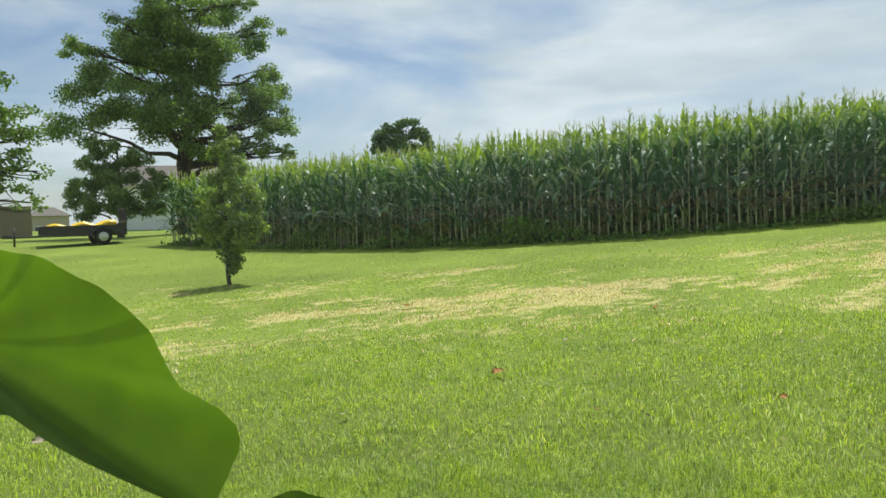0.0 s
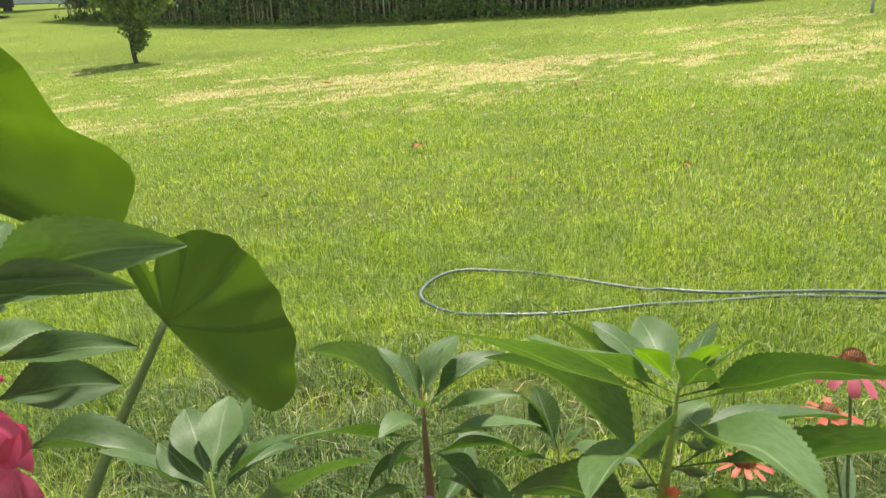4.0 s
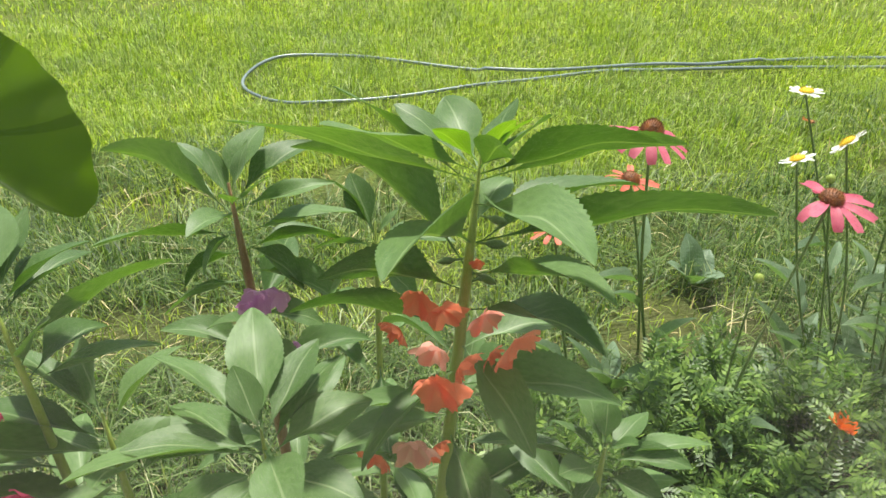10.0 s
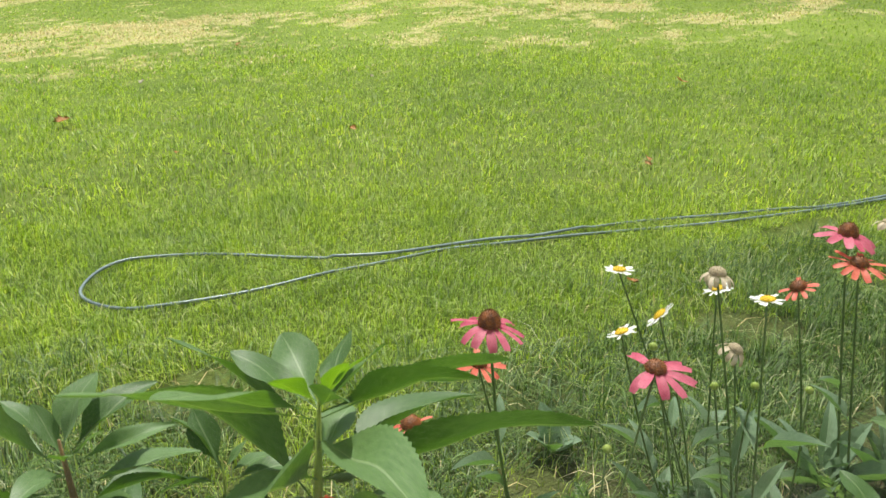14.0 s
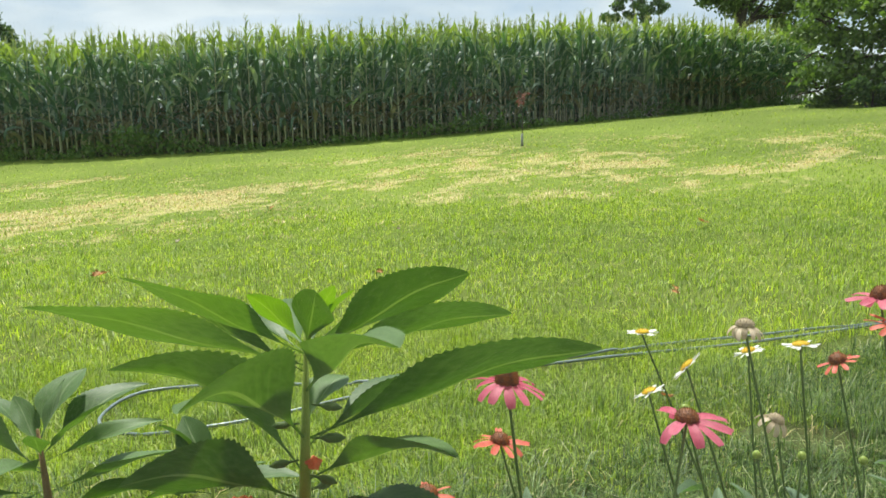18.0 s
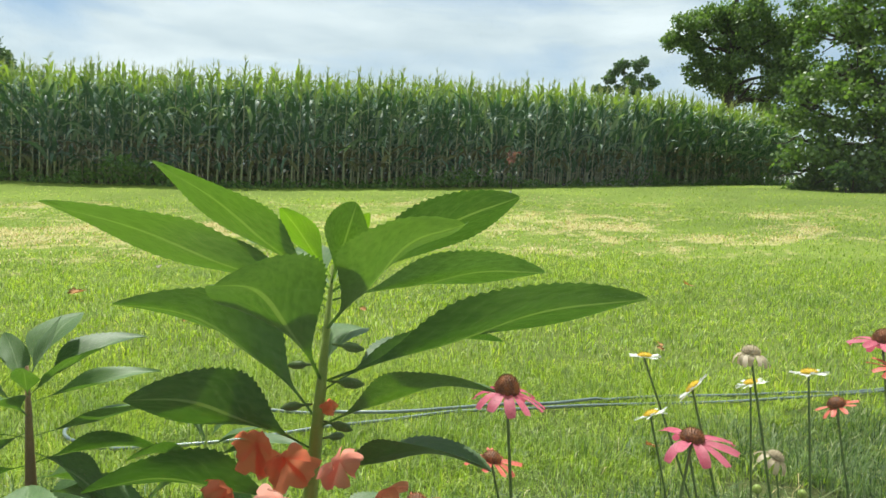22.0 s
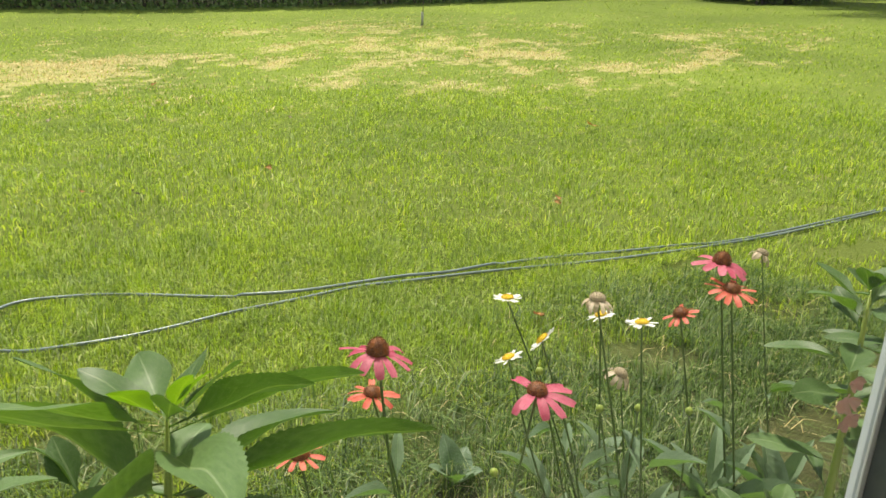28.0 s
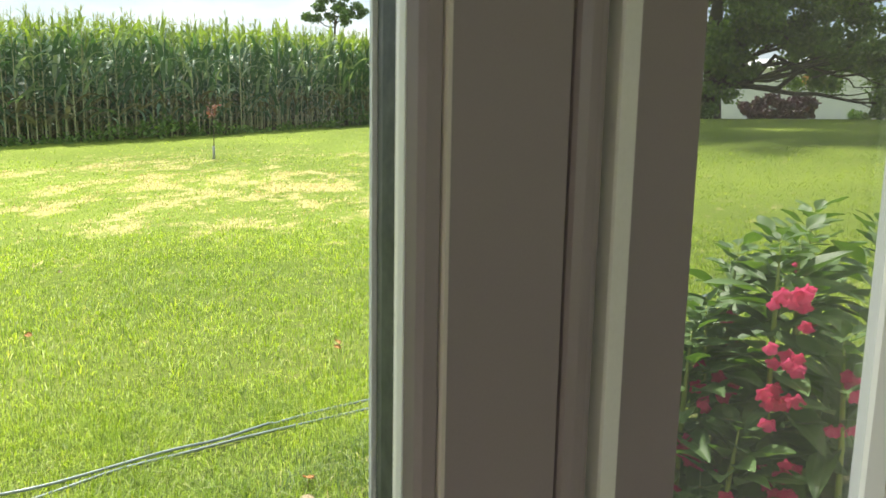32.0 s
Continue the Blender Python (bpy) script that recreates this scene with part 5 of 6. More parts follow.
def leaf_at(root, base, tip, width, kind=0, roll=0.0, mesh=None, name="leaf", label=""):
    """Sets a leaf between two places, given in the world, under a thing."""
    base, tip = Vector(base), Vector(tip)
    me = mesh or LEAVES[kind]
    end = max((v.co for v in me.vertices), key=lambda c: c.x)
    d = tip - base
    ln = d.length
    x = d.normalized()
    up = Vector((0, 0, 1)) if abs(x.z) < 0.9 else Vector((-x.x, -x.y, 0.3))
    y = up.cross(x).normalized()
    z = x.cross(y)
    turn = Matrix((x, y, z)).transposed().to_4x4() @ Matrix.Rotation(roll, 4, "X")
    lift = Matrix.Rotation(math.atan2(end.z, end.x), 4, "Y")
    size = ln / math.hypot(end.x, end.z)
    m = Matrix.Translation(base) @ turn @ lift @ Matrix.Diagonal((size, width, size, 1))
    return link(name, me, None, root, label, m=root.matrix_basis.inverted() @ m)


def blossom_mesh(name, material, seed, petals=5):
    """A ruffled balsam flower, about one unit across, facing +x: two broad lobes hang below, two smaller stand at the sides, a hood above."""
    rng = random.Random(seed)
    v, f = [], []
    shape = ((-1.15, 0.66, 0.60, 0.15), (-2.00, 0.64, 0.58, 0.18), (0.10, 0.42, 0.46, 0.35), (3.05, 0.42, 0.46, 0.35), (1.57, 0.34, 0.40, 0.60)) if petals == 5 else [(p * 2.4, 0.30 + 0.25 * p / petals, 0.42, 0.9 * (1 - p / petals)) for p in range(petals)]
    for p, (a0, ln, wd, cup) in enumerate(shape):
        a0, ln, wd, cup = a0 + rng.uniform(-0.15, 0.15), ln * rng.uniform(0.85, 1.12), wd * rng.uniform(0.85, 1.15), cup + rng.uniform(-0.12, 0.12)
        n, c = 6, 7
        b0 = len(v)
        for i in range(n + 1):
            s = i / n
            for j in range(c):
                t = (j / (c - 1) - 0.5) * 2
                w = wd * 0.5 * (0.12 + 0.88 * math.sin(min(s * 1.2, 1) * math.pi / 2) ** 1.4)
                r = s * ln * (1 - 0.16 * max(0.0, s - 0.6) / 0.4 * math.exp(-(t / 0.25) ** 2) - 0.16 * s * s * t * t)
                xx = cup * s * s * 0.5 + 0.055 * math.sin(5 * t + p * 1.9 + seed) * s * s + 0.10 * t * t * s + 0.012 * p
                y0, z0 = r, t * w
                v.append((xx, y0 * math.cos(a0) - z0 * math.sin(a0), y0 * math.sin(a0) + z0 * math.cos(a0)))
        for i in range(n):
            for j in range(c - 1):
                a = b0 + i * c + j
                f.append((a, a + 1, a + c + 1, a + c))
    me = mesh_from(name, v, f)
    me.materials.append(material)
    me.polygons.foreach_set("use_smooth", [True] * len(me.polygons))
    return me


BLOSSOMS = {k: [blossom_mesh("blossom", m, 10 * i + s) for s in range(3)] for i, (k, m) in enumerate((("coral", M_CORAL), ("salmon", M_SALMON), ("crimson", M_CRIMSON), ("mauve", M_MAUVE), ("blush", M_BLUSH)))}


def blossom(root, at, size, colour, face, seed):
    d = Vector((face[0], face[1], face[2] - 0.26)).normalized()
    q = d.to_track_quat("X", "Z").to_matrix().to_4x4()
    m = Matrix.Translation(at) @ q @ Matrix.Rotation(math.sin(seed * 1.7) * 0.7, 4, "X") @ Matrix.Scale(size, 4)
    return link("blossom", BLOSSOMS[colour][seed % 3], None, root, m=root.matrix_basis.inverted() @ m)


def stem_line(base, top, bend=0.02, n=7, seed=0):
    rng = random.Random(seed)
    base, top = Vector(base), Vector(top)
    off = Vector((rng.uniform(-1, 1), rng.uniform(-1, 1), 0)) * bend
    return [base.lerp(top, i / (n - 1)) + off * math.sin(math.pi * i / (n - 1)) for i in range(n)]


def at_height(line, s):
    k = max(0.0, min(s, 1.0)) * (len(line) - 1)
    i = min(int(k), len(line) - 2)
    return line[i].lerp(line[i + 1], k - i)


def balsam(label, base, top, n, length, width, seed, colour=None, flowers=(), r=0.0062, stem_m=None, low=0.35, fixed=(), even=1.7, tip=0.0, bend=0.02, pods=(), skirt=0, reach=0.12):
    """A garden balsam: juicy stem, leaves in a spiral (small and upright at the tip, long and spreading below), flowers at the stem.
    fixed: leaves of known reach, as the height at which they leave the stem, the tip, the width, the leaf form and the roll."""
    rng = random.Random(seed)
    base = (base[0], base[1], gz(*base[:2]) - 0.01)
    root = thing("balsam_plant", label, "plant", base, group="garden balsams in the bed")
    line = stem_line(base, top, bend, 8, seed)
    local = [p - Vector(base) for p in line]
    tube("stem", local, [r * 1.25, r * 1.2, r * 1.15, r * 1.05, r, r * 0.9, r * 0.7, r * 0.2], stem_m or M_STEM, root, 10)
    for i in range(n):
        s = i / max(n - 1, 1)
        h = 1.0 - (1 - low) * s ** (even * 1.25)
        p = at_height(line, h)
        a = i * 2.399 + seed
        if s < 0.22:
            el, ln = rng.uniform(0.5, 1.05) - tip * 0.2, length * rng.uniform(0.30, 0.48)
        elif s < 0.5:
            el, ln = rng.uniform(0.12, 0.55), length * rng.uniform(0.6, 0.9)
        else:
            el, ln = rng.uniform(-0.35, 0.2), length * rng.uniform(0.85, 1.12)
        d = Vector((math.cos(a) * math.cos(el), math.sin(a) * math.cos(el), math.sin(el)))
        leaf_at(root, p + d * 0.004, p + d * ln, width * (0.55 + 0.5 * min(s * 2.2, 1)) * rng.uniform(0.85, 1.15), rng.choice((0, 1, 1, 2, 3)) if s > 0.3 else rng.choice((2, 4, 0)), rng.uniform(-0.35, 0.35))
    span = top[2] - base[2]
    for z, tx, ty, tz, w, k, ro in fixed:
        p, q = at_height(line, (z - base[2]) / span), Vector((tx, ty, tz))
        leaf_at(root, p, q, min(w, 0.46 * (q - p).length), k, ro)
    for i in range(skirt):
        h = 0.25 + 0.52 * (i + 0.5) / skirt
        p, a, el = at_height(line, h), i * 2.399 + seed * 0.7, rng.uniform(-0.35, 0.25)
        d = Vector((math.cos(a) * math.cos(el), math.sin(a) * math.cos(el), math.sin(el)))
        leaf_at(root, p, p + d * reach * rng.uniform(0.8, 1.15), reach * rng.uniform(0.24, 0.31), rng.choice((0, 1, 1, 3)), rng.uniform(-0.4, 0.4))
    for z, a, size in pods:
        p = at_height(line, (z - base[2]) / span)
        d = Vector((math.cos(a), math.sin(a), -0.1))
        pod = tube("seed_pod", [p + d * t - Vector(base) for t in (0.004, 0.010, 0.010 + size * 0.3, 0.010 + size * 0.7, 0.010 + size)], [0.0007, 0.0009, size * 0.22, size * 0.2, size * 0.03], M_STEM_DARK, root, 8, "green pointed seed pod")
    for i, (p, sz, face) in enumerate(flowers):
        blossom(root, p, sz * (0.88 if colour == "coral" else 1.0), "salmon" if colour == "coral" and i % 3 == 2 else colour, face, seed + i)
    return root


# main balsam, whose top leaves stand before the window
FACE = (-0.35, -0.85, 0.25)
tall = balsam("tall garden balsam with long toothed leaves and coral flowers", (0.182, 0.402), (0.2212, 0.398, 0.712), 0, 0.15, 0.04, 1, "coral",
       [((0.173, 0.338, 0.577), 0.044, FACE), ((0.236, 0.352, 0.586), 0.046, (0.4, -0.8, 0.0)), ((0.216, 0.362, 0.606), 0.030, (0.2, -0.8, 0.3)), ((0.176, 0.388, 0.612), 0.034, (-0.5, -0.8, 0.2)), ((0.190, 0.380, 0.604), 0.036, (-0.1, -0.9, 0.1)), ((0.178, 0.352, 0.594), 0.034, (-0.5, -0.7, 0.2)),
        ((0.160, 0.384, 0.590), 0.032, (-0.8, -0.5, 0.0)), ((0.199, 0.360, 0.566), 0.036, (0.4, -0.8, 0.1)), ((0.164, 0.362, 0.492), 0.044, FACE), ((0.140, 0.366, 0.480), 0.036, (-0.6, -0.6, 0)), ((0.226, 0.370, 0.560), 0.026, (0.6, -0.6, 0)), ((0.190, 0.366, 0.540), 0.026, (0.1, -0.9, 0.2)), ((0.186, 0.372, 0.470), 0.030, (0.3, -0.8, 0.2)), ((0.2215, 0.392, 0.629), 0.012, FACE)], r=0.0056, bend=0.0, skirt=12,
       fixed=[(0.690, 0.0668, 0.4231, 0.7431, 0.036, 2, 1.08), (0.697, 0.1120, 0.3535, 0.7667, 0.033, 2, 0.66), (0.685, 0.1430, 0.4900, 0.7300, 0.024, 2, 1.25), (0.695, 0.2830, 0.2980, 0.7590, 0.037, 0, -0.80),
              (0.672, 0.2060, 0.2225, 0.7483, 0.044, 0, -0.05), (0.640, 0.1250, 0.2750, 0.7180, 0.046, 1, 0.15), (0.690, 0.3610, 0.3750, 0.7100, 0.034, 0, -0.90), (0.640, 0.3670, 0.2870, 0.7060, 0.040, 0, -0.92),
              (0.634, 0.3610, 0.4190, 0.6540, 0.036, 1, -0.80), (0.612, 0.2680, 0.2870, 0.6600, 0.034, 1, -0.80), (0.580, 0.2675, 0.2850, 0.6196, 0.033, 1, -0.65), (0.615, 0.1124, 0.5170, 0.6725, 0.038, 3, 0.90),
              (0.598, 0.1050, 0.3800, 0.6450, 0.034, 1, 0.88)], pods=((0.665, -0.6, 0.014), (0.652, 2.6, 0.012), (0.642, -0.3, 0.016), (0.628, 2.9, 0.013), (0.618, -0.9, 0.014), (0.606, 0.3, 0.012)))
# its upper and lower leaves
for z, tx, ty, tz, w, k, ro in ((0.700, 0.2082, 0.3341, 0.7513, 0.026, 2, -0.30), (0.700, 0.2252, 0.4873, 0.7133, 0.034, 2, -0.10), (0.698, 0.178, 0.452, 0.728, 0.028, 2, 0.30), (0.700, 0.268, 0.452, 0.722, 0.026, 2, -0.40), (0.698, 0.286, 0.430, 0.716, 0.024, 2, -0.50),
                                (0.560, 0.090, 0.440, 0.575, 0.030, 1, 0.40), (0.548, 0.235, 0.300, 0.520, 0.032, 1, 0.0), (0.540, 0.300, 0.400, 0.545, 0.032, 1, -0.3), (0.520, 0.120, 0.340, 0.500, 0.032, 1, 0.2), (0.500, 0.290, 0.440, 0.470, 0.030, 1, 0.0), (0.470, 0.120, 0.450, 0.440, 0.030, 3, 0.0), (0.450, 0.200, 0.300, 0.430, 0.034, 1, 0.0), (0.650, 0.262, 0.440, 0.664, 0.026, 1, -0.2)):
    hs = (z - gz(0.182, 0.402)) / (0.712 - gz(0.182, 0.402))
    leaf_at(tall, (0.182 + 0.0392 * hs, 0.402 - 0.004 * hs, z), (tx, ty, tz), w, k, ro)
balsam("bushy balsam with reddish stem and mauve flowers", (0.088, 0.575), (0.0625, 0.565, 0.622), 0, 0.12, 0.026, 2, "mauve",
       [((0.072, 0.540, 0.522), 0.036, FACE), ((0.090, 0.545, 0.516), 0.034, FACE), ((0.062, 0.545, 0.508), 0.022, FACE), ((0.098, 0.540, 0.455), 0.024, FACE)], stem_m=M_STEM_RED, r=0.0058, bend=0.0, skirt=14,
       fixed=[(0.605, 0.026, 0.620, 0.638, 0.025, 0, 0.30), (0.610, 0.100, 0.605, 0.652, 0.034, 1, -0.30), (0.610, 0.084, 0.575, 0.655, 0.024, 2, 0.00), (0.600, 0.146, 0.600, 0.632, 0.026, 1, -0.30), (0.595, 0.150, 0.554, 0.615, 0.018, 0, 0.30), (0.585, 0.024, 0.520, 0.604, 0.036, 3, -0.10),
              (0.570, -0.051, 0.549, 0.590, 0.026, 0, 0.50), (0.585, -0.044, 0.670, 0.615, 0.030, 1, 0.70), (0.570, 0.165, 0.541, 0.590, 0.034, 0, -0.30), (0.550, 0.160, 0.560, 0.545, 0.024, 3, -0.70), (0.530, 0.148, 0.515, 0.500, 0.028, 3, -0.20), (0.550, 0.010, 0.575, 0.515, 0.024, 3, 0.60)])
for z, tx, ty, tz, w, k, ro in ((0.560, 0.112, 0.535, 0.520, 0.024, 3, 0.0), (0.520, -0.011, 0.559, 0.500, 0.028, 1, 0.2), (0.600, 0.095, 0.548, 0.632, 0.018, 2, 0.0), (0.602, 0.048, 0.600, 0.640, 0.018, 2, 0.0), (0.600, 0.060, 0.535, 0.628, 0.018, 2, 0.0), (0.540, 0.120, 0.600, 0.500, 0.024, 3, 0.0), (0.480, 0.130, 0.560, 0.455, 0.026, 1, 0.0), (0.470, 0.020, 0.590, 0.450, 0.028, 1, 0.0), (0.575, 0.030, 0.545, 0.545, 0.020, 3, 0.3)):
    leaf_at(bpy.data.objects["balsam_plant.001"], (0.0625 + (0.622 - z) * 0.042, 0.565, z), (tx, ty, tz), w, k, ro)
balsam("low balsam with broad pale leaves in a rosette", (0.060, 0.348), (0.0565, 0.345, 0.560), 0, 0.13, 0.045, 3, bend=0.0, r=0.0042, skirt=10,
       fixed=[(0.550, 0.064, 0.445, 0.582, 0.040, 0, 0.00), (0.548, -0.008, 0.418, 0.576, 0.032, 1, 0.20), (0.548, 0.106, 0.408, 0.572, 0.030, 0, -0.20), (0.552, 0.045, 0.386, 0.582, 0.024, 2, 0.00), (0.542, -0.030, 0.352, 0.560, 0.032, 0, 0.10), (0.535, -0.064, 0.338, 0.558, 0.036, 1, 0.10),
              (0.540, 0.066, 0.270, 0.552, 0.036, 1, 0.00), (0.530, 0.136, 0.368, 0.540, 0.034, 1, -0.20), (0.535, 0.122, 0.412, 0.548, 0.028, 0, -0.40), (0.520, 0.010, 0.275, 0.530, 0.036, 1, 0.00), (0.520, 0.112, 0.290, 0.532, 0.034, 0, 0.00), (0.520, -0.007, 0.434, 0.510, 0.032, 1, 0.00), (0.480, 0.14, 0.32, 0.45, 0.034, 3, 0.0), (0.470, -0.04, 0.30, 0.44, 0.034, 3, 0.0)])
balsam("leafy balsam with pale glossy top leaves", (-0.080, 0.415), (-0.085, 0.410, 0.658), 0, 0.14, 0.029, 4, bend=0.0, r=0.0042, skirt=14,
       fixed=[(0.645, -0.112, 0.470, 0.672, 0.034, 0, 0.00), (0.650, -0.080, 0.470, 0.680, 0.036, 0, 0.00), (0.645, -0.068, 0.480, 0.672, 0.028, 2, -0.20), (0.640, -0.027, 0.437, 0.664, 0.028, 1, -0.70), (0.610, 0.020, 0.420, 0.652, 0.034, 0, -0.80), (0.635, -0.036, 0.480, 0.628, 0.024, 1, -0.40), (0.635, -0.160, 0.430, 0.668, 0.030, 0, 0.40),
              (0.592, -0.054, 0.395, 0.640, 0.034, 0, 0.00), (0.600, -0.178, 0.390, 0.616, 0.036, 0, 0.20), (0.610, -0.160, 0.445, 0.604, 0.036, 1, 0.20), (0.580, 0.004, 0.395, 0.604, 0.026, 0, -0.40), (0.590, -0.170, 0.440, 0.608, 0.034, 1, 0.20), (0.580, -0.040, 0.480, 0.560, 0.026, 3, 0.00), (0.640, -0.125, 0.445, 0.662, 0.026, 2, 0.00)])
balsam("young pale balsam with a tip of fresh leaves", (0.318, 0.340), (0.318, 0.335, 0.462), 8, 0.10, 0.030, 5, low=0.4, bend=0.0,
       fixed=[(0.455, 0.322, 0.395, 0.490, 0.030, 0, 0.20), (0.455, 0.368, 0.355, 0.468, 0.028, 2, -0.20), (0.450, 0.413, 0.320, 0.450, 0.022, 0, -0.30), (0.450, 0.288, 0.375, 0.462, 0.018, 1, 0.20), (0.445, 0.215, 0.370, 0.466, 0.034, 0, 0.50), (0.445, 0.385, 0.305, 0.448, 0.020, 1, -0.20), (0.430, 0.356, 0.290, 0.425, 0.030, 1, 0.00), (0.430, 0.284, 0.310, 0.425, 0.030, 1, 0.00)])
balsam("small bright green balsam shoot", (0.182, 0.555), (0.182, 0.545, 0.575), 0, 0.12, 0.026, 6, bend=0.0, r=0.0036, skirt=10,
       fixed=[(0.560, 0.170, 0.590, 0.602, 0.032, 0, -0.50), (0.555, 0.150, 0.595, 0.596, 0.030, 1, 0.50), (0.555, 0.224, 0.535, 0.570, 0.022, 0, -0.20), (0.545, 0.250, 0.520, 0.556, 0.026, 1, -0.40), (0.540, 0.132, 0.500, 0.532, 0.032, 1, 0.60), (0.560, 0.205, 0.545, 0.585, 0.020, 2, 0.00), (0.548, 0.126, 0.556, 0.548, 0.024, 1, 0.30), (0.530, 0.210, 0.510, 0.505, 0.026, 1, 0.00), (0.500, 0.230, 0.600, 0.480, 0.026, 1, 0.00), (0.480, 0.130, 0.580, 0.460, 0.026, 3, 0.00)])
balsam("leafy balsam with crimson flowers by the elephant ears", (-0.262, 0.470), (-0.245, 0.460, 0.800), 10, 0.13, 0.031, 7, "crimson",
       [((-0.198, 0.417, 0.700), 0.050, FACE), ((-0.231, 0.452, 0.725), 0.040, FACE), ((-0.215, 0.43, 0.66), 0.046, FACE), ((-0.235, 0.43, 0.62), 0.046, FACE)], low=0.35, bend=0.0,
       fixed=[(0.770, -0.090, 0.452, 0.800, 0.036, 1, 0.70), (0.790, -0.196, 0.440, 0.822, 0.040, 1, 0.20), (0.760, -0.117, 0.432, 0.780, 0.016, 1, 0.50), (0.750, -0.170, 0.500, 0.762, 0.022, 1, 0.30), (0.720, -0.130, 0.450, 0.732, 0.024, 0, 0.50), (0.690, -0.156, 0.480, 0.690, 0.036, 1, 0.50), (0.720, -0.205, 0.510, 0.722, 0.036, 1, 0.30), (0.740, -0.250, 0.523, 0.742, 0.036, 1, 0.20)])
balsam("dense balsam with dull broad leaves and crimson flowers", (-0.050, 0.405), (-0.045, 0.400, 0.550), 0, 0.15, 0.033, 8, "crimson",
       [((-0.100, 0.372, 0.520), 0.034, FACE), ((-0.112, 0.372, 0.490), 0.046, FACE), ((-0.135, 0.375, 0.470), 0.046, FACE), ((-0.098, 0.385, 0.585), 0.014, FACE), ((-0.150, 0.36, 0.44), 0.046, FACE)], bend=0.0, r=0.0044, skirt=12,
       fixed=[(0.540, -0.060, 0.470, 0.566, 0.042, 0, -0.90), (0.530, 0.012, 0.440, 0.562, 0.030, 1, -0.80), (0.500, -0.108, 0.452, 0.490, 0.038, 1, 0.00), (0.490, -0.052, 0.350, 0.535, 0.034, 1, -0.40), (0.510, -0.170, 0.420, 0.525, 0.042, 0, 0.00), (0.480, -0.086, 0.340, 0.505, 0.040, 1, 0.00), (0.460, -0.190, 0.410, 0.470, 0.045, 1, 0.00), (0.540, -0.110, 0.470, 0.565, 0.022, 1, 0.00), (0.520, -0.150, 0.450, 0.530, 0.038, 1, 0.00), (0.470, 0.030, 0.450, 0.465, 0.034, 3, 0.0)])
balsam("leaning balsam with pale pink flowers", (1.20, 0.37), (1.31, 0.425, 0.575), 26, 0.15, 0.046, 10, "blush",
       [((1.222, 0.385, 0.425), 0.040, FACE), ((1.235, 0.385, 0.39), 0.040, FACE), ((1.24, 0.39, 0.45), 0.031, FACE)], low=0.4)
balsam("low balsam with yellow-green leaves", (1.02, 0.36), (1.03, 0.365, 0.30), 12, 0.12, 0.045, 12, low=0.4)

# fresh tip leaves of the tall one
FRESH = leaf_mesh("leaf", 0.15, 0.18)
FRESH.materials.append(M_FRESH)
FRESH.polygons.foreach_set("use_smooth", [True] * len(FRESH.polygons))
for end, wide, turned in (((0.180, 0.372, 0.746), 0.017, 0.6), ((0.232, 0.372, 0.745), 0.016, -0.4), ((0.250, 0.385, 0.738), 0.016, -0.4)):
    leaf_at(tall, (0.2208, 0.398, 0.704), end, wide, roll=turned, mesh=FRESH, label="yellow-green young leaf")

# the bushy group further along the wall
for i, (x, y, h, n) in enumerate(((1.72, 0.17, 0.95, 56), (1.61, 0.30, 0.76, 50), (1.90, 0.07, 0.97, 50), (1.82, 0.30, 0.91, 56), (2.02, 0.20, 0.98, 46), (1.60, 0.20, 0.60, 44), (1.74, 0.05, 0.78, 44), (1.58, 0.40, 0.58, 36), (1.50, 0.28, 0.46, 30), (1.70, 0.30, 0.80, 50), (1.86, 0.18, 0.95, 50))):
    rngf = random.Random(50 + i)
    fl = []
    if i not in (2, 10):
        for k in range(34 if i == 0 else 14 if i == 3 else 7):
            s = rngf.uniform(0.50, 0.93)
            out = 0.10 if i == 0 else 0.05
            fl.append(((x - out + rngf.uniform(-0.035, 0.03), y - out * 0.4 - rngf.uniform(-0.03, 0.03), h * s), rngf.uniform(0.024, 0.036), (-0.9, -0.5 + rngf.uniform(-0.4, 0.4), 0.1)))
    balsam("bushy balsam with crimson flowers along its stems" if i not in (2, 10) else "tall leafy balsam beside the flowering ones", (x, y), (x + rngf.uniform(-0.03, 0.03), y + rngf.uniform(-0.02, 0.02), h), int(n * 1.5), 0.17, 0.050, 20 + i, "crimson", fl, low=0.25, even=1.15, tip=2.2)


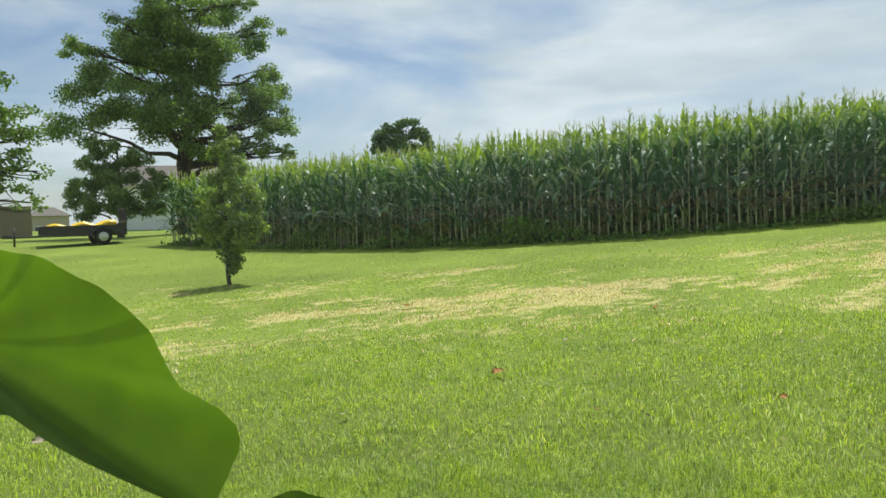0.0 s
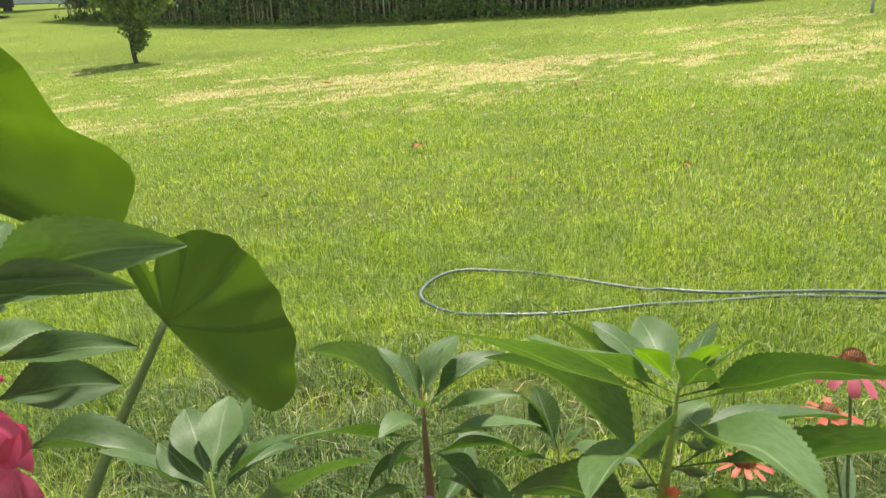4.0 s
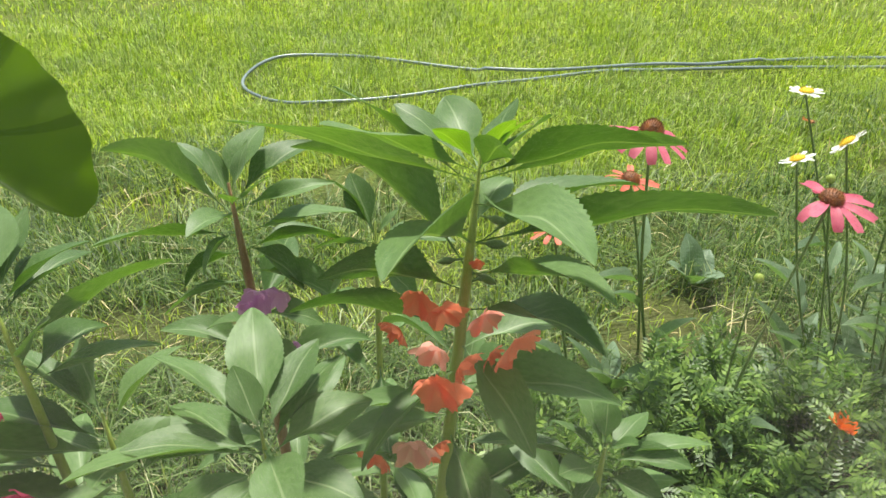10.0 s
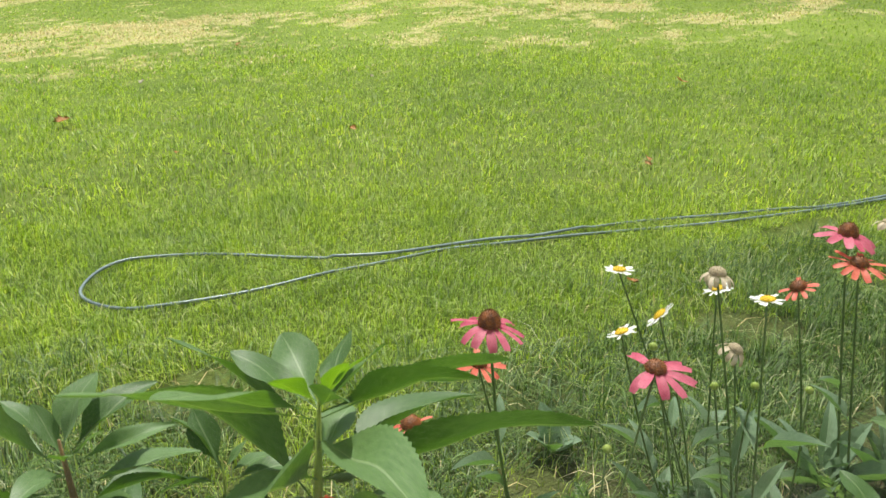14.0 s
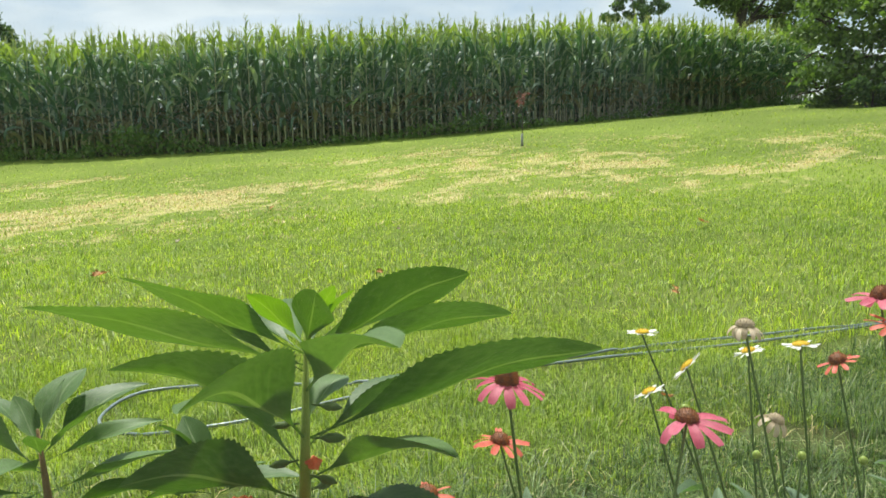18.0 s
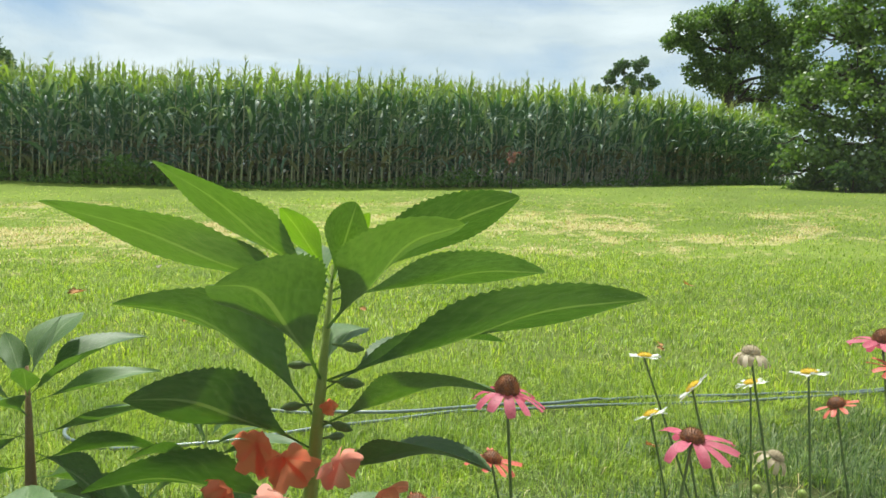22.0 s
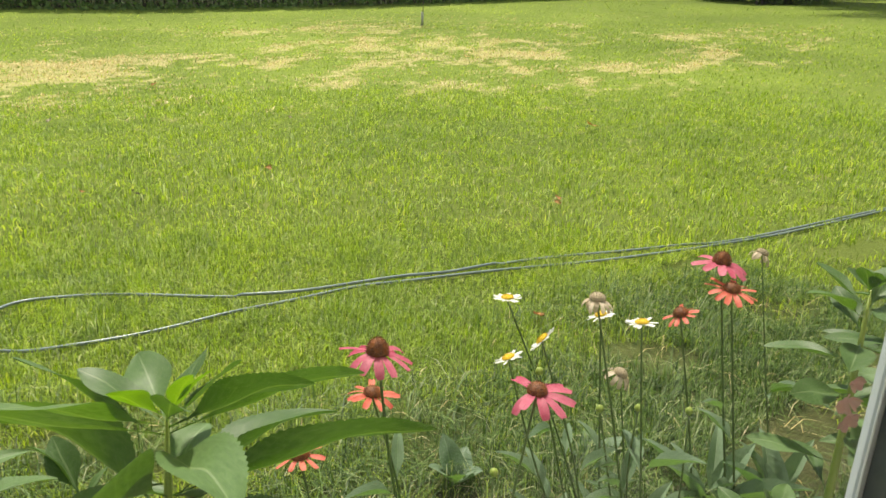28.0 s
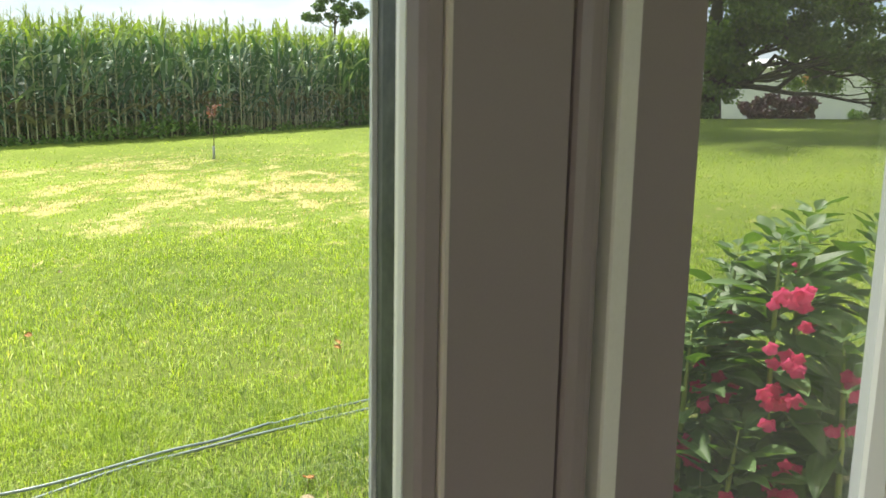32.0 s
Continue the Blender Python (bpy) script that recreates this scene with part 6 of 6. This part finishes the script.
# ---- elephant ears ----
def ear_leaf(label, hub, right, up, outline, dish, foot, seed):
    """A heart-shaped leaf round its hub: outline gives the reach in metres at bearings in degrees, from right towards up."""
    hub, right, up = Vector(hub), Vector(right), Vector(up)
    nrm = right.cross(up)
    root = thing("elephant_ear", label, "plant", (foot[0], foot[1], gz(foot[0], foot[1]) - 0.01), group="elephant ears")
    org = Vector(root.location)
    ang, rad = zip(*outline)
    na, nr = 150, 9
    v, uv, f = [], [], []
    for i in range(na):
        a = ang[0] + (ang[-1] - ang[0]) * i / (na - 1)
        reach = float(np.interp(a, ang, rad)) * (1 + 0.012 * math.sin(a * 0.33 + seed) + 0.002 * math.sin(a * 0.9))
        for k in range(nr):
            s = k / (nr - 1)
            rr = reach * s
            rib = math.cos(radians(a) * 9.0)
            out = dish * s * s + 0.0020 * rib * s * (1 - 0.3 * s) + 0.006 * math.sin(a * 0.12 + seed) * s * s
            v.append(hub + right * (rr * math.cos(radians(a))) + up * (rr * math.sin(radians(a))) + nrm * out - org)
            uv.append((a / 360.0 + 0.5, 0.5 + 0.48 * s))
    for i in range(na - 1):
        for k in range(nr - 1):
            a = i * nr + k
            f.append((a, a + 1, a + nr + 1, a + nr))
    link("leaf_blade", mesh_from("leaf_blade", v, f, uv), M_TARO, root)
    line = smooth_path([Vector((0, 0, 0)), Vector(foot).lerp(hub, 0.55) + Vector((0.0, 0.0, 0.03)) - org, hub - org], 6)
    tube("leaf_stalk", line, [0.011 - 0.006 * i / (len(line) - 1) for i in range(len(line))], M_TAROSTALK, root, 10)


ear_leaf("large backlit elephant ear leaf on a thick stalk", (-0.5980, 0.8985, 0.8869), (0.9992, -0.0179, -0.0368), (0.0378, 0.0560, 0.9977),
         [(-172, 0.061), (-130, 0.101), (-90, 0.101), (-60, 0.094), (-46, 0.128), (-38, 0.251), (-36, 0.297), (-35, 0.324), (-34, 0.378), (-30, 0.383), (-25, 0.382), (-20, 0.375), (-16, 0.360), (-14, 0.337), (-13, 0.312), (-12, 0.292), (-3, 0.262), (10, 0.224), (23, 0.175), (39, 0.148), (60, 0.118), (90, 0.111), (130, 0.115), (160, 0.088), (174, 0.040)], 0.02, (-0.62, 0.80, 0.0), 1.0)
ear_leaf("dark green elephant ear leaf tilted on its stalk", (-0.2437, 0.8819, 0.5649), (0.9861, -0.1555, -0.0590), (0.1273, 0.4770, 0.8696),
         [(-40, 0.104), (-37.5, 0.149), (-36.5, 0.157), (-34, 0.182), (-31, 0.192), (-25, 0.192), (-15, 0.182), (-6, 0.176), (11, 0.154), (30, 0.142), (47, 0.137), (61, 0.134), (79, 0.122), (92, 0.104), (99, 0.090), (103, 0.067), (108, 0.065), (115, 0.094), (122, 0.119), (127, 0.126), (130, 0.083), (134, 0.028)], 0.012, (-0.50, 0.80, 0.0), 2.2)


# ---- coneflowers and daisies ----
def ray_mesh(name, length, width, droop, material, seg=6, notch=True):
    v, f = [], []
    for i in range(seg + 1):
        s = i / seg
        w = width * 0.5 * (0.45 + 0.55 * math.sin(min(s * 1.6, 1) * math.pi / 2)) * (1.0 if s < 0.8 else 1 - 1.6 * (s - 0.8))
        a = droop * s
        x, z = length * s * math.cos(a * 0.7), -length * s * math.sin(a * 0.7)
        for c in (-1, 0, 1):
            v.append((x - (0.06 * length if i == seg and c == 0 and notch else 0), c * w, z + (0.12 * width if c else 0)))
    for i in range(seg):
        for j in range(2):
            a = i * 3 + j
            f.append((a, a + 3, a + 4, a + 1))
    me = mesh_from(name, v, f)
    me.materials.append(material)
    me.polygons.foreach_set("use_smooth", [True] * len(me.polygons))
    return me


def cone_mesh(name, r, h, material, spikes, seed, flat=False):
    rng = random.Random(seed)
    bm = bmesh.new()
    bmesh.ops.create_uvsphere(bm, u_segments=16, v_segments=9, radius=1.0)
    for v in bm.verts:
        v.co = Vector((v.co.x * r, v.co.y * r, (v.co.z * h if v.co.z > 0 else v.co.z * h * 0.35)))
    for i in range(spikes):
        t = i / spikes
        el = math.asin(1 - t * 0.98)
        a = i * 2.39996
        d = Vector((math.cos(a) * math.cos(el), math.sin(a) * math.cos(el), math.sin(el)))
        p = Vector((d.x * r, d.y * r, d.z * h))
        q = p + d * (r * 0.13) + Vector((0, 0, r * 0.06))
        w = r * 0.05
        o1, o2 = d.orthogonal().normalized() * w, d.cross(d.orthogonal()).normalized() * w
        vs = [bm.verts.new(p - d * r * 0.05 + o1), bm.verts.new(p - d * r * 0.05 - o1 * 0.5 + o2), bm.verts.new(p - d * r * 0.05 - o1 * 0.5 - o2), bm.verts.new(q)]
        for k in ((0, 1, 3), (1, 2, 3), (2, 0, 3)):
            bm.faces.new([vs[z] for z in k])
    me = bpy.data.meshes.new(name)
    bm.to_mesh(me)
    bm.free()
    me.materials.append(material)
    return me


CONE, DISC, SEEDHEAD = cone_mesh("cone", 0.0162, 0.0205, M_CONE, 190, 1), cone_mesh("disc", 0.0100, 0.0044, M_YELLOW, 90, 2), cone_mesh("seed_head", 0.0125, 0.0095, M_SEED, 60, 3)
CONE_S = cone_mesh("cone", 0.0145, 0.0125, M_CONE, 100, 4)
RAYS = {k: [ray_mesh("petal", ln, wd, dr, m) for ln, wd, dr in dims] for k, m, dims in (
    ("pink", M_PINK, ((0.042, 0.0150, 0.46), (0.038, 0.0140, 0.70), (0.044, 0.0145, 0.30))),
    ("orange", M_ORANGE, ((0.034, 0.011, 0.3), (0.031, 0.010, 0.5), (0.036, 0.011, 0.15))),
    ("faded", M_ORANGE, ((0.024, 0.009, 0.3), (0.022, 0.008, 0.5), (0.026, 0.009, 0.15))),
    ("white", M_WHITE, ((0.0160, 0.0068, 0.00), (0.0145, 0.0062, 0.10), (0.0165, 0.0064, -0.08))),
    ("withered", M_DRYPETAL, ((0.022, 0.008, 1.3), (0.018, 0.007, 1.6), (0.024, 0.007, 1.0))))}
LANCE = leaf_mesh("leaf", 0.6, 0.3, notch=0.02, seg=12, cols=3, peak=0.45, stalk=0.1)
LANCE.materials.append(M_BLUELEAF)


def flower(name, label, category, head, foot, tilt, petals, colour, centre, seed, group, stem_r=0.0026, leaves=2, gap=0.85, skip=()):
    """A single-headed flower on a tall stem; tilt leans the head."""
    rng = random.Random(seed)
    root = thing(name, label, category, (foot[0], foot[1], gz(*foot) - 0.01), group)
    org = Vector(root.location)
    top = Vector(head)
    line = smooth_path([org, org.lerp(top, 0.5) + Vector((rng.uniform(-0.015, 0.015), rng.uniform(-0.01, 0.01), 0)), top - Vector((0, 0, 0.004))], 6)
    tube("stem", [p - org for p in line], [stem_r * 0.74 * (1.3 - 0.4 * i / (len(line) - 1)) for i in range(len(line))], M_STEM_DARK, root, 8)
    hm = Matrix.Translation(top - org) @ Matrix.Rotation(tilt[0], 4, "X") @ Matrix.Rotation(tilt[1], 4, "Y")
    link("flower_centre", centre, None, root, m=hm)
    rad = 0.0105 if centre in (CONE, CONE_S) else 0.0075
    for i in range(petals):
        if i in skip:
            continue
        a = i * 2 * math.pi / petals + rng.uniform(-0.09, 0.09)
        link("petal", RAYS[colour][rng.randrange(3)], None, root, m=hm @ Matrix.Rotation(a, 4, "Z") @ Matrix.Translation((rad, 0, -0.002)) @ Matrix.Rotation(rng.uniform(-0.25, 0.2), 4, "Y") @ Matrix.Rotation(rng.uniform(-0.3, 0.3), 4, "X"))
    for i in range(leaves):
        s = rng.uniform(0.08, 0.5)
        p = at_height(line, s)
        a = rng.uniform(0, 6.283)
        ln = rng.uniform(0.05, 0.10)
        leaf_at(root, p, p + Vector((math.cos(a), math.sin(a), rng.uniform(0.2, 0.9))) * ln, ln * 0.26, mesh=LANCE)
    return root


CG, DG = "coneflowers in the bed", "daisies in the bed"
flower("coneflower", "pink coneflower with drooping petals and brown cone", "flower", (0.595, 0.744, 0.512), (0.70, 0.75), (0.0, 0.05), 12, "pink", CONE, 1, CG, 0.0030)
flower("coneflower", "small orange coneflower with flat petals", "flower", (0.651, 0.8515, 0.378), (0.73, 0.84), (0.05, 0.1), 11, "orange", CONE_S, 2, CG)
flower("coneflower", "pink coneflower with petals missing on one side", "flower", (0.7446, 0.5754, 0.487), (0.66, 0.56), (0.05, 0.0), 12, "pink", CONE_S, 3, CG, 0.0026, skip=(4, 5))
flower("coneflower", "small faded orange coneflower near the ground", "flower", (0.481, 0.7585, 0.377), (0.56, 0.76), (0.0, -0.1), 10, "faded", CONE_S, 4, CG, leaves=1)
flower("coneflower", "tall pink coneflower with a dark cone", "flower", (1.251, 0.654, 0.560), (1.36, 0.62), (0.0, 0.05), 12, "pink", CONE, 5, CG, 0.0027)
flower("coneflower", "orange coneflower beside a taller pink one", "flower", (1.222, 0.608, 0.530), (1.36, 0.60), (0.1, -0.05), 12, "orange", CONE_S, 6, CG)
flower("coneflower", "tilted orange coneflower with few petals", "flower", (1.232, 0.708, 0.445), (1.33, 0.68), (-0.25, -0.35), 11, "faded", CONE_S, 7, CG, skip=(2, 3))
for i, (head, foot, tilt) in enumerate((((0.840, 0.756, 0.540), (1.06, 0.72), (0.02, 0.03)), ((0.784, 0.681, 0.482), (0.98, 0.68), (-0.25, -0.22)), ((0.795, 0.625, 0.532), (0.99, 0.66), (-0.62, -0.45)), ((0.914, 0.550, 0.560), (1.02, 0.56), (-0.03, 0.0)), ((0.978, 0.681, 0.509), (1.06, 0.69), (-0.12, -0.15)))):
    flower("daisy", "white daisy with a yellow centre on a thin stem" if i != 2 else "white daisy tilted to one side on a thin stem", "flower", head, foot, (tilt[0] - 0.16, tilt[1]), 17, "white", DISC, 20 + i, DG, 0.0022, leaves=3)
flower("daisy", "spent daisy with a brown seed head", "flower", (0.909, 0.632, 0.568), (1.06, 0.62), (0.0, 0.0), 13, "withered", SEEDHEAD, 30, DG, 0.0024, leaves=6)
flower("daisy", "withered daisy with hanging pale petals", "flower", (1.02, 0.66, 0.40), (1.10, 0.64), (0.3, 0.3), 11, "withered", SEEDHEAD, 31, DG, 0.002, leaves=4)
flower("coneflower", "faded pale flower head on a bent stem", "flower", (1.46, 0.70, 0.53), (1.52, 0.62), (0.2, 0.4), 9, "withered", SEEDHEAD, 32, CG, 0.002, leaves=2)


def bud(head, foot, seed):
    root = thing("daisy_bud", "closed green-white daisy bud on a stem", "flower bud", (foot[0], foot[1], gz(*foot) - 0.01), DG)
    org, top = Vector(root.location), Vector(head)
    line = stem_line((0, 0, 0), top - org, 0.015, 6, seed)
    tube("stem", line, 0.0018, M_STEM_DARK, root, 6)
    bm = bmesh.new()
    bmesh.ops.create_uvsphere(bm, u_segments=12, v_segments=8, radius=0.0065)
    for v in bm.verts:
        v.co.z *= 0.85 + (0.25 if v.co.z > 0 else 0)
    b = part("bud", bm, M_STEM, root)
    b.location = top - org


for i, (h, f) in enumerate((((0.83, 0.66, 0.455), (0.97, 0.66)), ((1.0, 0.60, 0.37), (1.05, 0.60)), ((0.93, 0.62, 0.38), (1.02, 0.60)), ((0.70, 0.60, 0.36), (0.72, 0.60)), ((1.08, 0.56, 0.36), (1.10, 0.57)))):
    bud(h, f, i)


def rosette(label, at, n, ln, wd, seed, mesh=None, lift=(0.3, 1.0)):
    rng = random.Random(seed)
    root = thing("leaf_clump", label, "plant", (*at, gz(*at)), group="leaf clumps in the bed")
    crown = bmesh.new()
    bmesh.ops.create_uvsphere(crown, u_segments=8, v_segments=5, radius=0.012)
    part("crown", crown, M_STEM_DARK, root)
    org = Vector(root.location)
    for i in range(n):
        a, el = i * 2.4 + seed, rng.uniform(*lift)
        d = Vector((math.cos(a) * math.cos(el), math.sin(a) * math.cos(el), math.sin(el)))
        L = ln * rng.uniform(0.6, 1.15)
        leaf_at(root, org + d * 0.005, org + d * L, wd * rng.uniform(0.7, 1.2), mesh=mesh or LANCE)


for i, (x, y, n, ln, wd) in enumerate(((0.74, 0.70, 9, 0.20, 0.045), (0.86, 0.62, 9, 0.22, 0.05), (1.02, 0.64, 12, 0.20, 0.045), (1.10, 0.56, 10, 0.22, 0.05), (0.62, 0.76, 8, 0.17, 0.04), (0.96, 0.72, 9, 0.18, 0.04), (1.30, 0.62, 10, 0.24, 0.055), (1.42, 0.55, 9, 0.24, 0.06), (0.70, 0.56, 8, 0.20, 0.05), (1.20, 0.48, 9, 0.2, 0.055))):
    rosette("clump of grey-green lance-shaped leaves at the flowers' feet", (x, y), n - 3, ln * 0.8, wd * 0.75, 70 + i)
for i, (x, y) in enumerate(((-0.30, 0.68), (-0.05, 0.62), (0.33, 0.50), (-0.42, 0.62), (0.14, 0.46), (0.40, 0.30))):
    rosette("clump of low broad green leaves", (x, y), 7, 0.14, 0.045, 90 + i, mesh=LEAVES[1], lift=(0.1, 0.8))


BROAD = leaf_mesh("leaf", 0.35, 0.2, notch=0.0, seg=14, cols=5, peak=0.5, stalk=0.05)
BROAD.materials.append(M_BLUELEAF)
rosette("low weed with broad blue-green leaves", (0.93, 0.98), 5, 0.11, 0.055, 61, mesh=BROAD, lift=(0.5, 1.1))
rosette("low weed with broad blue-green leaves", (1.22, 0.86), 4, 0.09, 0.05, 64, mesh=BROAD, lift=(0.4, 1.0))


# ---- marigolds ----
def frond_arrays(rng, ln):
    v, f = [], []
    for k in range(7):
        s = 0.2 + 0.8 * k / 6
        for sd in (-1, 1) if k < 6 else (0,):
            b = np.array([ln * s, 0, 0.02 * math.sin(s * 2)])
            d = np.array([0.55, sd * 0.8, 0.1]) * ln * 0.42 * (1 - 0.35 * s)
            w = np.array([d[1], -d[0], 0]) * 0.17
            i = len(v)
            v += [b, b + d * 0.5 + w, b + d, b + d * 0.5 - w]
            f.append((i, i + 1, i + 2, i + 3))
    i = len(v)
    v += [np.array([0, 0.0015, 0]), np.array([ln, 0.0008, 0.01]), np.array([ln, -0.0008, 0.01]), np.array([0, -0.0015, 0])]
    f.append((i, i + 1, i + 2, i + 3))
    return np.array(v), np.array(f)




def marigold(at, seed, h, blooms):
    rng = np.random.default_rng(seed)
    root = thing("marigold_plant", "low marigold with ferny dark green leaves" + (" and an orange bloom" if blooms else ""), "plant", (*at, gz(*at)), group="marigolds in the bed")
    sv, sf, lv, lf = [], [], [], []
    for k in range(9):
        a, t = rng.uniform(0, 6.283), rng.uniform(0.1, 0.9)
        tip = Vector((math.cos(a) * math.sin(t), math.sin(a) * math.sin(t), math.cos(t))) * h
        v2, f2 = tube_arrays(stem_line((0, 0, 0), tip, 0.01, 4, seed + k), [0.0022, 0.002, 0.0016, 0.001], 5)
        sf += [tuple(i + len(sv) for i in q) for q in f2]
        sv += v2
        for j in range(10):
            p = tip * rng.uniform(0.35, 1.0)
            v, f = frond_arrays(rng, rng.uniform(0.036, 0.062))
            m = Matrix.Translation(p) @ Euler((rng.uniform(-0.4, 0.4), rng.uniform(-0.9, 0.3), rng.uniform(0, 6.283))).to_matrix().to_4x4()
            mm = np.array(m)
            lf.append(f + sum(len(q) for q in lv))
            lv.append(v @ mm[:3, :3].T + mm[:3, 3])
    link("stems", mesh_from("stems", sv, sf), M_STEM_DARK, root)
    link("foliage", raw_mesh("foliage", np.concatenate(lv), np.concatenate(lf)), M_MARILEAF, root)
    for b in blooms:
        me = blossom_mesh("bloom", M_MARIGOLD, seed, 11)
        link("bloom", me, None, root, m=Matrix.Translation(Vector(b) - Vector(root.location)) @ Matrix.Rotation(radians(-75), 4, "Y") @ Matrix.Scale(0.042, 4))


for i, (x, y, h, bl) in enumerate(((0.46, 0.52, 0.17, ()), (0.60, 0.58, 0.18, ()), (0.52, 0.40, 0.15, ()), (0.66, 0.44, 0.16, ()), (0.80, 0.50, 0.17, ()), (0.74, 0.36, 0.15, ()), (0.92, 0.44, 0.17, ((0.80, 0.48, 0.17),)), (0.40, 0.62, 0.15, ()), (0.88, 0.34, 0.15, ()), (0.58, 0.30, 0.14, ()), (0.44, 0.36, 0.13, ()), (1.10, 0.42, 0.15, ()), (0.68, 0.66, 0.15, ()), (0.52, 0.66, 0.13, ()), (0.86, 0.58, 0.15, ()), (1.00, 0.52, 0.15, ()), (0.36, 0.46, 0.12, ()), (0.66, 0.34, 0.13, ()), (1.00, 0.34, 0.14, ()), (0.78, 0.64, 0.14, ()))):
    marigold((x, y), 300 + i, h, bl)


# ---- hose ----
def build_hose():
    root = thing("garden_hose", "blue-grey garden hose lying in a long loop on the lawn", "hose")
    pts = smooth_path([(x, y, 0) for x, y in HOSE_RUN], 8)
    n = len(pts)
    out = []
    for i, p in enumerate(pts):
        lift = 0.024 - 0.010 * min(max((p.x - 1.7) / 0.9, 0), 1) + 0.002 * math.sin(i * 0.31) + (0.008 if i > n * 0.62 and 0.9 < p.x < 1.8 else 0)
        out.append((p.x, p.y, gz(p.x, p.y) + lift))
    tube("hose_line", out, 0.0052, M_HOSE, root, 10)


build_hose()


# ---- fallen leaves on the lawn ----
def fallen(at, size, material, seed, label, curl=0.5):
    rng = random.Random(seed)
    n = 9
    bm = bmesh.new()
    ring, c = [], bm.verts.new((0, 0, 0.004))
    for i in range(n * 2):
        a = math.pi * i / n
        r = size * (1.0 if i % 2 == 0 else 0.62) * rng.uniform(0.8, 1.15)
        ring.append(bm.verts.new((r * math.cos(a), r * math.sin(a) * 0.75, curl * r * abs(math.cos(a + seed)) * 0.7 + rng.uniform(0, 0.006))))
    for i in range(n * 2):
        bm.faces.new((c, ring[i], ring[(i + 1) % (n * 2)]))
    bmesh.ops.solidify(bm, geom=bm.faces[:], thickness=0.0012)
    ob = part("fallen_leaf", bm, material)
    ob.location = (*at, gz(*at) + 0.04)
    ob.rotation_euler = (rng.uniform(-0.4, 0.4), rng.uniform(-0.4, 0.4), rng.uniform(0, 6.28))
    return tagged(ob, label, "leaf", "fallen leaves on the lawn")


for i, (x, y, s, m) in enumerate(((0.32, 4.59, 0.072, M_DEADLEAF), (-0.54, 3.82, 0.04, M_PALELEAF), (0.89, 5.53, 0.035, M_PALELEAF), (1.63, 3.60, 0.028, M_DEADLEAF), (-2.04, 3.66, 0.06, M_PALELEAF), (2.55, 2.37, 0.025, M_DEADLEAF), (3.88, 3.44, 0.05, M_DEADLEAF),
                                  (-0.44, 8.3, 0.07, M_DEADLEAF), (0.72, 3.61, 0.022, M_DEADLEAF), (0.92, 3.47, 0.03, M_SOIL), (1.60, 1.46, 0.03, M_DEADLEAF), (2.50, 2.32, 0.022, M_DEADLEAF), (2.3, 4.8, 0.025, M_PALELEAF), (5.2, 6.6, 0.06, M_DEADLEAF), (3.1, 5.3, 0.03, M_PALELEAF), (1.9, 6.7, 0.04, M_DEADLEAF))):
    fallen((x, y), s, m, i, ("curled orange-brown dead leaf on the grass" if m is M_DEADLEAF else "pale dry leaf scrap on the grass" if m is M_PALELEAF else "dark dead leaf on the grass"))
